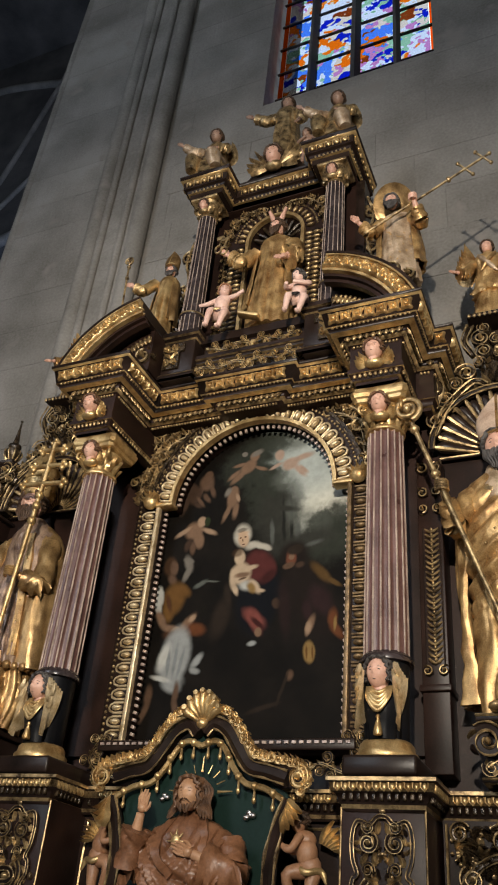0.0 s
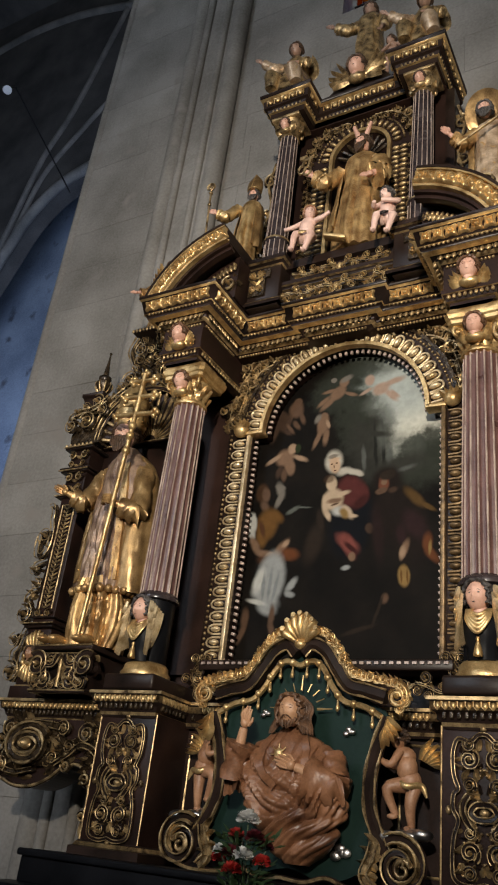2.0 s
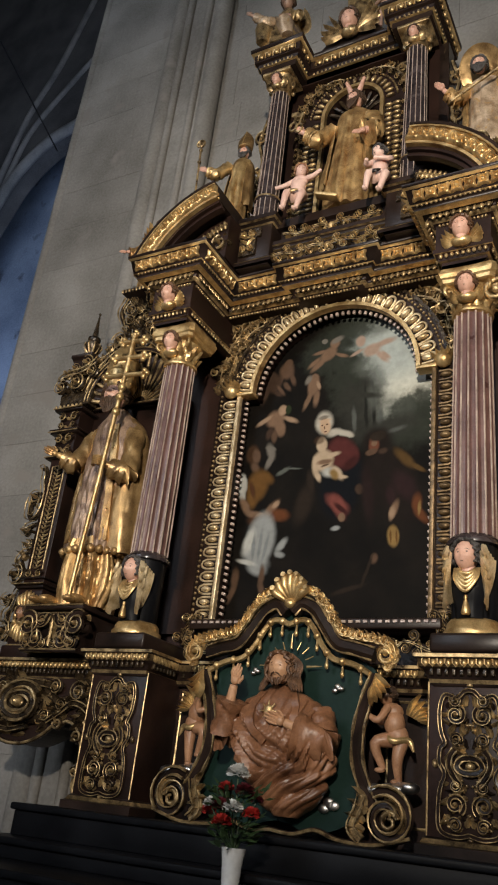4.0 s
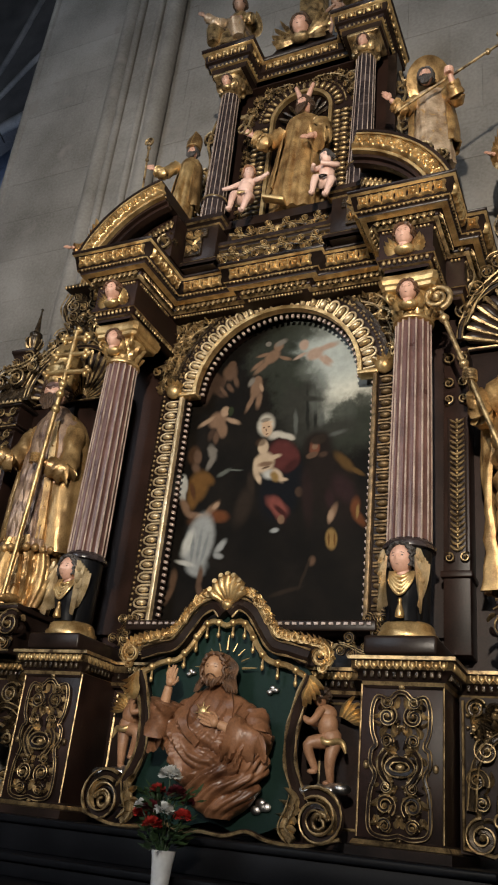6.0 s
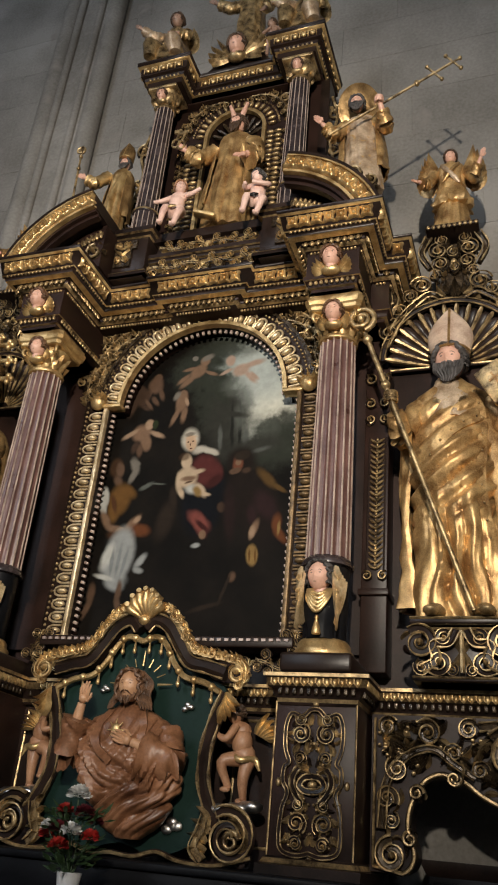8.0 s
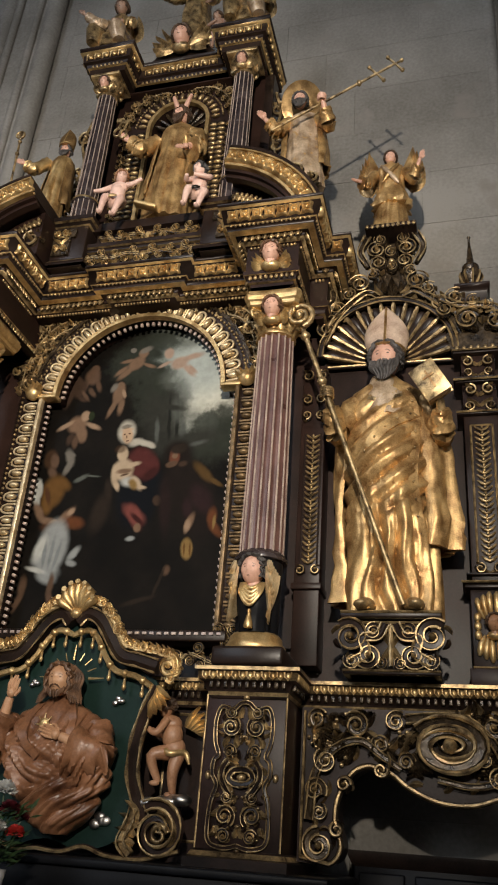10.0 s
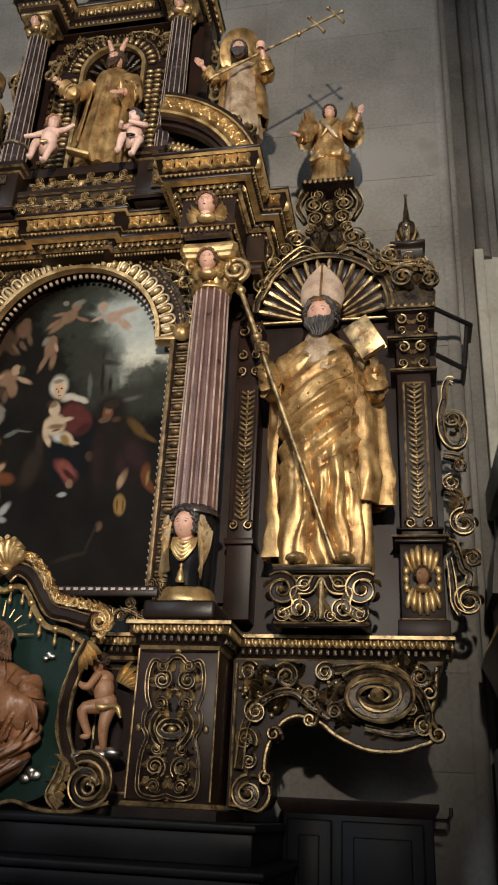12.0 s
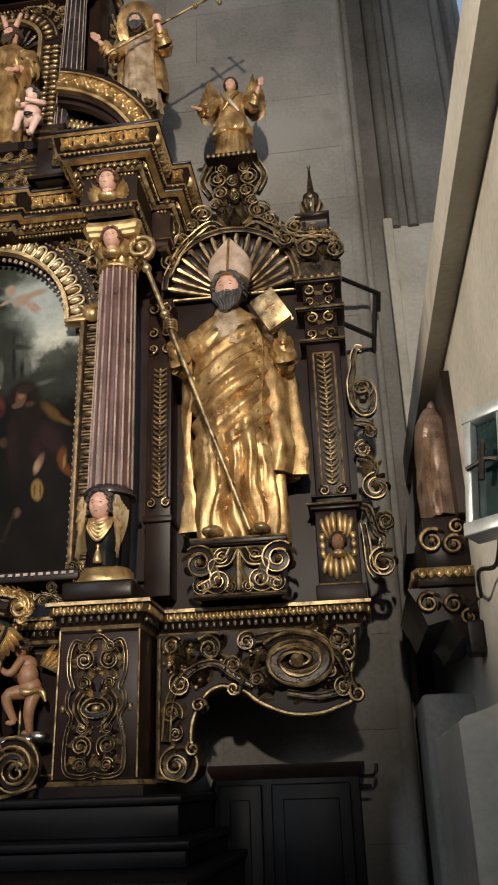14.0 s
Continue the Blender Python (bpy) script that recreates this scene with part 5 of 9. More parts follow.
def wing(s):
    w = thing("altar_wing", (s * 1.45, -0.1, 2.287), "black side wing with gilded pilaster, shell niche and scroll crest", "altar wing", "side wings")
    X = lambda x: s * x  # noqa: E731
    bm = bmesh.new()
    arc = [(1.38 + 0.335 * math.cos(a), 3.97 + 0.32 * math.sin(a)) for a in np.linspace(0, math.pi, 20)]
    slab(bm, flipped([(0.98, 2.288), (1.94, 2.288), (1.94, 3.97)] + arc + [(0.98, 3.97)], s), -0.03, 0.1)
    part("back_panel", bm, BROWN, w, "dark stained niche boards", False)
    # outer pilaster
    for nm, x0, x1, yy, z0, z1 in (("plinth", 1.72, 1.935, -0.20, 2.288, 2.36), ("pilaster_foot", 1.735, 1.92, -0.175, 2.36, 2.70)):
        bm = bmesh.new()
        box(bm, X(x0), X(x1), yy, 0.0, z0, z1, 0.004)
        part(nm, bm, BROWN, w)
    for z, h, e in ((2.70, 0.016, 0.02), (2.715, 0.012, 0.03), (2.76, 0.01, 0.012), (3.55, 0.012, 0.02), (3.725, 0.012, 0.022), (3.745, 0.01, 0.03), (3.89, 0.02, 0.025)):
        bm = bmesh.new()
        box(bm, X(1.735 - e), X(1.915 + e), -0.18 - e, 0.0, z, z + h, 0.003)
        part("fillet", bm, BLACK, w)
    bm = bmesh.new()
    box(bm, X(1.745), X(1.905), -0.17, 0.0, 2.70, 3.90, 0.004)
    pil = part("pilaster", bm, BROWN, w)
    bm = bmesh.new()
    for z, e in ((2.722, 0.034), (3.735, 0.03), (3.56, 0.022), (2.365, 0.0), (3.905, 0.03)):
        tube(bm, [(X(1.735 - e), -0.185 - e, z), (X(1.915 + e), -0.185 - e, z)], 0.005, 5)
    for x in (1.775, 1.875):
        tube(bm, [(X(x), -0.174, 2.82), (X(x), -0.174, 3.50)], 0.0055, 5)
    tube(bm, [(X(1.775), -0.174, 3.50), (X(1.875), -0.174, 3.50)], 0.005, 5)
    part("gilt_edge", bm, GOLD_OLD, w)
    pieces("chevron", CHEVRON, [Matrix.Translation((X(1.825), -0.172, z)) for z in np.arange(2.84, 3.49, 0.028)], pil)
    bm = bmesh.new()
    for m in (-1, 1):
        for cz, r, st, wy, dx in ((3.69, 0.030, 1.57, m, 0.042), (3.60, 0.026, -1.57, -m, 0.05), (3.85, 0.028, 1.57, m, 0.05), (3.79, 0.022, -1.57, -m, 0.05), (2.79, 0.024, 1.57, m, 0.04)):
            volute(bm, X(1.825) + m * dx, cz, r, -0.174, 1.4, st, wy, None, 0.022, (0, 1), gold=0.32)
        for cz, ln in ((3.60, 0.07), (3.66, 0.05), (3.76, 0.06), (2.76, 0.05), (3.83, 0.04)):
            leaf(bm, X(1.825), cz, math.pi / 2 - m * 0.5, ln, 0.022, -0.174, 1, 0.02, -0.5 * m)
    part("capital_relief", bm, (BLACK, GOLD_OLD), w, "black scrolled pilaster capital with gilt edges")
    pieces("egg", EGG_OLD, [Matrix.Translation((X(x), -0.205, 3.925)) for x in np.arange(1.73, 1.94, 0.034)], pil)
    # gilded head panel at the pilaster's foot
    bm = bmesh.new()
    for m in (-1, 1):
        for k in range(3):
            for up in (-1, 1):
                tube(bm, [(X(1.828) + m * (0.012 + 0.014 * k), -0.178, 2.535 + up * 0.035), (X(1.828) + m * (0.014 + 0.022 * k), -0.190, 2.535 + up * (0.085 - 0.006 * k)), (X(1.828) + m * (0.015 + 0.025 * k), -0.190, 2.535 + up * (0.135 - 0.014 * k)), (X(1.828) + m * (0.015 + 0.026 * k), -0.184, 2.535 + up * (0.150 - 0.014 * k))], [0.006, 0.0125, 0.0135, 0.006], 8, 2)
        for k in range(3):
            ball(bm, (X(1.828) + m * 0.068, -0.184, 2.575 - 0.038 * k), (0.016, 0.013, 0.021), 8, 6, 2)
    cherub(bm, X(1.828), -0.205, 2.545, 0.040, 0.0, True)
    part("cherub_relief", bm, (CARVED_FLESH, HAIR_BROWN, GOLD), w, "gilded winged head relief")
    # inner pilaster, mostly behind the column
    bm = bmesh.new()
    box(bm, X(0.955), X(1.075), -0.17, 0.0, 2.36, 3.90, 0.004)
    box(bm, X(0.945), X(1.085), -0.19, 0.0, 2.70, 2.73, 0.004)
    pil2 = part("pilaster", bm, BROWN, w)
    pieces("chevron", CHEVRON, [Matrix.Translation((X(1.02), -0.172, z)) for z in np.arange(2.84, 3.49, 0.028)], pil2)
    bm = bmesh.new()
    for x in (0.98, 1.06):
        tube(bm, [(X(x), -0.174, 2.82), (X(x), -0.174, 3.50)], 0.005, 5)
    for m in (-1, 1):
        for cz, r, st, wy in ((3.69, 0.026, 1.57, m), (3.60, 0.024, -1.57, -m), (2.79, 0.022, 1.57, m), (3.83, 0.03, 1.57, m)):
            volute(bm, X(1.02) + m * 0.036, cz, r, -0.174, 1.4, st, wy, None, 0.022, (0, 1), gold=0.3)
    part("relief", bm, (BLACK, GOLD_OLD), w)
    # shell niche head
    bm = bmesh.new()
    rings(bm, [[(X(1.38 + u * math.cos(a)), -0.032 - 0.05 * (u / 0.33), 3.955 + 0.97 * u * math.sin(a)) for a in np.linspace(0.0, math.pi, 31)] for u in (0.02, 0.15, 0.33)], closed=False)
    sh = part("shell", bm, BLACK, w, "fluted black shell with gilded ribs")
    for k in range(15):
        a = math.pi * (0.035 + 0.93 * k / 14)
        bm = bmesh.new()
        pts = [(X(1.38 + u * math.cos(a)), -0.035 - 0.09 * (u / 0.32) ** 1.5, 3.955 + 0.97 * u * math.sin(a)) for u in (0.05, 0.14, 0.24, 0.30, 0.325)]
        tube(bm, pts, [0.007, 0.015, 0.027, 0.032, 0.016], 8, 0)
        part("flute", bm, BLACK, sh)
    for k in range(16):
        a = math.pi * (k / 15) * 0.97 + 0.04
        bm = bmesh.new()
        tube(bm, [(X(1.38 + u * math.cos(a)), -0.045 - 0.10 * (u / 0.32) ** 1.5, 3.955 + 0.97 * u * math.sin(a)) for u in (0.05, 0.14, 0.24, 0.31, 0.335)], [0.004, 0.007, 0.011, 0.014, 0.007], 6)
        part("rib", bm, GOLD_OLD, sh)
    bm = bmesh.new()
    stroke(bm, [(X(1.38 + 0.345 * math.cos(a)), 3.955 + 0.335 * math.sin(a)) for a in np.linspace(0.0, math.pi, 30)], 0.016, -0.14, 0.03, 0.25)
    stroke(bm, [(X(x), 3.945) for x in (1.03, 1.2, 1.5, 1.73)], 0.010, -0.06, 0.02, 0.3)
    part("niche_arch", bm, (BLACK, GOLD_OLD), w)
    # scroll crest
    bm = bmesh.new()
    y = -0.13
    crest = [(1.06, 4.03), (1.12, 4.20), (1.22, 4.32), (1.30, 4.36), (1.34, 4.46), (1.30, 4.58), (1.32, 4.70), (1.50, 4.70), (1.52, 4.58), (1.48, 4.46), (1.52, 4.36), (1.62, 4.30), (1.72, 4.16), (1.75, 4.03), (1.68, 4.03), (1.60, 4.20), (1.50, 4.27), (1.38, 4.295), (1.26, 4.27), (1.16, 4.20), (1.10, 4.03)]
    slab(bm, flipped(crest, s), -0.12, -0.04, 0)
    for cx, cz, r, st, wy in ((1.24, 4.40, 0.05, 3.0, -1), (1.54, 4.39, 0.05, 0.1, 1), (1.33, 4.62, 0.045, 1.57, 1), (1.49, 4.62, 0.045, 1.57, -1), (1.34, 4.53, 0.04, -1.57, -1), (1.48, 4.53, 0.04, -1.57, 1), (1.31, 4.46, 0.03, 0, 1), (1.51, 4.46, 0.03, 3.1, -1), (1.12, 4.25, 0.05, 2.0, 1), (1.66, 4.24, 0.05, 1.0, -1), (1.07, 4.12, 0.045, 2.0, 1), (1.18, 4.335, 0.035, 2.4, -1), (1.60, 4.33, 0.035, 0.7, 1), (1.35, 4.69, 0.03, 2.5, 1), (1.47, 4.69, 0.03, 0.6, -1), (1.41, 4.60, 0.03, 1.57, 1), (1.41, 4.50, 0.024, 1.57, -1)):
        volute(bm, X(cx), cz, r, y, 1.5, st if s > 0 else math.pi - st, wy * s, r * 0.34, 0.05, (0, 1), gold=0.27)
    for ctrl in ([(1.05, 4.03), (1.13, 4.20), (1.25, 4.32), (1.30, 4.33), (1.34, 4.30)], [(1.75, 4.03), (1.68, 4.20), (1.56, 4.31), (1.51, 4.33), (1.46, 4.30)], [(1.06, 4.20), (1.10, 4.32), (1.08, 4.40)], [(1.28, 4.72), (1.24, 4.62), (1.28, 4.52)], [(1.54, 4.72), (1.58, 4.62), (1.54, 4.52)]):
        stroke(bm, [(X(p.x), p.y) for p in smooth_line(ctrl, 6)], 0.022, y, 0.05, 0.26, (0, 1), (1, 0.7))
    for m in (-1, 1):
        for lx, lz, a, ln in ((0.01, 4.33, 1.2, 0.10), (0.03, 4.35, 0.9, 0.09), (0.05, 4.34, 0.5, 0.08), (0.02, 4.64, 1.0, 0.07), (0.10, 4.30, 0.3, 0.08), (0.17, 4.27, 0.2, 0.07), (0.23, 4.20, -0.3, 0.07)):
            leaf(bm, X(1.41) + m * lx, lz, a if m > 0 else math.pi - a, ln, 0.03, y - 0.01, 1 if lx > 0.04 else 0, 0.035, 0.5 * m)
    ball(bm, (X(1.41), y - 0.03, 4.545), 0.018, 8, 6, 1)
    part("crest", bm, (GOLD_DARK, GOLD_OLD), w, "openwork black scroll crest with gilded edges")
    bm = bmesh.new()
    box(bm, X(1.27), X(1.55), -0.24, 0.0, 4.725, 4.75, 0.006)
    plate = part("statue_plate", bm, BLACK, w)
    pieces("egg", EGG_OLD, [Matrix.Translation((X(x), -0.242, 4.737)) for x in np.arange(1.285, 1.55, 0.028)], plate)
    # scroll block and finial over the pilaster
    bm = bmesh.new()
    slab(bm, flipped([(1.70, 3.94), (1.94, 3.94), (1.95, 4.02), (1.90, 4.10), (1.88, 4.24), (1.76, 4.24), (1.72, 4.12), (1.68, 4.02)], s), -0.17, -0.03, 0)
    for cx, cz, r, st, wy in ((1.79, 4.08, 0.055, 0.4, 1), (1.92, 4.06, 0.045, 2.2, -1), (1.73, 4.22, 0.045, 1.0, 1), (1.88, 4.16, 0.03, 1.0, -1), (1.82, 4.19, 0.03, 1.0, 1), (1.68, 4.15, 0.035, 2.0, 1)):
        volute(bm, X(cx), cz, r, -0.18, 1.5, st if s > 0 else math.pi - st, wy * s, r * 0.34, 0.05, (0, 1), gold=0.27)
    stroke(bm, [(X(p.x), p.y) for p in smooth_line([(1.66, 4.22), (1.75, 4.17), (1.83, 4.16), (1.92, 4.14), (1.94, 4.08)], 6)], 0.018, -0.19, 0.04, 0.28)
    for k in range(6):
        leaf(bm, X(1.70 + 0.035 * k), 4.15 - 0.004 * k, (0.3 if s > 0 else math.pi - 0.3), 0.07, 0.03, -0.20, 1, 0.03, 0.6 * s)
    part("scroll_block", bm, (GOLD_DARK, GOLD_OLD), w)
    bm = bmesh.new()
    rings(bm, [[(X(1.82 + a * e), -0.11 + b * e, z) for a, b in ((-0.085, -0.085), (0.085, -0.085), (0.085, 0.08), (-0.085, 0.08))] for e, z in ((0.78, 4.20), (0.86, 4.27), (0.98, 4.295), (1.05, 4.300), (1.05, 4.322), (0.98, 4.326))])
    part("finial_plate", bm, BLACK, w)
    bm = bmesh.new()
    lathe(bm, [(0.02, 4.327), (0.03, 4.335), (0.022, 4.356), (0.042, 4.386), (0.058, 4.421), (0.058, 4.442), (0.035, 4.455), (0.045, 4.472), (0.045, 4.49), (0.022, 4.507), (0.018, 4.545), (0.014, 4.58), (0.008, 4.631), (0.006, 4.683), (0.011, 4.692), (0.006, 4.7)], X(1.82), -0.11, 14, 0)
    fin = part("finial", bm, GOLD_DARK, w, "turned urn finial with gilded gadroons")
    for k in range(9):
        a = 2 * math.pi * k / 9
        bm = bmesh.new()
        tube(bm, [(X(1.82) + r * math.cos(a), -0.11 + r * math.sin(a), z) for r, z in ((0.028, 4.361), (0.048, 4.386), (0.062, 4.421), (0.055, 4.442))], 0.006, 5)
        part("gadroon", bm, GOLD_OLD, fin)
    # side ears: a tall scroll above, a chain of smaller ones below
    bm = bmesh.new()
    y = -0.09
    for cx, cz, r, st, wy, k in ((1.995, 3.315, 0.048, -1.2, 1, 0.30), (2.015, 3.085, 0.030, 1.57, -1, 0.30), (1.975, 2.995, 0.036, 1.57, 1, 0.30), (2.02, 2.805, 0.058, 1.57, 1, 0.26), (2.045, 2.645, 0.036, 1.57, -1, 0.30), (2.02, 2.455, 0.058, 1.57, 1, 0.26)):
        volute(bm, X(cx), cz, r, y, 1.35, st if s > 0 else math.pi - st, wy * s, r * k, 0.06, (0, 1), gold=0.24)
    for ctrl in ([(2.01, 3.52), (1.985, 3.525), (1.965, 3.47), (1.962, 3.42), (1.942, 3.34), (1.947, 3.24), (1.985, 3.18), (2.03, 3.19), (2.043, 3.26), (2.035, 3.31)], [(1.945, 3.14), (1.985, 3.13), (2.02, 3.115)], [(1.945, 2.96), (1.99, 2.945), (2.02, 2.90), (2.0, 2.86)], [(1.945, 2.72), (1.975, 2.70), (2.0, 2.60), (2.03, 2.57), (2.02, 2.52)], [(1.945, 2.64), (1.955, 2.55), (1.96, 2.45), (1.985, 2.40)]):
        stroke(bm, [(X(p.x), p.y) for p in smooth_line(ctrl, 6)], 0.019, y, 0.06, 0.24, (0, 1), (0.7, 1.1))
    for lz, a in ((2.93, 1.0), (2.92, -0.3), (2.90, 2.0), (2.91, 3.4), (3.10, 0.4), (2.68, -0.4)):
        leaf(bm, X(2.0), lz, a if s > 0 else math.pi - a, 0.055, 0.03, y - 0.03, 1, 0.03, 0.5)
    part("side_scroll", bm, (GOLD_DARK, GOLD_OLD), w, "black openwork side scrolls with gilded edges")
    # console below
    con = thing("console", (s * 1.45, -0.15, 1.60), "black carved wing console with gilded scrolls and scalloped edge", "console", "wing consoles")
    ctrl = [(1.03, 1.60), (1.16, 1.60), (1.205, 1.66), (1.18, 1.76), (1.195, 1.85), (1.25, 1.935), (1.32, 1.96), (1.365, 1.93), (1.40, 1.935), (1.47, 1.885), (1.58, 1.84), (1.70, 1.835), (1.79, 1.86), (1.84, 1.88), (1.865, 1.91), (1.84, 1.97), (1.86, 2.06), (1.87, 2.16)]
    edge = [(p.x, p.y) for p in smooth_line(ctrl, 4)]
    bm = bmesh.new()
    slab(bm, flipped(edge + [(1.87, 2.18), (1.03, 2.18)], s), -0.215, -0.02, 0)
    part("board", bm, BROWN, con, "", False)
    bm = bmesh.new()
    y = -0.217
    stroke(bm, flipped([(1.045, 1.62), *edge[4:]], s), 0.012, y, 0.02, 0.40)
    stroke(bm, flipped([(1.045, 1.62), (1.045, 1.9), (1.045, 2.165)], s), 0.008, y, 0.015, 0.5)
    volute(bm, X(1.63), 2.04, 0.125, y - 0.02, 1.9, 2.6 if s > 0 else 0.5, -s, 0.023, 0.05, (0, 1), (1.12, 0.75), gold=0.26)
    for cx, cz, r, st, wy in ((1.12, 1.66, 0.055, 1.57, 1), (1.10, 2.13, 0.035, 0.5, 1), (1.80, 2.12, 0.042, 1.57, -1), (1.10, 1.86, 0.04, -0.5, 1), (1.12, 1.78, 0.025, 0.8, -1), (1.26, 2.11, 0.045, 2.5, -1), (1.42, 2.13, 0.035, 0.8, 1), (1.46, 1.98, 0.03, 0, 1), (1.81, 1.93, 0.035, 1.0, 1), (1.14, 1.97, 0.04, 2.0, 1), (1.76, 2.0, 0.03, 1, 1), (1.36, 2.04, 0.03, 3, -1)):
        volute(bm, X(cx), cz, r, y, 1.6, st if s > 0 else math.pi - st, wy * s, r * 0.34, 0.04, (0, 1), gold=0.27)
    for c2 in ([(1.08, 1.75), (1.10, 1.92), (1.18, 2.02), (1.28, 2.05), (1.36, 2.0), (1.44, 1.95)], [(1.46, 2.14), (1.55, 2.15), (1.68, 2.15), (1.78, 2.08), (1.83, 1.98), (1.80, 1.92), (1.70, 1.90), (1.58, 1.92)]):
        stroke(bm, [(X(p.x), p.y) for p in smooth_line(c2, 6)], 0.020, y, 0.04, 0.2, (0, 1), (1, 0.6))
    for cx, cz, r, st, wy in ((1.360, 1.945, 0.030, 0.2, -1), (1.862, 1.905, 0.032, 2.6, 1), (1.190, 1.72, 0.028, 2.0, 1), (1.215, 1.885, 0.030, 0.0, 1), (1.835, 2.06, 0.030, 1.0, -1)):
        volute(bm, X(cx), cz, r, y - 0.01, 1.2, st if s > 0 else math.pi - st, wy * s, r * 0.32, 0.035, (0, 1), gold=0.32)
    rr = random.Random(7)
    for k in range(150):
        t = (k % 50) / 49
        lx, lz = 1.08 + 0.72 * t, (2.08, 2.00 + 0.02 * t, 2.04)[k // 50] + 0.075 * math.sin(9 * t + 1.3 * (k // 50)) - 0.08 * t * (1 - t)
        a = rr.uniform(-1.2, 1.2)
        if lz < 2.01 and 1.20 < lx < 1.46:
            continue
        leaf(bm, X(lx), lz, a if s > 0 else math.pi - a, 0.080, 0.036, y, 1 if k % 5 == 0 else 0, 0.045, rr.uniform(-1.1, 1.1))
        ball(bm, (X(lx + rr.uniform(-0.03, 0.03)), y - 0.012, lz + rr.uniform(-0.03, 0.03)), rr.uniform(0.007, 0.013), 6, 4, 1)
    for lx, lz, a in ((1.10, 1.72, 1.4), (1.07, 1.80, 1.2), (1.14, 1.84, 0.9), (1.60, 1.88, 0.3), (1.70, 1.88, 0.5), (1.52, 1.90, 2.8), (1.24, 1.98, 0.6), (1.33, 1.99, -0.2)):
        leaf(bm, X(lx), lz, a if s > 0 else math.pi - a, 0.06, 0.024, y, 1, 0.028, 0.5)
    part("scroll_relief", bm, (GOLD_DARK, GOLD_OLD), con, "gilded scroll and leaf carving")
    # statue base
    sb = thing("statue_base", (s * 1.41, -0.2, 2.287), "black statue base with gilded scroll front", "statue base", "statue bases")
    bm = bmesh.new()
    box(bm, X(1.21), X(1.62), -0.40, -0.03, 2.515, 2.545, 0.005)
    box(bm, X(1.24), X(1.59), -0.36, -0.03, 2.289, 2.515, 0.004)
    box(bm, X(1.22), X(1.61), -0.385, -0.03, 2.289, 2.31, 0.004)
    part("body", bm, BLACK, sb)
    bm = bmesh.new()
    tube(bm, [(X(1.21), -0.402, 2.538), (X(1.62), -0.402, 2.538)], 0.006, 5)
    tube(bm, [(X(1.23), -0.365, 2.502), (X(1.60), -0.365, 2.502)], 0.006, 5)
    tube(bm, [(X(1.22), -0.388, 2.302), (X(1.61), -0.388, 2.302)], 0.005, 5)
    part("gilt_edge", bm, GOLD_OLD, sb)
    bm = bmesh.new()
    c = X(1.415)
    for m in (-1, 1):
        for dx, cz, r, st, wy in ((0.165, 2.44, 0.062, 0.8, 1), (0.09, 2.36, 0.045, -0.5, -1), (0.07, 2.46, 0.03, 2.0, -1), (0.155, 2.34, 0.03, 0.5, -1), (0.04, 2.33, 0.022, 2, 1)):
            volute(bm, c + m * dx, cz, r, -0.362, 1.5, st if m > 0 else math.pi - st, wy * m, r * 0.33, 0.035, (0, 1), gold=0.22)
        stroke(bm, [(c + m * p.x, p.y) for p in smooth_line([(0.02, 2.49), (0.05, 2.44), (0.11, 2.43), (0.10, 2.37), (0.16, 2.33)], 6)], 0.020, -0.362, 0.035, 0.22)
        leaf(bm, c, 2.40, math.pi / 2 - m * 0.3, 0.10, 0.03, -0.362, 1, 0.03, -0.3 * m)
        leaf(bm, c, 2.41, -math.pi / 2 + m * 0.3, 0.09, 0.03, -0.362, 1, 0.03, 0.3 * m)
    tube(bm, [(c, -0.385, 2.32), (c, -0.385, 2.49)], 0.010, 6, 1)
    part("scroll_relief", bm, (BLACK, GOLD_OLD), sb)


for s in (-1, 1):
    wing(s)

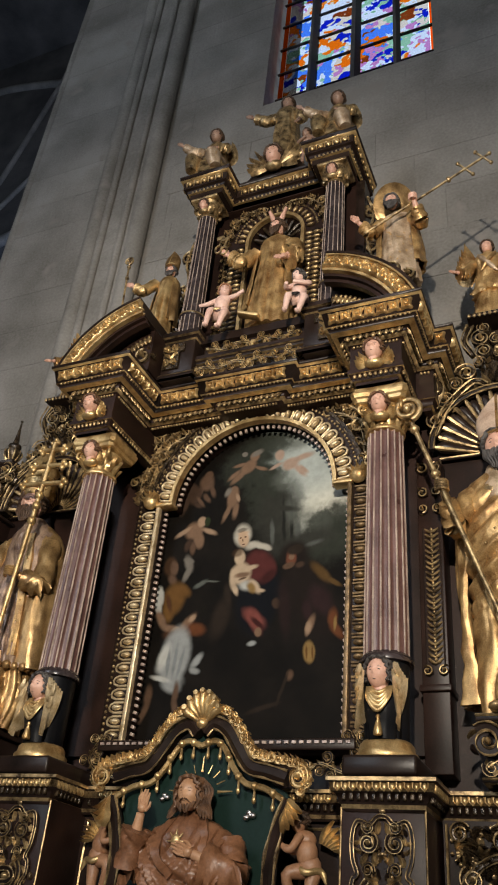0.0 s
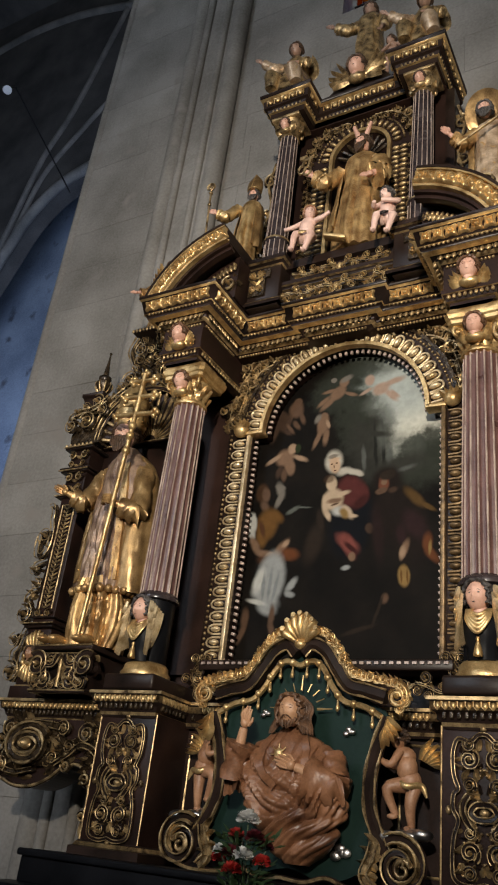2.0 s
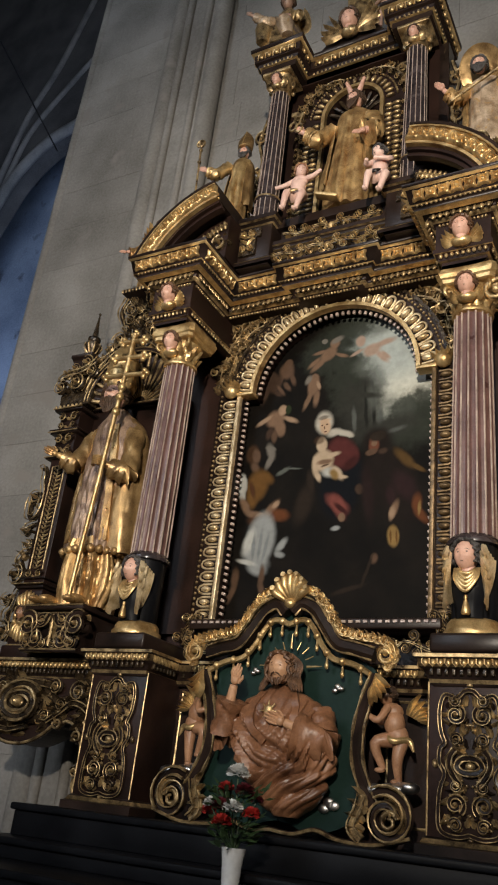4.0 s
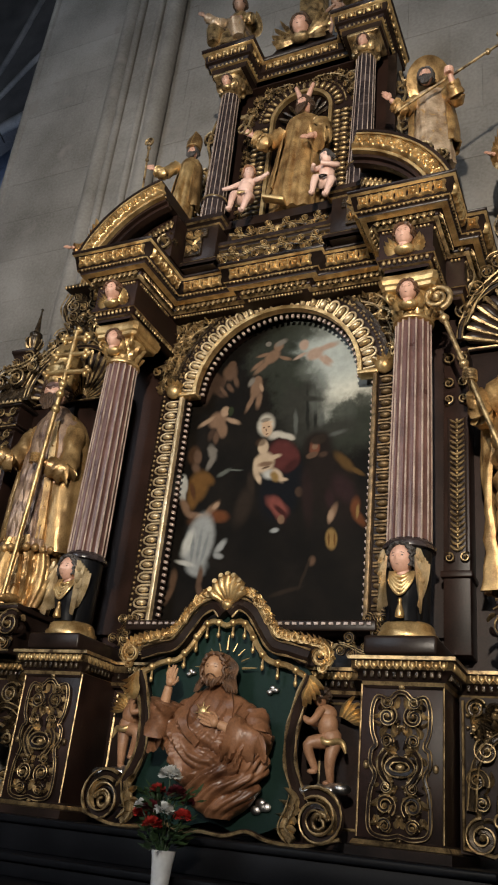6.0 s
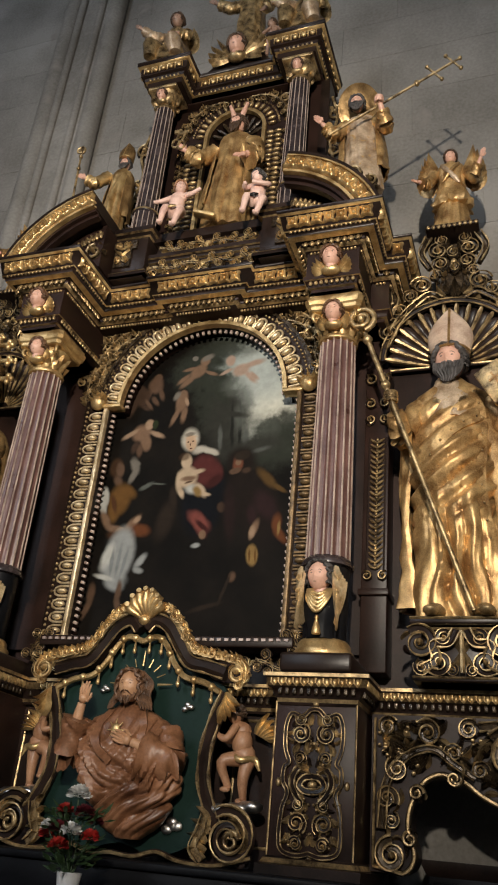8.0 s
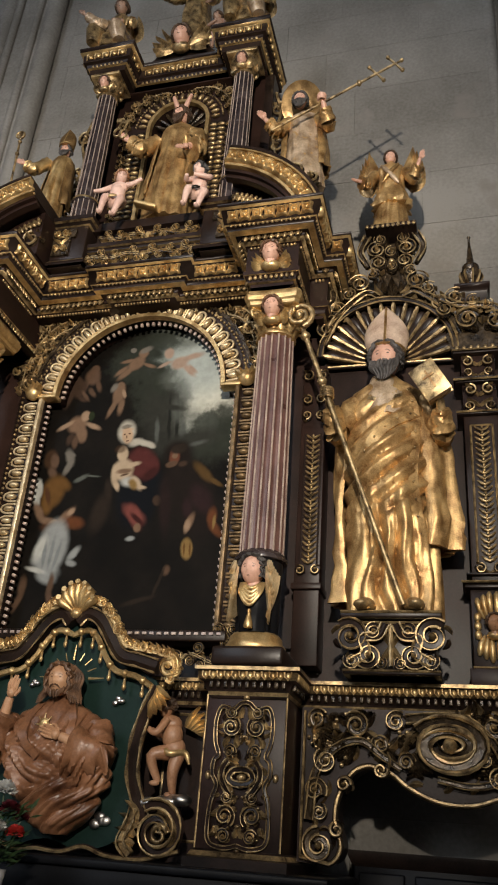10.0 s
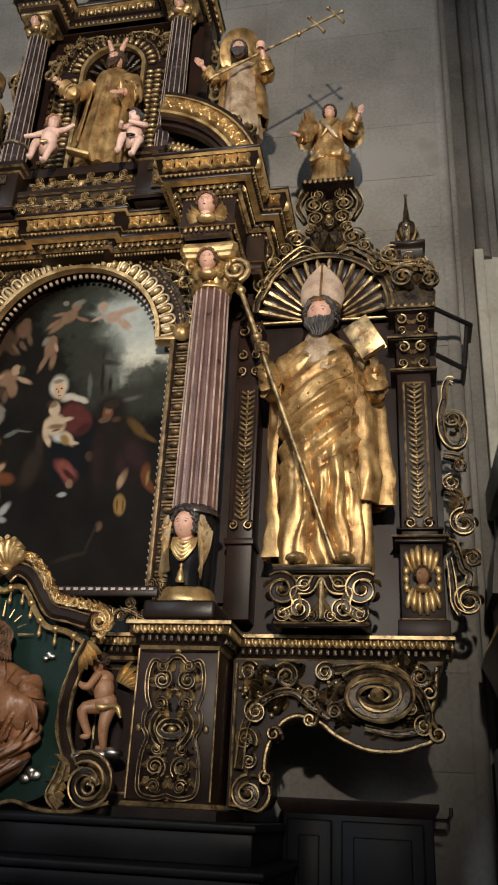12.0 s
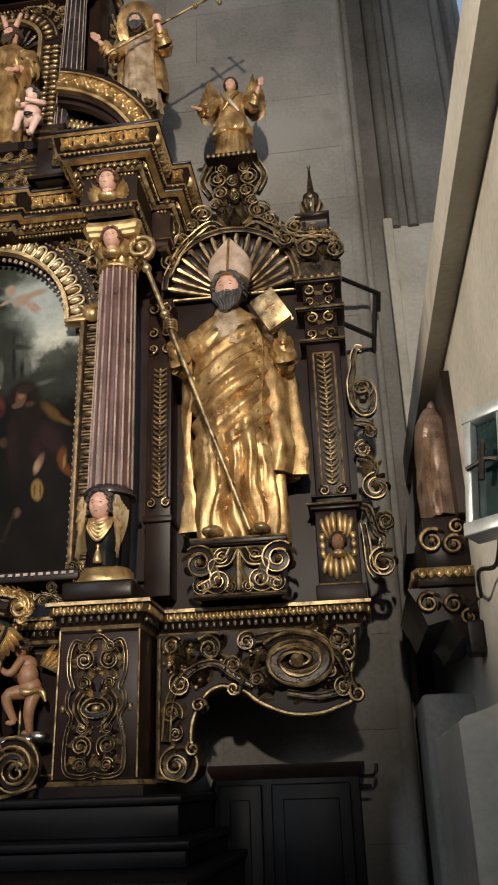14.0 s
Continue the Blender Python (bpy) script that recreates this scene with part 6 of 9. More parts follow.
# ---- statues: each one plain mesh ----
def drape(bm, levels, seed, seg=48, rows=30, mat=0, cx=0.0, cy=0.0, a0=0.0, a1=2 * math.pi, swirl=0.6, counts=(9, 14, 5)):
    """A draped body: levels of (z, dx, dy, rx, ry, fold depth), skinned with running folds."""
    rg = random.Random(seed)
    ph = [rg.uniform(0, 6.28) for _ in counts]

    arr = np.array(levels, float)
    t_in = np.linspace(0, 1, len(levels))
    loops = []
    whole = abs(a1 - a0 - 2 * math.pi) < 1e-6
    for t in np.linspace(0, 1, rows):
        z, dx, dy, rx, ry, amp = (np.interp(t, t_in, arr[:, k]) for k in range(6))
        loop = []
        for a in np.linspace(a0, a1, seg, endpoint=not whole):
            f = 0.0
            warp = noise.noise(Vector((1.6 * math.cos(a) + seed * 1.7, 1.6 * math.sin(a), t * 2.6)))
            for k, (c, p) in enumerate(zip(counts, ph)):
                f += (2 * abs(math.sin(0.5 * (c * a + p + swirl * (k - 1) * t * 3.0 + 3.2 * warp))) ** 0.8 - 1) * (0.75 + 1.1 * warp) / (1 + 0.5 * k)
            f += 1.3 * noise.noise(Vector((3.2 * math.cos(a) + seed, 3.2 * math.sin(a), t * 5)))
            f += 0.55 * (0.5 - abs(noise.noise(Vector((4.0 * math.cos(a) + 3 * t + seed, 4.0 * math.sin(a), t * 12 + 1.5 * math.cos(a)))) * 2.0))
            r = 1 + amp * 0.6 * f
            loop.append((cx + dx + rx * r * math.cos(a), cy + dy + ry * r * math.sin(a), z))
        loops.append(loop)
    if whole:
        rings(bm, loops, mat)
    else:
        inner = [[(cx + (x - cx) * 0.93, cy + (y - cy) * 0.93, z) for x, y, z in loop] for loop in loops]
        rings(bm, [lo + inn[::-1] for lo, inn in zip(loops, inner)], mat)


def head(bm, x, y, z, r, flesh=0, hair=1, beard=0.0, turn=0.0, long_hair=False):
    c, q = Vector((x, y, z)), Matrix.Rotation(turn, 3, "Z")
    at = lambda u, v, w: c + q @ Vector((u * r, v * r, w * r))  # noqa: E731
    carved_face(bm, c, r, flesh, hair, q, not long_hair)
    if long_hair:
        locks(bm, c, r, hair, q, -0.95, 0.14, 0.10)
        for m in (-1, 1):
            for k in range(5):
                u = 0.62 + 0.13 * k
                tube(bm, smooth_line([at(m * 0.45 * u, -0.25 + 0.16 * k, 0.92), at(m * (u + 0.12), -0.28 + 0.16 * k, 0.25), at(m * (u + 0.02), -0.22 + 0.14 * k, -0.45), at(m * (u + 0.25), -0.25 + 0.12 * k, -1.05), at(m * (u + 0.42), -0.30 + 0.12 * k, -1.45)], 4), [r * 0.16] * 13 + [r * 0.12, r * 0.10, r * 0.07, r * 0.03], 6, hair)
    if 0 < beard < 0.3:
        for k in range(7):
            a = math.pi * (0.08 + 0.84 * k / 6)
            u, f = math.cos(a), math.sin(a)
            tube(bm, [at(0.60 * u, -0.44 - 0.30 * f, -0.45 - 0.28 * f), at(0.50 * u, -0.48 - 0.30 * f, -0.75 - 0.22 * f), at(0.26 * u + (0.08 if u > 0 else -0.08), -0.52 - 0.18 * f, -0.90 - 0.32 * f)], [r * 0.09, r * 0.11, r * 0.04], 6, hair)
        for m in (-1, 1):
            tube(bm, [at(m * 0.03, -0.87, -0.42), at(m * 0.20, -0.82, -0.47), at(m * 0.36, -0.68, -0.62)], [r * 0.045, r * 0.055, r * 0.03], 6, hair)
    elif beard:
        whiskers(bm, c, r, hair, q, beard)


def ridge(p):
    """A fold's section: broad rounded crest, tight valley."""
    return 2 * abs(math.sin(0.5 * p)) ** 0.8 - 1


def body(levels, cx, cy, fold, bulges=(), seed=1):
    """A draped body as a function of heading and height; fold(x, z) gives the relief in metres, bulges push its front out."""
    arr = np.array(levels, float)

    def point(a, z):
        dx, dy, rx, ry, amp = (float(np.interp(z, arr[:, 0], arr[:, k])) for k in range(1, 6))
        x, y = cx + dx + rx * math.cos(a), cy + dy + ry * math.sin(a)
        n = noise.noise(Vector((x * 6 + seed, y * 6, z * 4)))
        d = amp * fold(x - cx + 0.05 * n + 0.35 * (y - cy), z + 0.06 * n) + 0.5 * amp * n
        x, y = x + d * math.cos(a), y + d * math.sin(a)
        if math.sin(a) < 0.2:
            y -= sum(h * math.exp(-(((x - bx) / sx) ** 2) - ((z - bz) / sz) ** 2) for bx, bz, sx, sz, h in bulges)
        return Vector((x, y, z))

    def front(x, z):
        dx, rx = (float(np.interp(z, arr[:, 0], arr[:, k])) for k in (1, 3))
        return point(-math.acos(max(-0.98, min(0.98, (x - cx - dx) / rx))), z)

    return point, front


def cloth(bm, levels, point, mat, seg=150, rows=100):
    rings(bm, [[point(a, z) for a in np.linspace(0, 2 * math.pi, seg, endpoint=False)] for z in np.linspace(levels[0][0], levels[-1][0], rows)], mat)


def ribbon(bm, front, path, w, mat, lift=0.008, bead=0.0, bead_mat=0):
    """A flat border lying on a draped front, along (x, z) points, with raised studs."""
    line = smooth_line(path, 6)
    loops = []
    for i, p in enumerate(line):
        d = (line[min(i + 1, len(line) - 1)] - line[max(i - 1, 0)]).normalized()
        n = Vector((-d.y, d.x))
        a, b = front(*(p + n * w)), front(*(p - n * w))
        y = 0.5 * (min(a.y, b.y, front(*p).y) + (a.y + b.y) / 2) - lift
        a, b = Vector((p.x + n.x * w, 0.6 * y + 0.4 * (a.y - lift), p.y + n.y * w)), Vector((p.x - n.x * w, 0.6 * y + 0.4 * (b.y - lift), p.y - n.y * w))
        o = Vector((0, 0.022, 0))
        loops.append([a + o, a, b, b + o])
        if bead and i % 3 == 1:
            ball(bm, (p.x, y - bead * 0.4, p.y), bead, 6, 5, bead_mat)
    rings(bm, loops, mat)


def arm(bm, a, b, c, r, sleeve, skin, flare=1.4, grip=False):
    """Shoulder, elbow, hand: a folded sleeve open before the wrist, a bare forearm and a hand with fingers."""
    a, b, c = Vector(a), Vector(b), Vector(c)
    w = b.lerp(c, 0.72)
    fine = smooth_line([a, a.lerp(b, 0.5), b, b.lerp(w, 0.5), w], 5)
    n = len(fine)
    loops = []
    for i, p in enumerate(fine):
        d = (fine[min(i + 1, n - 1)] - fine[max(i - 1, 0)]).normalized()
        up = d.orthogonal().normalized()
        side = d.cross(up)
        t = i / (n - 1)
        rad = r * np.interp(t, [0, 0.3, 0.5, 0.75, 1.0], [1.2, 1.1, 1.12, 1.0, 0.72 * flare])
        loop = []
        for q in np.linspace(0, 2 * math.pi, 22, endpoint=False):
            o = (up * math.cos(q) + side * math.sin(q)) * rad * (1 + 0.13 * ridge(5 * q + 2.1 * i) + 0.10 * ridge(9 * t * 3 + 2 * q))
            if o.z < 0:
                o.z *= 1 + 0.75 * t * (flare - 0.6)
            loop.append(p + o)
        loops.append(loop)
    rings(bm, loops, sleeve)
    d = (c - b).normalized()
    tube(bm, [b.lerp(c, 0.45), w, c], [r * 0.52, r * 0.50, r * 0.40], 9, skin)
    side = d.cross(Vector((0, 1, 0)))
    side = side.normalized() if side.length > 0.2 else Vector((1, 0, 0))
    ball(bm, c + d * r * 0.45, (r * 0.46, r * 0.40, r * 0.46), 9, 7, skin)
    if grip:
        for k in range(4):
            z = (k - 1.5) * r * 0.30
            tube(bm, [c + d * r * 0.5 + Vector((r * 0.60 * math.cos(u), r * 0.60 * math.sin(u), z)) for u in np.linspace(-3.4, 0.4, 9)], r * 0.17, 6, skin)
        return
    for k in range(4):
        o = side * (k - 1.5) * r * 0.26
        ln = (1.35, 1.6, 1.55, 1.25)[k]
        tube(bm, [c + d * r * 0.6 + o * 0.9, c + d * r * (0.6 + ln * 0.5) + o * 1.1 + Vector((0, -0.12 * r, 0)), c + d * r * (0.5 + ln) + o + Vector((0, 0.05 * r, 0))], [r * 0.16, r * 0.15, r * 0.09], 6, skin)
    tube(bm, [c + d * r * 0.3 - side * r * 0.4, c + d * r * 0.8 - side * r * 0.72, c + d * r * 1.15 - side * r * 0.70], [r * 0.17, r * 0.15, r * 0.09], 6, skin)


def feather_wing(bm, root, lean, long, mat, m):
    """Overlapping long feathers from a shoulder; m: side."""
    x, y, z = root
    for k in range(7):
        a = lean + m * 0.09 * k
        leaf(bm, x + m * 0.03 * long * k, z - 0.03 * k * long, math.pi / 2 - a, long * (1.0 - 0.09 * k), long * 0.25, y + 0.004 * k, mat, long * 0.08, 0.22 * m)


def mitre(bm, x, y, z, w, h, mat, trim=None):
    rows = []
    for t in np.linspace(0, 1, 9):
        rx = w * (0.86 + 0.36 * math.sin(math.pi * min(t * 1.15, 1) * 0.8)) * (1 - t**2.6) + 0.004
        ry = w * 0.85 * (1 - t) ** 0.8 + 0.006
        rows.append([(x + rx * math.cos(a), y + ry * math.sin(a), z + h * t) for a in np.linspace(0, 2 * math.pi, 20, endpoint=False)])
    rings(bm, rows, mat)
    if trim is not None:
        tube(bm, [(x, y - w * 0.86 * (1 - t) ** 0.8 - 0.006, z + h * t) for t in np.linspace(0, 0.97, 8)], w * 0.07, 5, trim)
        tube(bm, [(x + w * 0.9 * math.cos(a), y + w * 0.9 * math.sin(a), z + 0.01) for a in np.linspace(0, 2 * math.pi, 20)], w * 0.09, 5, trim)


def swag(bm, pts, r, mat, flat=0.7):
    tube(bm, smooth_line(pts, 6), list(np.interp(np.linspace(0, 1, 6 * (len(pts) - 1) + 1), [0, 0.2, 0.8, 1], [r * 0.5, r, r, r * 0.4])), 7, mat, flat)


def crook(bm, foot, top, r, ring_r, mat, way=1):
    f, t = Vector(foot), Vector(top)
    tube(bm, [f, f.lerp(t, 0.5), t], r, 8, mat)
    for k in (0.78, 0.97):
        ball(bm, f.lerp(t, k), r * 2.1, 8, 6, mat)
    c = t + Vector((-way * ring_r * 0.3, 0, ring_r * 1.2))
    pts = spiral(c.x, c.z, ring_r, 1.6, -math.pi / 2 + way * 0.3, way, 0.3)
    tube(bm, [(px, t.y, pz) for px, pz in pts], [r * 1.3 - i * r * 0.5 / len(pts) for i in range(len(pts))], 7, mat)
    ball(bm, (c.x, t.y, c.z), ring_r * 0.32, 8, 6, mat)


# bishop with crosier and book
bm = bmesh.new()
x, y = 1.41, -0.22
levels = [(2.546, 0, 0, 0.20, 0.125, 0.0165), (2.62, 0, 0, 0.195, 0.125, 0.0198), (2.85, 0, 0, 0.185, 0.125, 0.0220), (3.05, -0.01, 0, 0.185, 0.13, 0.0198), (3.25, -0.02, -0.01, 0.19, 0.135, 0.0198), (3.45, -0.02, 0, 0.19, 0.125, 0.0132), (3.58, -0.02, 0, 0.20, 0.115, 0.0077), (3.66, -0.02, 0, 0.175, 0.10, 0.0028), (3.72, -0.02, 0, 0.09, 0.075, 0.0011), (3.76, -0.025, 0, 0.055, 0.055, 0)]


def bishop_folds(u, z):
    w = min(1, max(0, (z - 2.94) / 0.22))
    low = ridge(2 * math.pi * u / 0.075 + 0.8 * math.sin(9 * z)) + 0.25 * ridge(2 * math.pi * u / 0.031 + 2.0 * z)
    high = ridge(2 * math.pi * (z - 0.66 * u + 0.5 * u * u) / 0.098) + 0.28 * ridge(2 * math.pi * (z - 0.85 * u) / 0.041)
    return low * (1 - w) + high * w


point, front = body(levels, x, y, bishop_folds, ((1.475, 2.99, 0.06, 0.17, 0.055), (1.38, 3.36, 0.12, 0.14, 0.03), (1.32, 2.80, 0.04, 0.2, 0.02)), 4)
cloth(bm, levels, point, 2)
ribbon(bm, front, [(1.245, 3.20), (1.33, 3.33), (1.43, 3.44), (1.545, 3.52)], 0.026, 2, 0.004, 0.006, 4)
ribbon(bm, front, [(1.485, 3.66), (1.525, 3.52), (1.525, 3.34), (1.515, 3.16), (1.53, 3.00), (1.545, 2.85)], 0.020, 2, 0.004, 0.006, 4)
ribbon(bm, front, [(1.31, 3.60), (1.38, 3.57), (1.47, 3.605)], 0.010, 4, 0.004)
# cope: wide open mantle behind and at both sides
drape(bm, [(2.62, -0.01, 0.02, 0.25, 0.12, 0.20), (2.80, 0.0, 0.02, 0.25, 0.13, 0.18), (3.00, 0.0, 0.02, 0.25, 0.14, 0.14), (3.30, 0.0, 0.02, 0.25, 0.14, 0.10), (3.52, -0.01, 0.02, 0.24, 0.13, 0.05), (3.64, -0.02, 0.02, 0.20, 0.115, 0.03), (3.72, -0.02, 0.02, 0.11, 0.08, 0.02)], 5, 60, 40, 2, x, y, math.pi - 0.9, math.pi + 0.55)
drape(bm, [(2.86, 0.03, 0.02, 0.225, 0.13, 0.16), (3.00, 0.03, 0.02, 0.240, 0.14, 0.14), (3.30, 0.01, 0.02, 0.245, 0.14, 0.10), (3.52, -0.01, 0.02, 0.24, 0.13, 0.05), (3.64, -0.02, 0.02, 0.20, 0.115, 0.03), (3.72, -0.02, 0.02, 0.11, 0.08, 0.02)], 6, 90, 40, 2, x, y, -0.95, math.pi - 0.85, counts=(12, 19, 7))
# collar, breast cloth
drape(bm, [(3.50, 0, -0.01, 0.115, 0.125, 0.05), (3.62, 0, -0.01, 0.12, 0.115, 0.04), (3.70, -0.01, -0.01, 0.085, 0.085, 0.03), (3.745, -0.02, -0.01, 0.062, 0.065, 0)], 11, 30, 10, 3, x - 0.02, y)
head(bm, 1.385, -0.268, 3.836, 0.090, 0, 1, 1.0, -0.12)
mitre(bm, 1.388, -0.240, 3.895, 0.100, 0.285, 6, 2)
arm(bm, (1.235, -0.24, 3.60), (1.165, -0.32, 3.42), (1.135, -0.435, 3.545), 0.046, 2, 4, 1.15, True)
arm(bm, (1.57, -0.24, 3.60), (1.65, -0.30, 3.40), (1.645, -0.40, 3.525), 0.046, 2, 4, 1.15)
for m in (-1, 1):
    ball(bm, (1.41 + m * 0.10, -0.37, 2.572), (0.045, 0.075, 0.030), 12, 8, 4)
    ball(bm, (1.41 + m * 0.11, -0.425, 2.563), (0.034, 0.045, 0.020), 10, 7, 4)
q = Matrix.Translation((1.610, -0.44, 3.600)) @ Matrix.Scale(0.97, 4) @ Euler((radians(10), radians(-28), radians(-14))).to_matrix().to_4x4()
bk = bmesh.new()
box(bk, -0.062, 0.062, -0.028, -0.020, -0.092, 0.092, 0.002, 4)
box(bk, -0.062, 0.062, 0.020, 0.028, -0.092, 0.092, 0.002, 4)
box(bk, -0.060, 0.055, -0.020, 0.020, -0.086, 0.086, 0.003, 3)
box(bk, -0.068, -0.058, -0.026, 0.026, -0.092, 0.092, 0.004, 4)
box(bk, -0.005, 0.005, -0.033, -0.028, -0.05, 0.05, 0.0, 2)
box(bk, -0.03, 0.03, -0.033, -0.028, 0.012, 0.022, 0.0, 2)
bk.transform(q)
me = bpy.data.meshes.new("scratch")
bk.to_mesh(me)
bk.free()
bm.from_mesh(me)
bpy.data.meshes.remove(me)
crook(bm, (1.47, -0.42, 2.56), (1.005, -0.47, 3.925), 0.012, 0.072, 4, 1)
single("bishop_statue", bm, (FLESH, HAIR, GOLD_CLOTH, ROBE_SILVER, GOLD_OLD, ROBE_WORN, MITRE_CLOTH), "gilded bishop statue with mitre, crosier and book on its base", "statue")

# pope with tiara and triple cross
bm = bmesh.new()
x, y = -1.34, -0.22
alb = [(2.546, -0.02, 0, 0.185, 0.12, 0.0180), (2.64, -0.02, 0, 0.175, 0.115, 0.0192), (2.86, -0.01, 0, 0.165, 0.11, 0.0180), (2.93, -0.01, 0, 0.15, 0.10, 0.0048)]
point, front = body(alb, x, y, lambda u, z: ridge(2 * math.pi * u / 0.078 + 0.6 * math.sin(7 * z)) + 0.4 * ridge(2 * math.pi * u / 0.03), ((-1.44, 2.75, 0.05, 0.15, 0.03),), 7)
cloth(bm, alb, point, 2, 130, 40)
levels = [(2.86, -0.01, 0, 0.20, 0.135, 0.0104), (2.94, -0.01, 0, 0.195, 0.13, 0.0104), (3.15, 0, 0, 0.185, 0.125, 0.0117), (3.40, 0, 0, 0.175, 0.12, 0.0104), (3.58, 0, 0, 0.18, 0.11, 0.0046), (3.68, -0.01, 0, 0.15, 0.10, 0.0026), (3.76, -0.02, 0, 0.08, 0.07, 0.0013), (3.80, -0.03, 0, 0.055, 0.055, 0)]
point, front = body(levels, x, y, lambda u, z: ridge(2 * math.pi * (u + 0.10 * (z - 3.4)) / 0.055 + math.sin(6 * z)) + 0.4 * ridge(2 * math.pi * u / 0.023), ((-1.36, 3.3, 0.1, 0.2, 0.02),), 9)
cloth(bm, levels, point, 3, 140, 80)
for k in range(26):
    a = 2 * math.pi * k / 26
    ball(bm, point(a, 2.868), (0.026, 0.022, 0.024), 8, 6, 2)
ribbon(bm, front, [(-1.46, 2.92), (-1.37, 2.905), (-1.27, 2.92)], 0.022, 2, 0.010, 0.005, 4)
ribbon(bm, front, [(-1.475, 3.66), (-1.49, 3.40), (-1.495, 3.15), (-1.50, 2.92)], 0.020, 2, 0.010, 0.005, 4)
ribbon(bm, front, [(-1.29, 3.66), (-1.25, 3.40), (-1.235, 3.15), (-1.225, 2.92)], 0.020, 2, 0.010, 0.005, 4)
drape(bm, [(2.86, 0.0, 0.02, 0.25, 0.13, 0.09), (3.05, 0.0, 0.02, 0.25, 0.14, 0.07), (3.35, 0.0, 0.02, 0.235, 0.14, 0.04), (3.56, 0.0, 0.02, 0.215, 0.13, 0.03), (3.68, -0.01, 0.02, 0.165, 0.11, 0.02), (3.75, -0.02, 0.02, 0.10, 0.08, 0.01)], 9, 40, 24, 5, x, y, -1.05, math.pi + 0.65, 0.1)
head(bm, -1.40, -0.26, 3.895, 0.088, 0, 1, 1.0, 0.05)
lathe(bm, [(0.088, 3.945), (0.098, 3.96), (0.096, 3.985), (0.10, 4.0), (0.098, 4.06), (0.106, 4.065), (0.098, 4.085), (0.094, 4.14), (0.10, 4.145), (0.088, 4.165), (0.075, 4.21), (0.05, 4.25), (0.02, 4.27), (0.024, 4.29), (0.0, 4.31)], -1.40, -0.235, 18, 4)
for k in range(12):
    a = 2 * math.pi * k / 12
    for z in (3.99, 4.075, 4.155):
        ball(bm, (-1.40 + 0.098 * math.cos(a), -0.235 + 0.098 * math.sin(a), z), 0.012, 5, 4, 4)
arm(bm, (-1.50, -0.24, 3.62), (-1.54, -0.33, 3.42), (-1.635, -0.40, 3.46), 0.046, 5, 2, 1.25)
arm(bm, (-1.20, -0.24, 3.60), (-1.135, -0.32, 3.32), (-1.265, -0.42, 3.36), 0.048, 5, 2, 1.25, True)
for m in (-1, 1):
    ball(bm, (-1.39 + m * 0.10, -0.37, 2.572), (0.045, 0.075, 0.030), 12, 8, 2)
    ball(bm, (-1.41 + m * 0.12, -0.43, 2.563), (0.036, 0.048, 0.020), 10, 7, 2)
f, t = Vector((-1.29, -0.44, 2.56)), Vector((-1.165, -0.46, 4.185))
tube(bm, [f, f.lerp(t, 0.8), t], [0.0125, 0.014, 0.018], 8, 4)
u = (t - f).normalized()
for d, half in ((0.02, 0.075), (0.13, 0.105), (0.25, 0.14)):
    if half:
        c = t - u * (d + 0.03)
        side = Vector((u.z, 0, -u.x))
        tube(bm, [c - side * half, c + side * half], 0.016, 7, 4)
        for m in (-1, 1):
            e = c + side * half * m
            for o in (side * m * 0.022, u * 0.020, -u * 0.020):
                ball(bm, e + o, 0.018, 7, 5, 4)
for o in (u * 0.02, Vector((0.02, 0, 0)), Vector((-0.02, 0, 0))):
    ball(bm, t + o, 0.015, 7, 5, 4)
for k in (0.68, 0.74, 0.78):
    ball(bm, f.lerp(t, k), (0.026, 0.026, 0.03), 8, 6, 4)
single("pope_statue", bm, (FLESH, HAIR_BROWN, GOLD_CLOTH, ROBE_WORN, GOLD, COPE), "gilded pope statue with tiara and triple cross on its base", "statue")


def robed(bm, x, y, z, h, seed, mat, wide=1.0, lean=0.0, seg=60, over=None):
    """A standing robed body of height h to the neck; returns the head's place and radius."""
    lv = [(0.0, 0.17, 0.13, 0.12), (0.12, 0.165, 0.125, 0.14), (0.35, 0.14, 0.115, 0.14), (0.52, 0.135, 0.11, 0.12), (0.62, 0.125, 0.105, 0.09), (0.74, 0.15, 0.11, 0.06), (0.81, 0.135, 0.09, 0.04), (0.855, 0.06, 0.055, 0.0), (0.88, 0.045, 0.045, 0.0)]
    drape(bm, [(z + h * t, lean * h * t, 0, rx * h * wide, ry * h, am) for t, rx, ry, am in lv], seed, seg, 40, mat, x, y, swirl=1.4, counts=(8, 13, 5))
    if over is not None:
        drape(bm, [(z + h * t, lean * h * t, 0.02 * h, rx * h * wide, ry * h, am) for t, rx, ry, am in ((0.22, 0.21, 0.13, 0.14), (0.45, 0.20, 0.135, 0.10), (0.68, 0.18, 0.125, 0.06), (0.80, 0.145, 0.10, 0.03), (0.85, 0.08, 0.06, 0))], seed + 1, 32, 16, over, x, y, -0.8, math.pi + 0.8)
    return x + lean * h * 0.93, y - 0.01, z + h * 0.945, 0.068 * h


SM = (FLESH, HAIR_BROWN, GOLD_CLOTH, ROBE_SILVER, GOLD_OLD)
SM_TOP = (surface("dull_flesh_paint", (0.20, 0.12, 0.085), (0.42, 0.27, 0.20), 0.45, 0.0, 9, 110, 0.1), HAIR_BROWN, GOLD_OLD, ROBE_SILVER, GOLD_OLD)
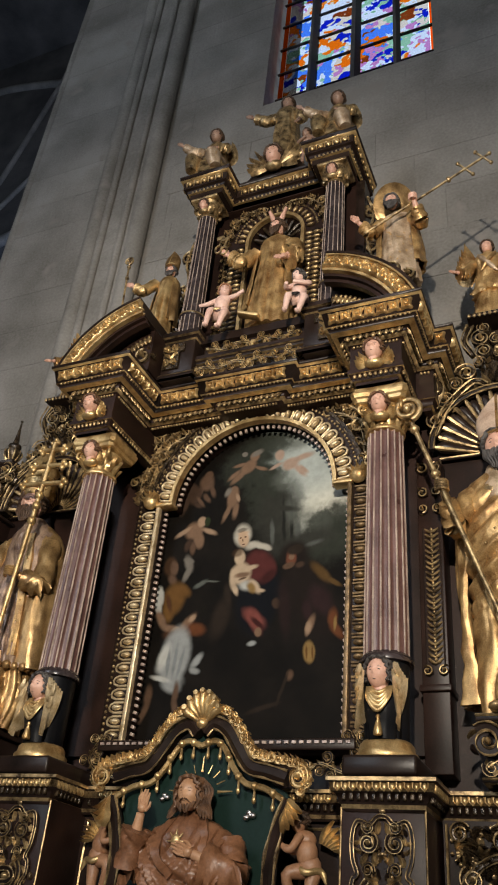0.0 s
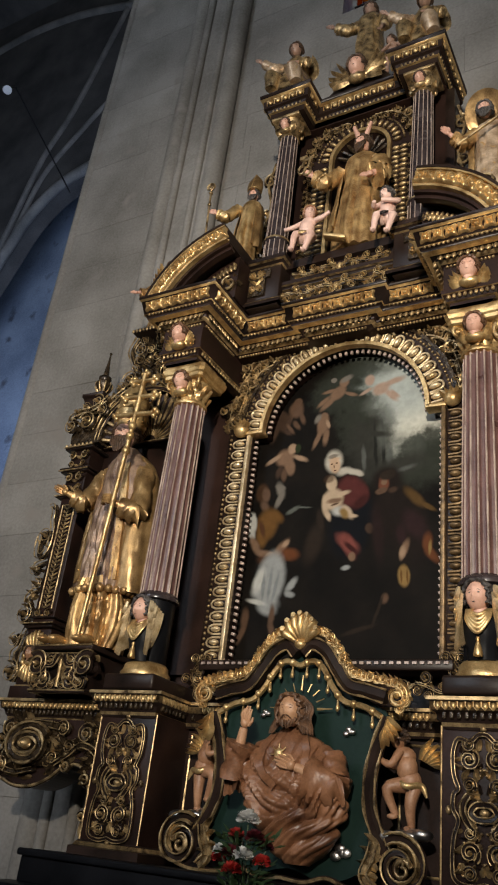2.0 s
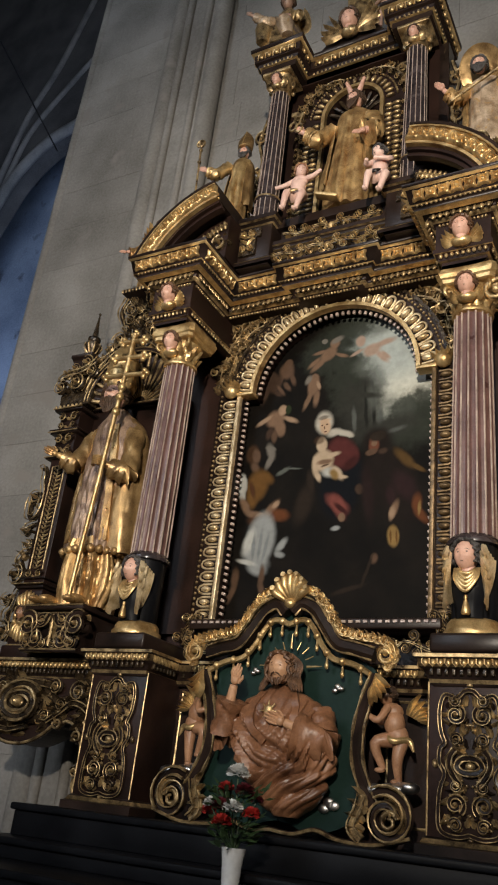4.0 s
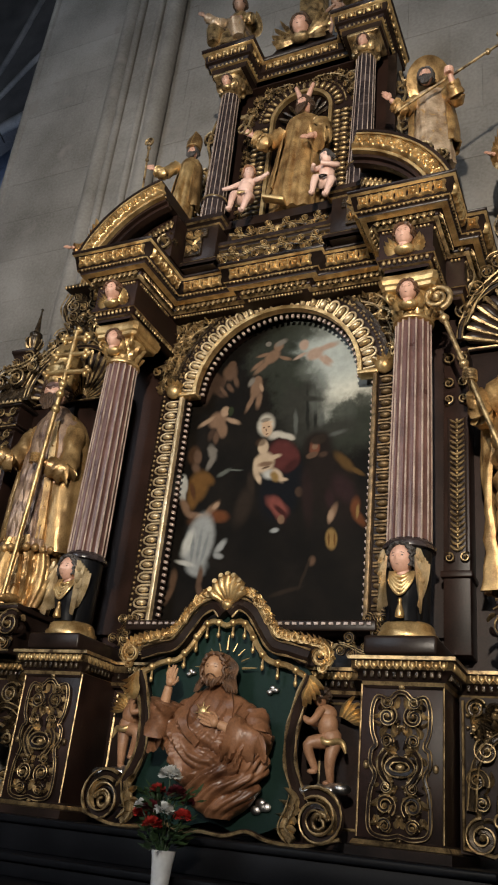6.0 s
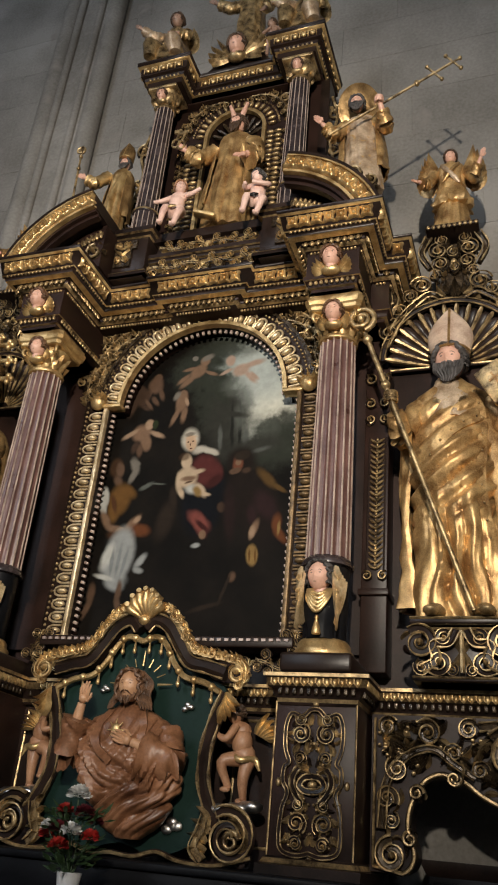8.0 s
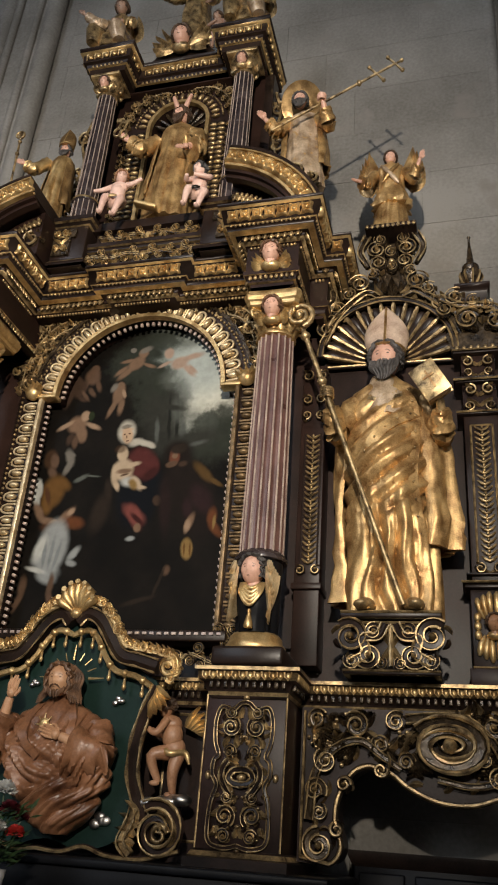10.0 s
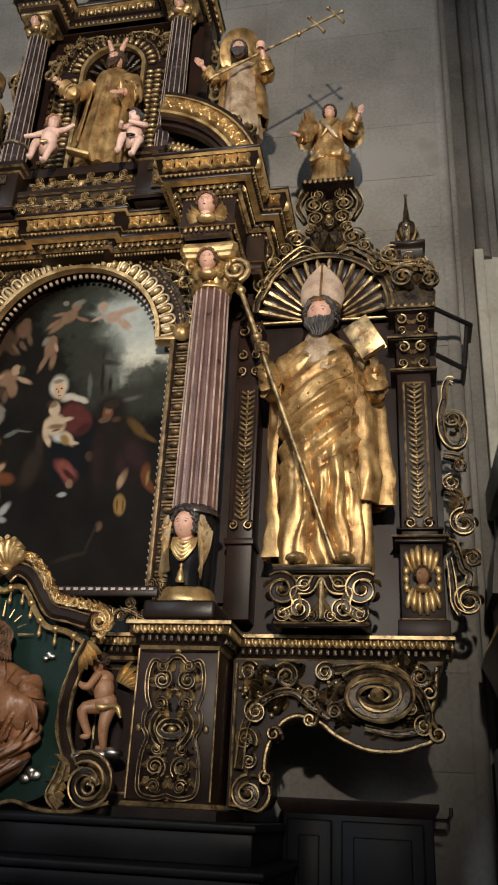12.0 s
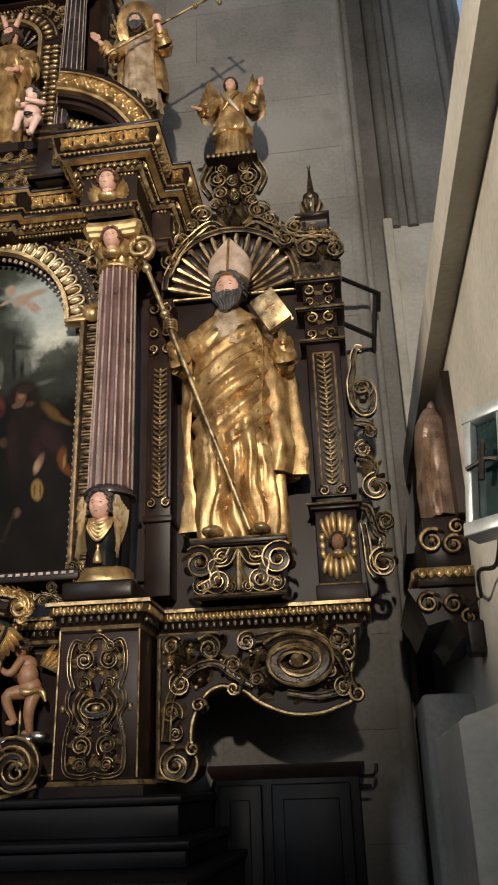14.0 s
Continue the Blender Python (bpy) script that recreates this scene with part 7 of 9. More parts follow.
# winged angels on the wing crests
for s in (-1, 1):
    bm = bmesh.new()
    x, y, z, h = s * 1.405, -0.12, 4.751, 0.62
    hx, hy, hz, r = robed(bm, x, y, z, h, 21 + s, 2, 0.92, 0.0, 72)
    head(bm, hx, hy, hz, r, 0, 1)
    for m in (-1, 1):
        feather_wing(bm, (x + m * 0.055, y + 0.03, z + 0.42), m * 0.50, 0.27, 2, m)
        arm(bm, (x + m * 0.085, y - 0.01, z + 0.46), (x + m * 0.13, y - 0.06, z + 0.36), (x + m * 0.175, y - 0.12, z + (0.33 if m < 0 else 0.44)), 0.026, 2, 0, 1.5)
    drape(bm, [(z + 0.19, 0, 0, 0.100, 0.088, 0.26), (z + 0.26, 0, 0, 0.095, 0.082, 0.22), (z + 0.33, 0, 0, 0.075, 0.068, 0.1)], 25 + s, 34, 10, 2, x, y)
    swag(bm, [(x - 0.05, y - 0.06, z + 0.49), (x, y - 0.085, z + 0.40), (x + 0.05, y - 0.07, z + 0.33)], 0.014, 3)
    swag(bm, [(x + 0.05, y - 0.06, z + 0.49), (x + 0.01, y - 0.085, z + 0.42), (x - 0.04, y - 0.07, z + 0.35)], 0.012, 2)
    single("angel_statue", bm, SM, "small gilded angel statue with spread wings on a crest", "statue", "crest angels")

# saint with halo and cross staff, on the pediment
bm = bmesh.new()
x, y, z, h = 0.925, -0.30, 5.00, 0.70
bm_h = robed(bm, x, y, z, h, 33, 3, 1.0, -0.03, 72, over=2)
head(bm, bm_h[0] - 0.02, bm_h[1] - 0.03, bm_h[2] + 0.03, 0.052, 0, 1, 1.2)
hc = Vector((bm_h[0] - 0.02, bm_h[1] + 0.03, bm_h[2] + 0.06))
rings(bm, [[hc + Vector((rr * math.cos(a), dy - 0.75 * rr * math.sin(a), rr * math.sin(a) * 0.8)) for a in np.linspace(0, 2 * math.pi, 28, endpoint=False)] for rr, dy in ((0.02, 0.0), (0.115, 0.0), (0.13, -0.006), (0.135, 0.006), (0.13, 0.014), (0.02, 0.012))], 5)
arm(bm, (x - 0.10, y - 0.02, z + 0.53), (x - 0.16, y - 0.08, z + 0.42), (x - 0.225, y - 0.12, z + 0.49), 0.034, 2, 0)
arm(bm, (x + 0.08, y - 0.02, z + 0.53), (x + 0.15, y - 0.08, z + 0.42), (x + 0.125, y - 0.165, z + 0.515), 0.036, 2, 0, 1.3, True)
f, t = Vector((x - 0.17, y - 0.16, z + 0.34)), Vector((1.46, -0.40, 5.81))
tube(bm, [f, t], 0.0085, 6, 4)
u = (t - f).normalized()
side = u.cross(Vector((0, 1, 0))).normalized()
for o in (t, t - u * 0.13):
    for m in (-1, 1):
        tube(bm, [o, o + side * m * 0.07], 0.007, 6, 4)
        ball(bm, o + side * m * 0.075, 0.014, 6, 5, 4)
ball(bm, t + u * 0.045, 0.014, 6, 5, 4)
tube(bm, [t, t + u * 0.045], 0.007, 6, 4)
ball(bm, t - u * 0.25, (0.018, 0.018, 0.022), 6, 5, 4)
single("saint_statue", bm, (FLESH, HAIR, GOLD_CLOTH, ROBE_SILVER, GOLD_OLD, COPE), "gilded saint statue with halo and cross staff on the pediment", "statue")

# small bishop on the other pediment
bm = bmesh.new()
x, y, z, h = -0.685, -0.32, 4.98, 0.63
hx, hy, hz, r = robed(bm, x, y, z, h, 41, 2, 0.74, 0.05, 64, over=5)
head(bm, hx, hy, hz, r, 0, 1, 0.8)
mitre(bm, hx, hy, hz + 0.03, 0.05, 0.16, 5, 2)
arm(bm, (x - 0.07, y - 0.02, z + 0.50), (x - 0.12, y - 0.08, z + 0.40), (x - 0.19, y - 0.10, z + 0.44), 0.03, 2, 0)
crook(bm, (-0.91, -0.44, 5.06), (-0.935, -0.44, 5.62), 0.007, 0.035, 4, 1)
ball(bm, (-0.912, -0.44, 5.08), (0.03, 0.03, 0.035), 8, 6, 4)
lathe(bm, [(0.04, 4.99), (0.045, 5.0), (0.02, 5.03), (0.015, 5.07)], -0.912, -0.44, 12, 4)
single("bishop_figure", bm, (FLESH, HAIR, GOLD, ROBE_SILVER, GOLD_OLD, COPE), "small gilded bishop figure with crosier on the pediment", "statue")

# niche figure with keys
bm = bmesh.new()
x, y, z, h = 0.055, -0.20, 4.951, 0.96
hx, hy, hz, r = robed(bm, x, y, z, h, 52, 2, 0.86, 0.02, 72, over=2)
head(bm, hx, hy - 0.02, hz + 0.0, r * 0.92, 0, 1, 1.0, -0.4)
arm(bm, (x - 0.13, y - 0.02, z + 0.70), (x - 0.20, y - 0.08, z + 0.60), (x - 0.30, y - 0.10, z + 0.68), 0.042, 2, 0)
arm(bm, (x + 0.13, y - 0.02, z + 0.70), (x + 0.18, y - 0.08, z + 0.56), (x + 0.14, y - 0.14, z + 0.50), 0.05, 2, 0, 1.8)
for dx, dz in ((-0.33, 0.72), (-0.37, 0.74)):
    tube(bm, [(x + dx + 0.025 * math.cos(a), y - 0.12, z + dz + 0.035 * math.sin(a)) for a in np.linspace(0, 2 * math.pi, 14)], 0.008, 6, 4)
    tube(bm, [(x + dx, y - 0.12, z + dz + 0.03), (x + dx + 0.02, y - 0.12, z + dz + 0.12)], 0.008, 6, 4)
    box(bm, x + dx - 0.02, x + dx + 0.03, y - 0.126, y - 0.114, z + dz + 0.09, z + dz + 0.12, 0, 4)
for m in (-1, 1):
    tube(bm, [(hx + m * 0.025, hy - 0.04, hz + 0.05), (hx + m * 0.06, hy - 0.05, hz + 0.15)], [0.02, 0.012], 7, 0)
single("saint_statue", bm, SM, "gilded saint statue holding keys in the upper niche", "statue")


def putto(bm, x, y, z, h, pose_name, skin=0, hair=1, cloth=2, m=1):
    """A plump child figure; h is its full standing height."""
    k = h
    hipz = z + 0.42 * k
    ball(bm, (x, y, hipz + 0.04 * k), (0.125 * k, 0.11 * k, 0.12 * k), 12, 8, skin)
    tilt = 0.09 * k * m if pose_name == "lean" else 0.0
    ball(bm, (x + 0.3 * tilt, y - 0.02 * k, hipz + 0.16 * k), (0.115 * k, 0.105 * k, 0.14 * k), 12, 8, skin)
    ball(bm, (x + 0.75 * tilt, y, hipz + 0.28 * k), (0.13 * k, 0.09 * k, 0.10 * k), 12, 8, skin)
    head(bm, x + 0.02 * k * m + 1.2 * tilt, y - 0.02 * k, hipz + 0.45 * k, 0.105 * k, skin, hair, 0, 0.5 * m)
    limb = lambda a, b, c, r0, r1: tube(bm, smooth_line([a, b, c], 4), list(np.linspace(r0, r1, 9)), 9, skin)  # noqa: E731
    if pose_name == "lean":
        limb((x - m * 0.05 * k, y, hipz), (x - m * 0.02 * k, y - 0.04 * k, hipz - 0.2 * k), (x - m * 0.03 * k, y, z), 0.085 * k, 0.036 * k)
        limb((x + m * 0.05 * k, y - 0.03 * k, hipz), (x + m * 0.20 * k, y - 0.12 * k, hipz - 0.06 * k), (x + m * 0.12 * k, y - 0.06 * k, hipz - 0.30 * k), 0.085 * k, 0.036 * k)
        ball(bm, (x + m * 0.15 * k, y - 0.09 * k, hipz - 0.31 * k), (0.06 * k, 0.035 * k, 0.028 * k), 7, 5, skin)
        ball(bm, (x, y - 0.04 * k, z + 0.01 * k), (0.045 * k, 0.06 * k, 0.028 * k), 7, 5, skin)
        for dy in (-0.10, 0.05):
            limb((x + m * 0.08 * k, y + dy * k, hipz + 0.32 * k), (x + m * 0.15 * k, y + (dy - 0.10) * k, hipz + 0.17 * k), (x + m * 0.27 * k, y + (dy - 0.06) * k, hipz + 0.22 * k), 0.046 * k, 0.028 * k)
        swag(bm, [(x + m * 0.12 * k, y - 0.06 * k, hipz + 0.05 * k), (x, y - 0.13 * k, hipz - 0.02 * k), (x - m * 0.13 * k, y - 0.04 * k, hipz + 0.0 * k), (x - m * 0.19 * k, y - 0.03 * k, hipz - 0.11 * k)], 0.032 * k, cloth)
    elif pose_name == "stand":
        limb((x - 0.06 * k, y, hipz), (x - 0.08 * k, y - 0.03 * k, hipz - 0.2 * k), (x - 0.08 * k, y, z), 0.075 * k, 0.035 * k)
        limb((x + 0.06 * k, y, hipz), (x + 0.10 * k, y - 0.10 * k, hipz - 0.16 * k), (x + 0.07 * k, y + 0.02 * k, z + 0.04 * k), 0.075 * k, 0.035 * k)
        limb((x - m * 0.11 * k, y, hipz + 0.31 * k), (x - m * 0.20 * k, y - 0.08 * k, hipz + 0.16 * k), (x - m * 0.27 * k, y - 0.14 * k, hipz + 0.20 * k), 0.045 * k, 0.028 * k)
        limb((x + m * 0.11 * k, y, hipz + 0.31 * k), (x + m * 0.16 * k, y - 0.08 * k, hipz + 0.15 * k), (x - m * 0.02 * k, y - 0.16 * k, hipz + 0.17 * k), 0.045 * k, 0.028 * k)
        swag(bm, [(x - 0.13 * k, y - 0.03 * k, hipz + 0.02 * k), (x - 0.03 * k, y - 0.13 * k, hipz - 0.02 * k), (x + 0.13 * k, y - 0.06 * k, hipz + 0.06 * k)], 0.032 * k, cloth)
    else:
        limb((x - 0.07 * k, y, hipz), (x - 0.10 * k, y - 0.16 * k, hipz - 0.02 * k), (x - 0.12 * k, y - 0.20 * k, hipz - 0.32 * k), 0.08 * k, 0.035 * k)
        limb((x + 0.07 * k, y, hipz), (x + 0.12 * k, y - 0.14 * k, hipz - 0.10 * k), (x + 0.06 * k, y - 0.16 * k, hipz - 0.36 * k), 0.08 * k, 0.035 * k)
        for dx, dy, dz in ((-0.12, -0.23, -0.34), (0.06, -0.20, -0.38)):
            ball(bm, (x + dx * k, y + dy * k, hipz + dz * k), (0.032 * k, 0.06 * k, 0.028 * k), 7, 5, skin)
        if pose_name == "open":
            limb((x - 0.11 * k, y, hipz + 0.31 * k), (x - 0.22 * k, y - 0.06 * k, hipz + 0.22 * k), (x - 0.34 * k, y - 0.08 * k, hipz + 0.20 * k), 0.045 * k, 0.028 * k)
            limb((x + 0.11 * k, y, hipz + 0.31 * k), (x + 0.24 * k, y - 0.05 * k, hipz + 0.28 * k), (x + 0.36 * k, y - 0.06 * k, hipz + 0.34 * k), 0.045 * k, 0.028 * k)
        else:
            for q in (-1, 1):
                limb((x + q * 0.11 * k, y, hipz + 0.31 * k), (x + q * 0.17 * k, y - 0.10 * k, hipz + 0.20 * k), (x - 0.08 * k + q * 0.05 * k, y - 0.20 * k, hipz + 0.20 * k), 0.045 * k, 0.028 * k)
        swag(bm, [(x - 0.13 * k, y - 0.04 * k, hipz - 0.02 * k), (x - 0.05 * k, y - 0.16 * k, hipz - 0.01 * k), (x + 0.06 * k, y - 0.14 * k, hipz + 0.01 * k)], 0.028 * k, cloth)


PUTTO_SKIN = surface("pale_pink_painted_wood", (0.62, 0.40, 0.33), (0.80, 0.56, 0.47), 0.42, 0.0, 9, 110, 0.06)
bm = bmesh.new()
putto(bm, -0.17, -0.42, 4.80, 0.42, "open", m=1)
single("putto_statue", bm, (PUTTO_SKIN, CARVED_FLESH, GOLD_OLD), "pale painted putto with open arms sitting on the attic", "statue", "attic putti")
bm = bmesh.new()
putto(bm, 0.335, -0.40, 4.80, 0.42, "fold", m=-1)
single("putto_statue", bm, (PUTTO_SKIN, HAIR, BLACK), "pale painted putto with folded arms sitting on the attic", "statue", "attic putti")
bm = bmesh.new()
q = Matrix.Translation((0.0, -0.38, 4.965)) @ Euler((0.1, 0.25, 0.2)).to_matrix().to_4x4()
box(bm, -0.07, 0.07, -0.03, 0.03, -0.012, 0.012, 0.005)
bm.transform(q)
single("book", bm, GOLD, "small gilded book lying on the attic ledge", "book")

# crowning group
for s, lab in ((-1, "gilded seated angel with outstretched arm on the top cornice"), (1, "gilded seated angel bending forward on the top cornice")):
    bm = bmesh.new()
    x, y, z = s * 0.49, -0.27, 6.451
    drape(bm, [(z, 0, -0.03, 0.14, 0.12, 0.14), (z + 0.10, 0, -0.03, 0.14, 0.12, 0.14), (z + 0.2, 0, -0.01, 0.12, 0.10, 0.12), (z + 0.30, 0, 0.01, 0.09, 0.075, 0.08), (z + 0.40, 0, 0.01, 0.095, 0.07, 0.06), (z + 0.45, 0, 0, 0.06, 0.05, 0.02), (z + 0.48, 0, 0, 0.035, 0.035, 0)], 60 + s, 36, 22, 2, x, y)
    head(bm, x, y - 0.03, z + 0.54, 0.055, 0, 1)
    for m in (-1, 1):
        feather_wing(bm, (x + m * 0.05, y + 0.05, z + 0.32), m * 0.5, 0.2, 2, m)
    arm(bm, (x - 0.08, y, z + 0.41), (x - 0.15, y - 0.07, z + 0.37), (x - 0.25, y - 0.10, z + 0.45), 0.028, 3, 0)
    arm(bm, (x + 0.08, y, z + 0.41), (x + 0.13, y - 0.07, z + 0.30), (x + 0.06, y - 0.13, z + 0.26), 0.028, 2, 0)
    tube(bm, [(x - 0.06, y - 0.08, z + 0.16), (x - 0.09, y - 0.17, z + 0.12), (x - 0.09, y - 0.16, z + 0.02)], [0.06, 0.06, 0.04], 9, 2)
    tube(bm, [(x + 0.06, y - 0.08, z + 0.16), (x + 0.08, y - 0.17, z + 0.12), (x + 0.10, y - 0.15, z + 0.02)], [0.06, 0.06, 0.04], 9, 3)
    single("angel_statue", bm, SM_TOP, lab, "statue", "crowning angels")
bm = bmesh.new()
hx, hy, hz, r = robed(bm, 0.02, -0.10, 6.622, 0.84, 71, 2, 0.85, -0.02)
head(bm, hx, hy, hz, r, 0, 1)
arm(bm, (-0.08, -0.12, 7.25), (-0.16, -0.16, 7.21), (-0.26, -0.18, 7.27), 0.034, 2, 0)
arm(bm, (0.11, -0.12, 7.25), (0.17, -0.18, 7.10), (0.16, -0.24, 6.98), 0.034, 2, 0)
single("saint_statue", bm, SM_TOP, "gilded crowning figure on the topmost pedestal", "statue")
bm = bmesh.new()
putto(bm, 0.22, -0.18, 6.55, 0.36, "stand", m=-1)
single("putto_statue", bm, SM_TOP, "small child figure beside the crowning statue", "statue")
bm = bmesh.new()
slab(bm, [(-0.26, 6.452), (0.26, 6.452), (0.20, 6.52), (0.14, 6.62), (-0.14, 6.62), (-0.20, 6.52)], -0.2, 0.0)
single("top_pedestal", bm, BLACK, "black scrolled top pedestal under the crowning figure", "pedestal", smooth=False)
bm = bmesh.new()
cherub(bm, 0.0, -0.27, 6.60, 0.075, 1.25, True)
single("cherub_head", bm, (FLESH, HAIR_BROWN, GOLD_OLD), "winged cherub head below the crowning figure", "statue")

# cherub heads on the friezes and capitals, busts at the column feet
for s in (-1, 1):
    bm = bmesh.new()
    cherub(bm, s * 0.85, -0.605, 4.312, 0.058, 0.62, True)
    single("cherub_head", bm, (FLESH, HAIR_LIGHT, GOLD), "painted winged cherub head on the frieze block", "statue", "frieze cherubs")
    bm = bmesh.new()
    cherub(bm, s * 0.85, -0.505, 4.048, 0.055, 0.45, True)
    single("cherub_head", bm, (FLESH, HAIR_LIGHT, GOLD), "painted winged cherub head on a column capital", "statue", "capital cherubs")
    bm = bmesh.new()
    cherub(bm, s * 0.48, -0.335, 6.175, 0.042, 0.7, True)
    single("cherub_head", bm, (FLESH, HAIR_BROWN, GOLD_OLD), "small cherub head on an upper capital", "statue", "upper cherubs")
    bm = bmesh.new()
    x, y = s * 0.85, -0.46
    q = Matrix.Rotation(-0.12, 3, "Z")
    c = Vector((x - 0.006, y - 0.020, 2.692))
    carved_face(bm, c, 0.066, 0, 1, q, False)
    locks(bm, c, 0.066, 1, q, -0.60, 0.13, 0.08)
    tube(bm, [(x, y - 0.015, 2.65), (x, y - 0.005, 2.60)], [0.028, 0.036], 10, 0)
    # dark dress, gilded necklaces and tassel
    drape(bm, [(2.43, 0, 0.015, 0.060, 0.05, 0.02), (2.48, 0, 0.01, 0.058, 0.05, 0.04), (2.54, 0, 0.0, 0.072, 0.055, 0.05), (2.59, 0, 0.0, 0.076, 0.052, 0.04), (2.625, 0, 0.01, 0.058, 0.042, 0.02), (2.645, 0, 0.01, 0.030, 0.03, 0)], 15, 36, 16, 4, x, y)
    for k in range(5):
        lo = 2.605 - 0.019 * k
        swag(bm, [(x - 0.030 - 0.006 * k, y - 0.030, 2.636), (x - 0.026 - 0.004 * k, y - 0.048 - 0.004 * k, (lo + 2.63) / 2), (x, y - 0.058 - 0.003 * k, lo), (x + 0.026 + 0.004 * k, y - 0.048 - 0.004 * k, (lo + 2.63) / 2), (x + 0.030 + 0.006 * k, y - 0.030, 2.636)], 0.0085, 2)
    lathe(bm, [(0.006, 2.515), (0.010, 2.505), (0.006, 2.498), (0.013, 2.475), (0.020, 2.445), (0.018, 2.437)], x, y - 0.060, 10, 2)
    # folded wings at both sides
    for m in (-1, 1):
        for k in range(7):
            bx = x + m * (0.062 + 0.007 * k)
            leaf(bm, bx, 2.715 - 0.010 * abs(k - 2), -math.pi / 2 + m * (0.16 - 0.055 * k), 0.255 - 0.016 * abs(k - 1), 0.022, y - 0.062 + 0.011 * k, 3, 0.022, -0.05 * m)
        for k in range(8):
            leaf(bm, x + m * (0.072 + 0.006 * (k % 4)), 2.72 - 0.028 * (k // 2), -math.pi / 2 + m * (0.22 - 0.12 * (k % 4)), 0.06, 0.022, y - 0.074 + 0.008 * (k % 4), 3, 0.016, 0.1 * m)
    single("angel_bust", bm, (FLESH, HAIR, GOLD, GOLD_PALE, NAVY), "painted angel bust with gilded wings on a column foot", "statue", "column busts")

# ---- painting ----
def canvas_material(x0, x1, z0, z1):
    """Oil painting as soft plain shapes on a dark ground, in the picture's own metres; only the shapes that reach one patch of the canvas."""
    m, n, l, b = material("oil_painting")
    geo = n.new("ShaderNodeNewGeometry")
    wob = n.new("ShaderNodeTexNoise")
    wob.inputs["Scale"].default_value, wob.inputs["Detail"].default_value = 16.0, 5
    l.new(geo.outputs["Position"], wob.inputs["Vector"])
    shift = n.new("ShaderNodeVectorMath")
    shift.operation = "MULTIPLY_ADD"
    shift.inputs[1].default_value = (0.016, 0.0, 0.016)
    l.new(wob.outputs["Color"], shift.inputs[0]), l.new(geo.outputs["Position"], shift.inputs[2])
    base = n.new("ShaderNodeTexNoise")
    base.inputs["Scale"].default_value, base.inputs["Detail"].default_value = 4.0, 6
    l.new(geo.outputs["Position"], base.inputs["Vector"])
    ramp = n.new("ShaderNodeValToRGB")
    ramp.color_ramp.elements[0].position, ramp.color_ramp.elements[1].position = 0.40, 0.75
    ramp.color_ramp.elements[0].color, ramp.color_ramp.elements[1].color = (0.005, 0.0042, 0.0034, 1), (0.011, 0.0085, 0.0065, 1)
    l.new(base.outputs[0], ramp.inputs[0])
    leafage = n.new("ShaderNodeTexNoise")
    leafage.inputs["Scale"].default_value, leafage.inputs["Detail"].default_value = 24.0, 6
    l.new(geo.outputs["Position"], leafage.inputs["Vector"])
    state = {"colour": ramp.outputs[0]}

    def blob(x, z, rx, rz, colour, turn=0.0, soft=0.35, full=1.0, grain=0.0):
        reach_x = math.hypot(rx * math.cos(radians(turn)), rz * math.sin(radians(turn))) * (1 + soft) + 0.02
        reach_z = math.hypot(rx * math.sin(radians(turn)), rz * math.cos(radians(turn))) * (1 + soft) + 0.02
        if x + reach_x < x0 or x - reach_x > x1 or z + reach_z < z0 or z - reach_z > z1:
            return
        mp = n.new("ShaderNodeMapping")
        mp.vector_type = "TEXTURE"
        mp.inputs["Location"].default_value = (x + 0.010, 0.0, z + 0.010)
        mp.inputs["Rotation"].default_value = (0, -radians(turn), 0)
        mp.inputs["Scale"].default_value = (rx, 1e4, rz)
        l.new(shift.outputs[0], mp.inputs[0])
        ln = n.new("ShaderNodeVectorMath")
        ln.operation = "LENGTH"
        l.new(mp.outputs[0], ln.inputs[0])
        value = ln.outputs["Value"]
        if grain:
            add = n.new("ShaderNodeMath")
            add.operation = "MULTIPLY_ADD"
            add.inputs[1].default_value = grain
            l.new(leafage.outputs[0], add.inputs[0]), l.new(value, add.inputs[2])
            value = add.outputs[0]
        rg = n.new("ShaderNodeMapRange")
        rg.interpolation_type = "SMOOTHSTEP"
        rg.inputs["From Min"].default_value, rg.inputs["From Max"].default_value = 1 + soft + grain * 0.5, 1 - soft + grain * 0.5
        rg.inputs["To Max"].default_value = full
        l.new(value, rg.inputs["Value"])
        mix = n.new("ShaderNodeMix")
        mix.data_type = "RGBA"
        mix.inputs[7].default_value = (*colour, 1)
        l.new(rg.outputs[0], mix.inputs[0]), l.new(state["colour"], mix.inputs[6])
        state["colour"] = mix.outputs[2]

    skin, skin2, skin3, pale, rosy = (0.155, 0.095, 0.060), (0.088, 0.052, 0.033), (0.045, 0.027, 0.018), (0.26, 0.175, 0.115), (0.30, 0.215, 0.165)
    face, babe, veil, linen, linen2, fold = (0.42, 0.29, 0.19), (0.38, 0.29, 0.20), (0.36, 0.335, 0.28), (0.36, 0.36, 0.33), (0.23, 0.24, 0.235), (0.165, 0.175, 0.175)
    wine, wine_dark, crimson, ruddy, rust = (0.070, 0.019, 0.017), (0.035, 0.010, 0.009), (0.15, 0.045, 0.036), (0.115, 0.042, 0.024), (0.10, 0.035, 0.014)
    ochre, ochre_dark, ochre_light, olive, earth = (0.105, 0.052, 0.015), (0.060, 0.026, 0.011), (0.20, 0.125, 0.045), (0.075, 0.042, 0.014), (0.020, 0.014, 0.010)
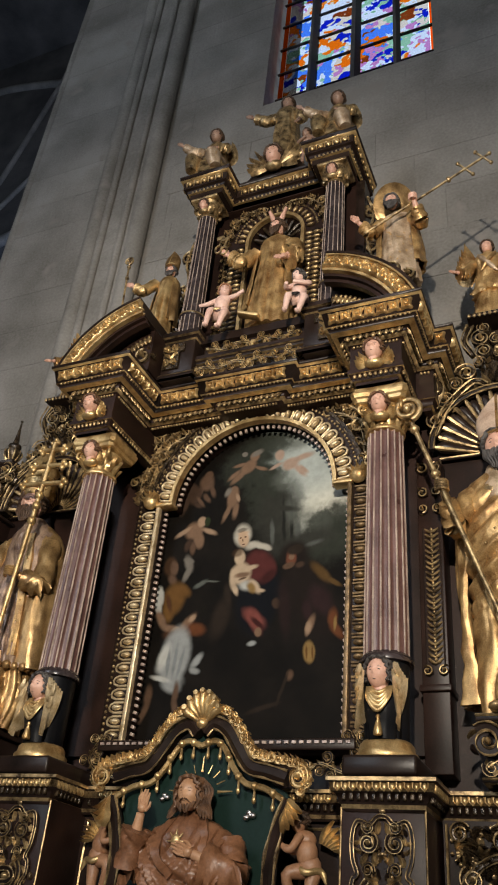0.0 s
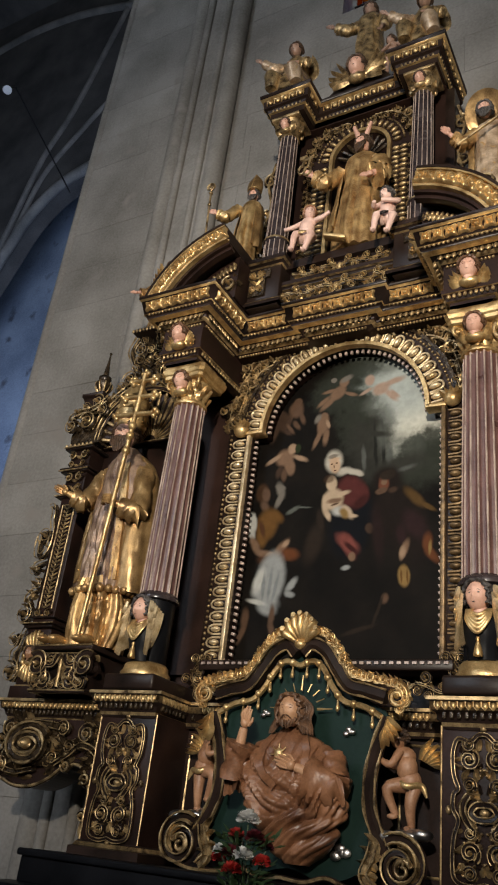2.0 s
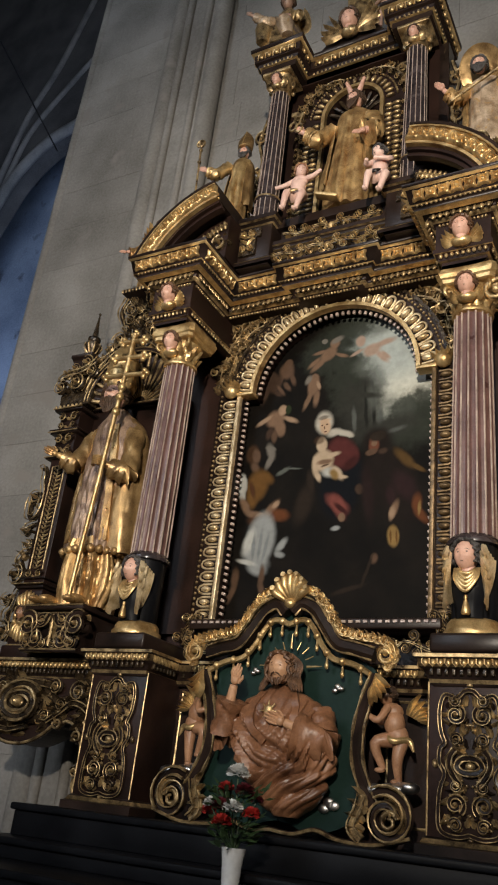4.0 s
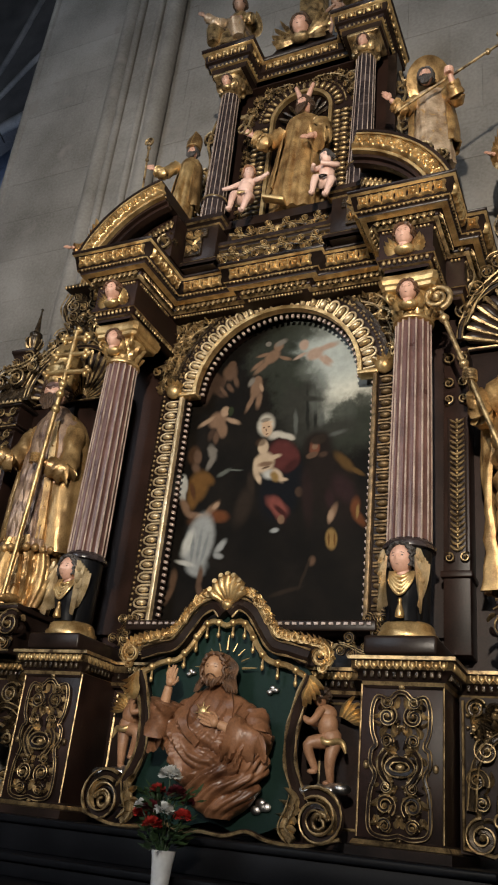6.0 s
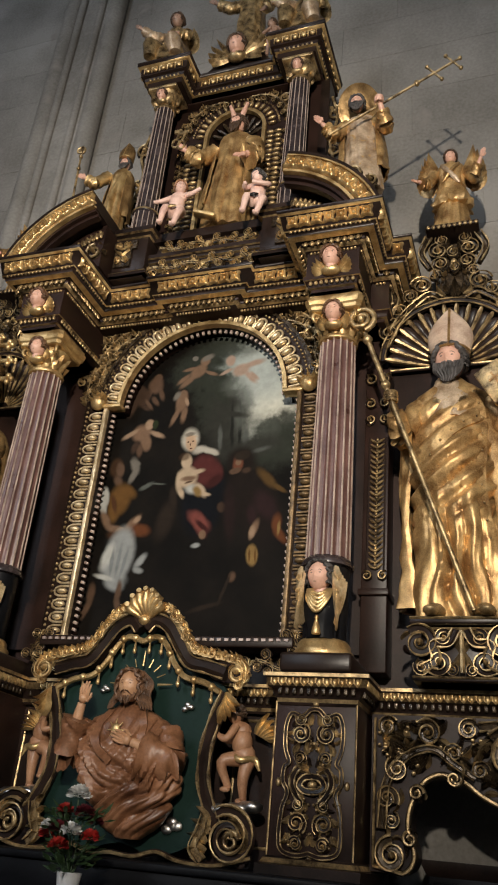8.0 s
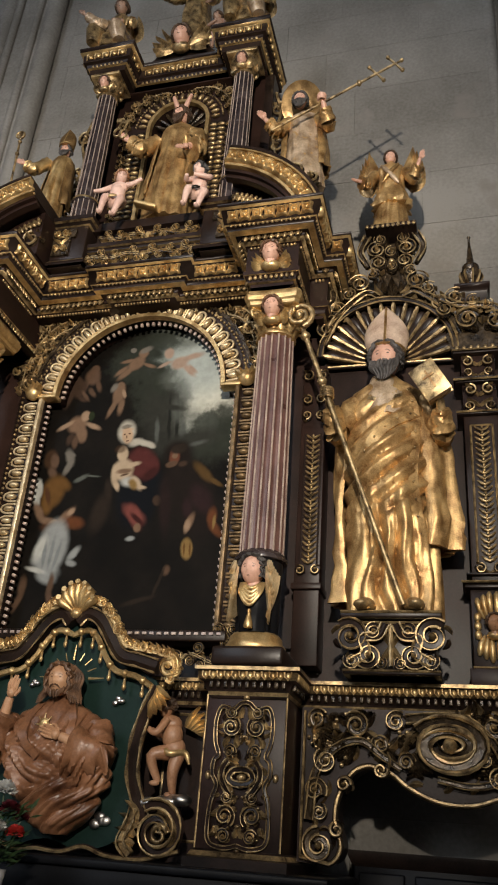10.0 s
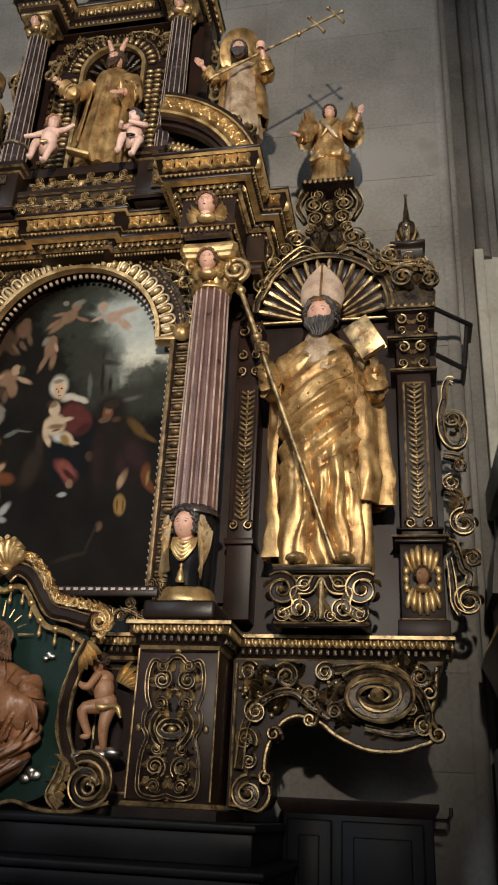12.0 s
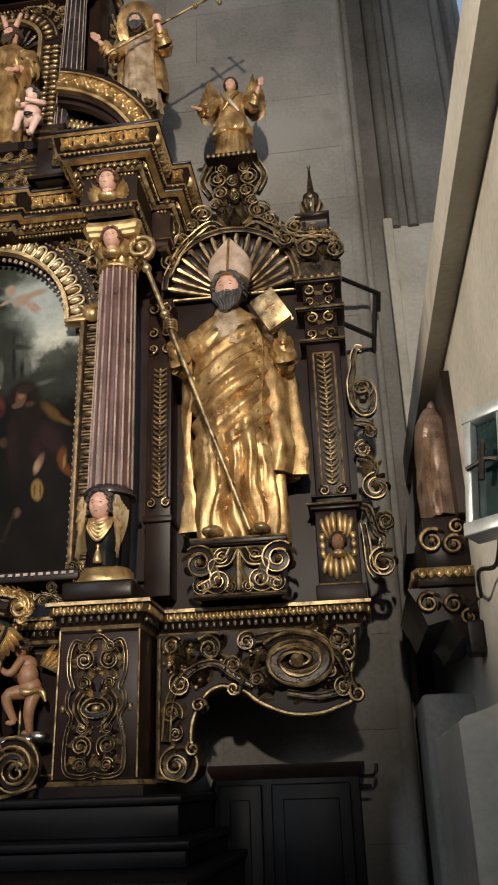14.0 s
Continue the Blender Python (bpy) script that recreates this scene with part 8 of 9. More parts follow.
    umber, plum, plum_dark, night, dark = (0.011, 0.0075, 0.006), (0.022, 0.011, 0.011), (0.016, 0.009, 0.008), (0.0045, 0.0050, 0.0065), (0.012, 0.012, 0.010)
    sky_top, sky_low, haze, leafy, ruin, ruin_light = (0.21, 0.24, 0.215), (0.34, 0.36, 0.31), (0.085, 0.092, 0.080), (0.024, 0.027, 0.020), (0.026, 0.026, 0.021), (0.075, 0.080, 0.072)
    hairc, browc, wingc, greenish = (0.045, 0.024, 0.013), (0.10, 0.055, 0.035), (0.14, 0.125, 0.105), (0.02, 0.026, 0.012)

    def limb(x0, z0, x1, z1, r, colour, soft=0.5):
        soft = max(soft, 0.5)
        blob((x0 + x1) / 2, (z0 + z1) / 2, math.hypot(x1 - x0, z1 - z0) / 2 + r * 0.55, r, colour, math.degrees(math.atan2(z1 - z0, x1 - x0)), soft)

    # sky, clouds, trees and ruins
    blob(0.320, 4.148, 0.258, 0.423, sky_top, 6, 0.55)
    blob(0.420, 3.875, 0.196, 0.220, sky_low, 6, 0.6)
    blob(0.327, 3.778, 0.150, 0.149, sky_low, 6, 0.6)
    blob(0.239, 4.083, 0.174, 0.156, sky_top, 6, 0.6)
    blob(0.390, 4.080, 0.270, 0.340, (0.33, 0.36, 0.335), 6, 0.5)
    blob(0.470, 3.930, 0.190, 0.240, (0.43, 0.45, 0.41), 6, 0.8)
    blob(0.400, 3.820, 0.150, 0.120, (0.52, 0.51, 0.43), 6, 0.9)
    blob(0.046, 3.921, 0.122, 0.192, leafy, 6, 0.4, 0.95, 1.3)
    blob(-0.114, 4.094, 0.149, 0.109, leafy, -14, 0.4, 0.9, 1.3)
    blob(0.219, 3.899, 0.048, 0.115, haze, 6, 0.5, 0.8, 0.8)
    blob(0.128, 3.764, 0.132, 0.233, ruin, 6, 0.45, 0.95, 0.6)
    blob(0.333, 3.689, 0.100, 0.112, haze, 6, 0.6, 0.7, 0.9)
    blob(0.419, 3.611, 0.177, 0.137, leafy, 21, 0.45, 0.95, 1.2)
    blob(0.477, 3.709, 0.097, 0.115, leafy, 6, 0.45, 0.9, 1.2)
    blob(0.031, 4.269, 0.221, 0.083, leafy, 16, 0.5, 0.9, 1.2)
    blob(0.244, 4.256, 0.092, 0.040, haze, 31, 0.5, 0.8, 0.8)
    limb(0.087, 3.733, 0.098, 3.608, 0.0137, ruin_light, 0.35)
    limb(0.243, 3.716, 0.252, 3.593, 0.0168, ruin_light, 0.35)
    limb(0.147, 3.871, 0.171, 3.583, 0.0103, dark, 0.35)
    limb(0.195, 3.866, 0.220, 3.544, 0.0101, dark, 0.35)
    blob(0.500, 3.640, 0.075, 0.100, leafy, 6, 0.5, 0.95, 1.5)
    blob(0.385, 3.700, 0.055, 0.065, (0.05, 0.055, 0.045), 6, 0.6, 0.9, 1.6)
    blob(0.300, 3.600, 0.160, 0.055, ruin, 12, 0.6, 0.95, 0.8)
    limb(0.300, 3.570, 0.375, 3.590, 0.012, ruin_light, 0.8)
    blob(0.195, 3.790, 0.030, 0.070, haze, 6, 0.6, 0.75, 0.6)
    limb(0.110, 3.830, 0.225, 3.800, 0.018, ruin, 0.6)
    limb(-0.008, 4.118, 0.104, 4.045, 0.0323, leafy, 0.35)
    limb(-0.073, 4.226, 0.058, 4.167, 0.0295, leafy, 0.35)
    limb(0.035, 4.035, 0.098, 3.914, 0.0353, leafy, 0.35)
    blob(0.350, 4.070, 0.140, 0.170, (0.31, 0.34, 0.32), 6, 0.8, 0.8)
    blob(0.140, 4.010, 0.060, 0.060, (0.10, 0.11, 0.095), 6, 0.8, 0.6, 1.0)
    # child angels
    blob(0.175, 4.111, 0.053, 0.040, rosy, 21, 0.3)
    blob(0.103, 4.180, 0.029, 0.037, rosy, 6, 0.3)
    limb(0.201, 4.135, 0.302, 4.158, 0.0209, rosy, 0.35)
    limb(0.205, 4.088, 0.271, 4.022, 0.0174, rosy, 0.35)
    limb(0.115, 4.120, 0.055, 4.090, 0.0109, rosy, 0.35)
    limb(0.239, 4.083, 0.283, 4.039, 0.0139, rosy, 0.35)
    blob(-0.092, 4.130, 0.052, 0.038, skin, 41, 0.3)
    blob(-0.059, 4.192, 0.030, 0.033, skin, 6, 0.3)
    limb(-0.121, 4.095, -0.187, 4.034, 0.0187, skin, 0.35)
    limb(-0.151, 4.107, -0.212, 4.060, 0.0149, skin, 0.35)
    limb(-0.120, 4.153, -0.185, 4.143, 0.0113, skin, 0.35)
    limb(-0.045, 4.123, 0.022, 4.094, 0.0109, skin, 0.35)
    limb(-0.071, 4.206, -0.019, 4.229, 0.0187, wingc, 0.35)
    blob(-0.127, 4.222, 0.019, 0.017, wingc, 6, 0.3)
    blob(-0.175, 3.929, 0.034, 0.067, skin, -9, 0.3)
    blob(-0.173, 3.978, 0.026, 0.029, skin, 6, 0.3)
    limb(-0.149, 3.888, -0.153, 3.803, 0.0181, skin, 0.35)
    limb(-0.187, 3.881, -0.223, 3.784, 0.0147, skin, 0.35)
    limb(-0.151, 3.945, -0.136, 3.905, 0.0109, pale, 0.35)
    limb(-0.218, 3.953, -0.204, 3.990, 0.0186, wingc, 0.35)
    blob(-0.360, 4.057, 0.046, 0.056, skin2, 16, 0.3)
    blob(-0.355, 4.107, 0.027, 0.030, skin2, 6, 0.3)
    limb(-0.383, 4.032, -0.422, 3.959, 0.0155, skin2, 0.35)
    limb(-0.326, 4.025, -0.300, 3.963, 0.0151, skin2, 0.35)
    limb(-0.364, 3.971, -0.332, 3.929, 0.0153, skin2, 0.35)
    blob(-0.425, 3.979, 0.039, 0.061, skin3, -14, 0.3)
    limb(-0.424, 3.921, -0.383, 3.897, 0.0153, skin3, 0.35)
    limb(-0.410, 3.958, -0.366, 3.902, 0.0115, skin2, 0.35)
    limb(-0.471, 3.984, -0.500, 3.872, 0.0233, skin3, 0.35)
    blob(-0.457, 4.022, 0.039, 0.043, skin3, 6, 0.3)
    blob(-0.406, 3.740, 0.056, 0.055, skin, 26, 0.3)
    blob(-0.368, 3.677, 0.033, 0.058, skin, 16, 0.3)
    blob(-0.362, 3.792, 0.030, 0.033, pale, 6, 0.3)
    limb(-0.438, 3.759, -0.514, 3.714, 0.0153, pale, 0.35)
    limb(-0.344, 3.742, -0.267, 3.708, 0.0147, pale, 0.35)
    limb(-0.405, 3.655, -0.397, 3.600, 0.0188, skin2, 0.35)
    limb(-0.427, 3.676, -0.441, 3.622, 0.0186, skin3, 0.35)
    blob(-0.325, 3.788, 0.019, 0.029, greenish, 6, 0.3)
    # standing angel with a basket
    limb(-0.425, 3.566, -0.398, 3.499, 0.0257, wingc, 0.35)
    limb(-0.399, 3.510, -0.427, 3.431, 0.0183, wingc, 0.35)
    limb(-0.435, 3.556, -0.389, 3.541, 0.0148, wingc, 0.35)
    blob(-0.529, 3.524, 0.041, 0.059, hairc, 6, 0.3)
    blob(-0.505, 3.511, 0.026, 0.046, skin2, 16, 0.3)
    limb(-0.519, 3.459, -0.491, 3.421, 0.0223, skin2, 0.35)
    blob(-0.476, 3.322, 0.069, 0.098, ochre, -9, 0.3)
    limb(-0.450, 3.390, -0.393, 3.344, 0.0289, ochre, 0.35)
    limb(-0.496, 3.289, -0.501, 3.203, 0.0329, ochre, 0.35)
    limb(-0.523, 3.343, -0.487, 3.254, 0.0146, ochre_dark, 0.35)
    blob(-0.573, 3.335, 0.030, 0.066, linen, 6, 0.3)
    limb(-0.577, 3.294, -0.558, 3.248, 0.0185, linen, 0.35)
    limb(-0.565, 3.241, -0.515, 3.160, 0.0219, skin, 0.35)
    limb(-0.515, 3.160, -0.425, 3.129, 0.0216, skin, 0.35)
    blob(-0.436, 3.133, 0.032, 0.020, pale, 6, 0.3)
    limb(-0.410, 3.121, -0.342, 3.205, 0.0245, skin, 0.35)
    limb(-0.356, 3.185, -0.332, 3.211, 0.0140, pale, 0.35)
    limb(-0.486, 3.112, -0.377, 3.090, 0.0320, ochre_dark, 0.35)
    limb(-0.380, 3.107, -0.287, 3.135, 0.0245, ochre_dark, 0.35)
    limb(-0.350, 3.145, -0.278, 3.125, 0.0311, rust, 0.35)
    blob(-0.416, 3.000, 0.084, 0.149, linen2, -2, 0.25)
    limb(-0.491, 2.922, -0.385, 2.861, 0.0414, linen2, 0.35)
    limb(-0.462, 2.851, -0.388, 2.818, 0.0340, linen2, 0.35)
    limb(-0.373, 3.064, -0.379, 2.918, 0.0276, linen2, 0.35)
    limb(-0.474, 3.035, -0.501, 2.938, 0.0320, linen, 0.35)
    limb(-0.413, 3.049, -0.423, 2.888, 0.0105, fold, 0.35)
    limb(-0.457, 3.018, -0.458, 2.889, 0.0105, fold, 0.35)
    limb(-0.373, 3.015, -0.393, 2.871, 0.0104, fold, 0.35)
    limb(-0.537, 2.881, -0.446, 2.857, 0.0140, linen, 0.35)
    limb(-0.551, 2.821, -0.550, 2.733, 0.0210, skin2, 0.35)
    limb(-0.550, 2.733, -0.578, 2.656, 0.0175, skin2, 0.35)
    limb(-0.388, 2.840, -0.387, 2.746, 0.0170, skin2, 0.35)
    limb(-0.391, 2.746, -0.365, 2.669, 0.0170, skin2, 0.35)
    limb(-0.306, 2.932, -0.266, 2.985, 0.0204, linen2, 0.35)
    limb(-0.310, 2.910, -0.275, 2.900, 0.0170, linen2, 0.35)
    limb(-0.349, 3.383, -0.289, 3.413, 0.0142, haze, 0.35)
    limb(-0.289, 3.413, -0.211, 3.404, 0.0053, haze, 0.35)
    # seated mother and child
    blob(0.026, 3.257, 0.114, 0.169, night, 6, 0.3)
    limb(0.059, 3.421, 0.154, 3.281, 0.0728, night, 0.35)
    blob(0.027, 3.475, 0.082, 0.099, wine, 26, 0.3)
    blob(0.083, 3.447, 0.047, 0.060, wine, -14, 0.3)
    limb(0.062, 3.387, 0.118, 3.430, 0.0265, wine_dark, 0.35)
    limb(-0.002, 3.529, 0.042, 3.457, 0.0239, wine, 0.35)
    blob(-0.089, 3.675, 0.052, 0.070, veil, 6, 0.3)
    limb(-0.052, 3.597, -0.001, 3.612, 0.022, veil, 0.5)
    limb(-0.011, 3.612, 0.077, 3.582, 0.018, veil, 0.5)
    limb(0.042, 3.595, 0.085, 3.574, 0.0137, veil, 0.35)
    blob(-0.080, 3.650, 0.033, 0.051, face, 14, 0.25)
    limb(-0.112, 3.689, -0.057, 3.690, 0.0107, face, 0.35)
    blob(-0.098, 3.659, 0.007, 0.005, browc, 6, 0.3)
    blob(-0.068, 3.663, 0.007, 0.005, browc, 6, 0.3)
    limb(-0.083, 3.650, -0.082, 3.635, 0.0035, browc, 0.35)
    blob(-0.076, 3.617, 0.009, 0.004, wine, 6, 0.3)
    blob(-0.093, 3.709, 0.032, 0.012, hairc, 6, 0.4, 0.6)
    blob(-0.092, 3.537, 0.032, 0.047, babe, 6, 0.25)
    blob(-0.109, 3.567, 0.032, 0.024, hairc, 6, 0.4, 0.7)
    blob(-0.074, 3.439, 0.059, 0.066, babe, 16, 0.25)
    limb(-0.127, 3.453, -0.117, 3.366, 0.0208, babe, 0.35)
    limb(-0.114, 3.373, -0.088, 3.324, 0.0138, babe, 0.35)
    limb(-0.046, 3.464, 0.014, 3.473, 0.0136, babe, 0.35)
    limb(-0.063, 3.369, 0.005, 3.358, 0.0273, linen, 0.35)
    limb(-0.011, 3.386, 0.035, 3.329, 0.0205, babe, 0.35)
    limb(0.017, 3.337, 0.068, 3.327, 0.0101, babe, 0.35)
    limb(-0.104, 3.427, -0.026, 3.435, 0.0137, skin, 0.35)
    limb(-0.081, 3.405, -0.041, 3.415, 0.0068, skin2, 0.35)
    limb(-0.022, 3.366, 0.008, 3.331, 0.0202, ochre_light, 0.35)
    limb(-0.019, 3.210, 0.070, 3.140, 0.0331, crimson, 0.35)
    limb(0.008, 3.208, 0.057, 3.109, 0.0297, crimson, 0.35)
    limb(0.018, 3.175, 0.082, 3.117, 0.0130, wine_dark, 0.35)
    blob(0.055, 3.096, 0.020, 0.026, skin, 6, 0.3)
    limb(0.006, 3.032, 0.038, 3.037, 0.0130, linen2, 0.35)
    limb(-0.155, 3.369, -0.133, 3.266, 0.0205, earth, 0.35)
    limb(-0.160, 3.268, -0.191, 3.105, 0.0484, earth, 0.35)
    blob(0.147, 3.249, 0.026, 0.029, skin3, 6, 0.3)
    # old man
    blob(0.261, 3.340, 0.103, 0.180, umber, -4, 0.4)
    blob(0.363, 3.236, 0.106, 0.209, umber, 16, 0.4)
    blob(0.231, 3.526, 0.080, 0.074, umber, 6, 0.35)
    blob(0.216, 3.504, 0.029, 0.044, ruddy, 6, 0.3)
    blob(0.216, 3.511, 0.017, 0.019, skin, 6, 0.3)
    blob(0.204, 3.461, 0.033, 0.018, skin2, 16, 0.3)
    limb(0.253, 3.457, 0.284, 3.464, 0.0163, skin3, 0.35)
    blob(0.236, 3.550, 0.046, 0.030, earth, 16, 0.3)
    limb(0.349, 3.449, 0.433, 3.360, 0.0253, olive, 0.35)
    limb(0.433, 3.366, 0.497, 3.323, 0.0124, olive, 0.35)
    limb(0.316, 3.239, 0.331, 3.158, 0.0253, plum, 0.35)
    limb(0.359, 3.300, 0.427, 3.200, 0.0497, plum, 0.35)
    limb(0.181, 3.345, 0.212, 3.086, 0.0293, plum_dark, 0.35)
    limb(0.356, 3.157, 0.331, 3.080, 0.0186, skin, 0.35)
    limb(0.340, 3.126, 0.328, 3.074, 0.0155, pale, 0.35)
    limb(0.465, 3.182, 0.463, 3.105, 0.0244, rust, 0.35)
    limb(0.456, 3.121, 0.514, 3.047, 0.0210, rust, 0.35)
    limb(0.478, 3.150, 0.476, 3.089, 0.0090, ochre_light, 0.35)
    blob(0.344, 2.975, 0.033, 0.057, ochre_light, 6, 0.25)
    limb(0.327, 3.003, 0.331, 2.943, 0.0061, ochre, 0.35)
    limb(0.360, 3.002, 0.365, 2.941, 0.0061, ochre, 0.35)
    limb(0.251, 2.876, 0.244, 2.846, 0.0183, skin2, 0.35)
    limb(0.038, 2.681, 0.188, 2.723, 0.0124, earth, 0.35)
    limb(0.188, 2.723, 0.236, 2.870, 0.0092, earth, 0.35)
    brush, tone, vary = n.new("ShaderNodeTexNoise"), n.new("ShaderNodeMapRange"), n.new("ShaderNodeVectorMath")
    brush.inputs["Scale"].default_value, brush.inputs["Detail"].default_value = 26.0, 7
    tone.inputs["From Min"].default_value, tone.inputs["From Max"].default_value = 0.3, 0.7
    tone.inputs["To Min"].default_value, tone.inputs["To Max"].default_value = 0.86, 1.07
    vary.operation = "SCALE"
    l.new(shift.outputs[0], brush.inputs["Vector"]), l.new(brush.outputs[0], tone.inputs["Value"])
    l.new(state["colour"], vary.inputs[0]), l.new(tone.outputs[0], vary.inputs["Scale"])
    l.new(vary.outputs[0], b.inputs["Base Color"])
    b.inputs["Roughness"].default_value = 0.55
    b.inputs["Specular IOR Level"].default_value = 0.06
    fine = n.new("ShaderNodeTexNoise")
    fine.inputs["Scale"].default_value = 320
    bp = n.new("ShaderNodeBump")
    bp.inputs["Strength"].default_value, bp.inputs["Distance"].default_value = 0.12, 0.004
    l.new(geo.outputs["Position"], fine.inputs["Vector"]), l.new(fine.outputs[0], bp.inputs["Height"]), l.new(bp.outputs[0], b.inputs["Normal"])
    return m


bm = bmesh.new()
arc = [(0.50 * math.cos(a), 3.86 + 0.50 * math.sin(a)) for a in np.linspace(0, math.pi, 30)]
slab(bm, [(-0.59, 2.505), (0.59, 2.505), (0.59, 3.86)] + arc + [(-0.59, 3.86)], 0.02, 0.05)
cuts_x, cuts_z = [-0.60, -0.31, -0.10, 0.10, 0.30, 0.60], [2.50, 2.80, 3.05, 3.25, 3.45, 3.65, 3.95, 4.40]
for at, axis in [((x, 0, 0), (1, 0, 0)) for x in cuts_x[1:-1]] + [((0, 0, z), (0, 0, 1)) for z in cuts_z[1:-1]]:
    bmesh.ops.bisect_plane(bm, geom=bm.verts[:] + bm.edges[:] + bm.faces[:], plane_co=at, plane_no=axis)
for face in bm.faces:
    c = face.calc_center_median()
    face.material_index = sum(c.z > z for z in cuts_z[1:-1]) * 5 + sum(c.x > x for x in cuts_x[1:-1])
canvas = [canvas_material(cuts_x[i], cuts_x[i + 1], cuts_z[j], cuts_z[j + 1]) for j in range(7) for i in range(5)]
single("painting", bm, canvas, "dark arched oil painting with pale draped figures and cloudy sky", "painting", smooth=False)

# ---- rococo cartouche with the half-length figure ----
car = thing("cartouche", (0, -0.3, 1.555), "green panel in a black and gilded rococo frame", "cartouche")
YC = -0.32
half = [(0.0, 2.50), (0.10, 2.48), (0.20, 2.40), (0.32, 2.30), (0.41, 2.24), (0.38, 2.16), (0.345, 2.05), (0.34, 1.93), (0.36, 1.82), (0.40, 1.74), (0.36, 1.66), (0.27, 1.60), (0.15, 1.575), (0.06, 1.60), (0.0, 1.61)]
right = [(p.x, p.y) for p in smooth_line(half, 4)]
bm = bmesh.new()
slab(bm, right + [(-px, pz) for px, pz in right[-2:0:-1]], YC, YC + 0.03)
part("panel", bm, GREEN, car, "dark green painted panel", False)
for s in (-1, 1):
    bm = bmesh.new()
    side = [(s * p.x, p.y) for p in smooth_line([(0.43, 2.22), (0.385, 2.10), (0.36, 1.98), (0.365, 1.86), (0.41, 1.75), (0.44, 1.70)], 6)]
    stroke(bm, side, 0.030, YC - 0.01, 0.035, 0.22)
    part("side_rail", bm, BG, car, "black side rail with gilt lips")
    bm = bmesh.new()
    crown = [(s * p.x, p.y) for p in smooth_line([(0.015, 2.49), (0.06, 2.53), (0.13, 2.50), (0.19, 2.42), (0.25, 2.345), (0.33, 2.325), (0.42, 2.30)], 6)]
    stroke(bm, crown, 0.034, YC - 0.02, 0.05, 0.12)
    part("crown_band", bm, BG, car, "black lacquered arched band")
    bm = bmesh.new()
    outer = [(s * p.x, p.y) for p in smooth_line([(0.05, 2.58), (0.12, 2.565), (0.19, 2.49), (0.25, 2.40), (0.31, 2.375), (0.40, 2.36), (0.47, 2.34), (0.50, 2.29), (0.47, 2.25)], 6)]
    tube(bm, [(px, YC - 0.05, pz) for px, pz in outer], 0.010, 6)
    inner = [(s * p.x, p.y) for p in smooth_line([(0.0, 2.435), (0.07, 2.455), (0.12, 2.42), (0.17, 2.34), (0.23, 2.28), (0.32, 2.26), (0.40, 2.22)], 6)]
    tube(bm, [(px, YC - 0.045, pz) for px, pz in inner], 0.014, 6)
    for k in range(0, len(outer), 2):
        px, pz = outer[k]
        a = math.pi / 2 - s * (0.3 + 1.1 * k / len(outer))
        volute(bm, px + 0.014 * math.cos(a), pz + 0.014 * math.sin(a), 0.018, YC - 0.05, 1.2, a, s if k % 4 else -s, 0.007, 0.02, (0, 0))
        leaf(bm, px, pz, a - 0.5 * s, 0.04, 0.030, YC - 0.05, 0, 0.03, 1.2 * s)
    for k, t in enumerate((3, 9, 15, 21, 27)):
        volute(bm, outer[t][0], outer[t][1] + 0.012, 0.020, YC - 0.055, 1.3, 1.57, s, 0.006, 0.02, (0, 0))
    volute(bm, s * 0.475, 2.30, 0.042, YC - 0.05, 1.5, 1.2 if s > 0 else 1.94, -s, 0.010, 0.03, (0, 0))
    for k in range(5):
        leaf(bm, s * 0.43, 2.22 - 0.012 * k, -math.pi / 2 + s * (0.5 - 0.25 * k), 0.085, 0.035, YC - 0.05 - 0.004 * k, 0, 0.03, 0.4 * s)
    for k in range(3, len(inner), 6):
        px, pz = inner[k]
        ball(bm, (px, YC - 0.05, pz), 0.018, 8, 6)
        tube(bm, [(px, YC - 0.045, pz - 0.012), (px, YC - 0.045, pz - 0.045)], [0.004, 0.006], 5)
        ball(bm, (px, YC - 0.045, pz - 0.055), (0.010, 0.009, 0.016), 7, 5)
    part("gilt_carving", bm, GOLD, car, "gilded rocaille border with hanging drops")
    bm = bmesh.new()
    foot = [(s * px, pz) for px, pz in spiral(0.505, 1.665, 0.105, 1.35, 2.2, -1, 0.28)]
    stroke(bm, foot, 0.022, YC - 0.02, 0.06, 0.28, (0, 1), (1, 0.7))
    stroke(bm, [(s * p.x, p.y) for p in smooth_line([(0.60, 1.60), (0.45, 1.562), (0.30, 1.565), (0.20, 1.59), (0.10, 1.565), (0.0, 1.572)], 5)], 0.012, YC - 0.04, 0.03, 0.4)
    part("foot_scroll", bm, BG, car, "black foot scroll with gilt edge")
    bm = bmesh.new()
    curl = spiral(0.512, 1.650, 0.040, 1.25, 0.3, 1, 0.25)
    tube(bm, [(s * px, YC - 0.06, pz) for px, pz in curl], [0.013 - 0.0003 * i for i in range(len(curl))], 7)
    for k in range(7):
        a = -0.9 + 0.30 * k
        leaf(bm, s * (0.515 + 0.052 * math.cos(a)), 1.66 + 0.058 * math.sin(a), (a + 1.25) if s > 0 else math.pi - (a + 1.25), 0.055, 0.030, YC - 0.055, 0, 0.025, 0.5 * s)
    for k in range(4):
        leaf(bm, s * 0.41, 1.70 - 0.03 * k, (1.8 + 0.3 * k) if s > 0 else math.pi - (1.8 + 0.3 * k), 0.085, 0.035, YC - 0.05, 0, 0.03, 0.4 * s)
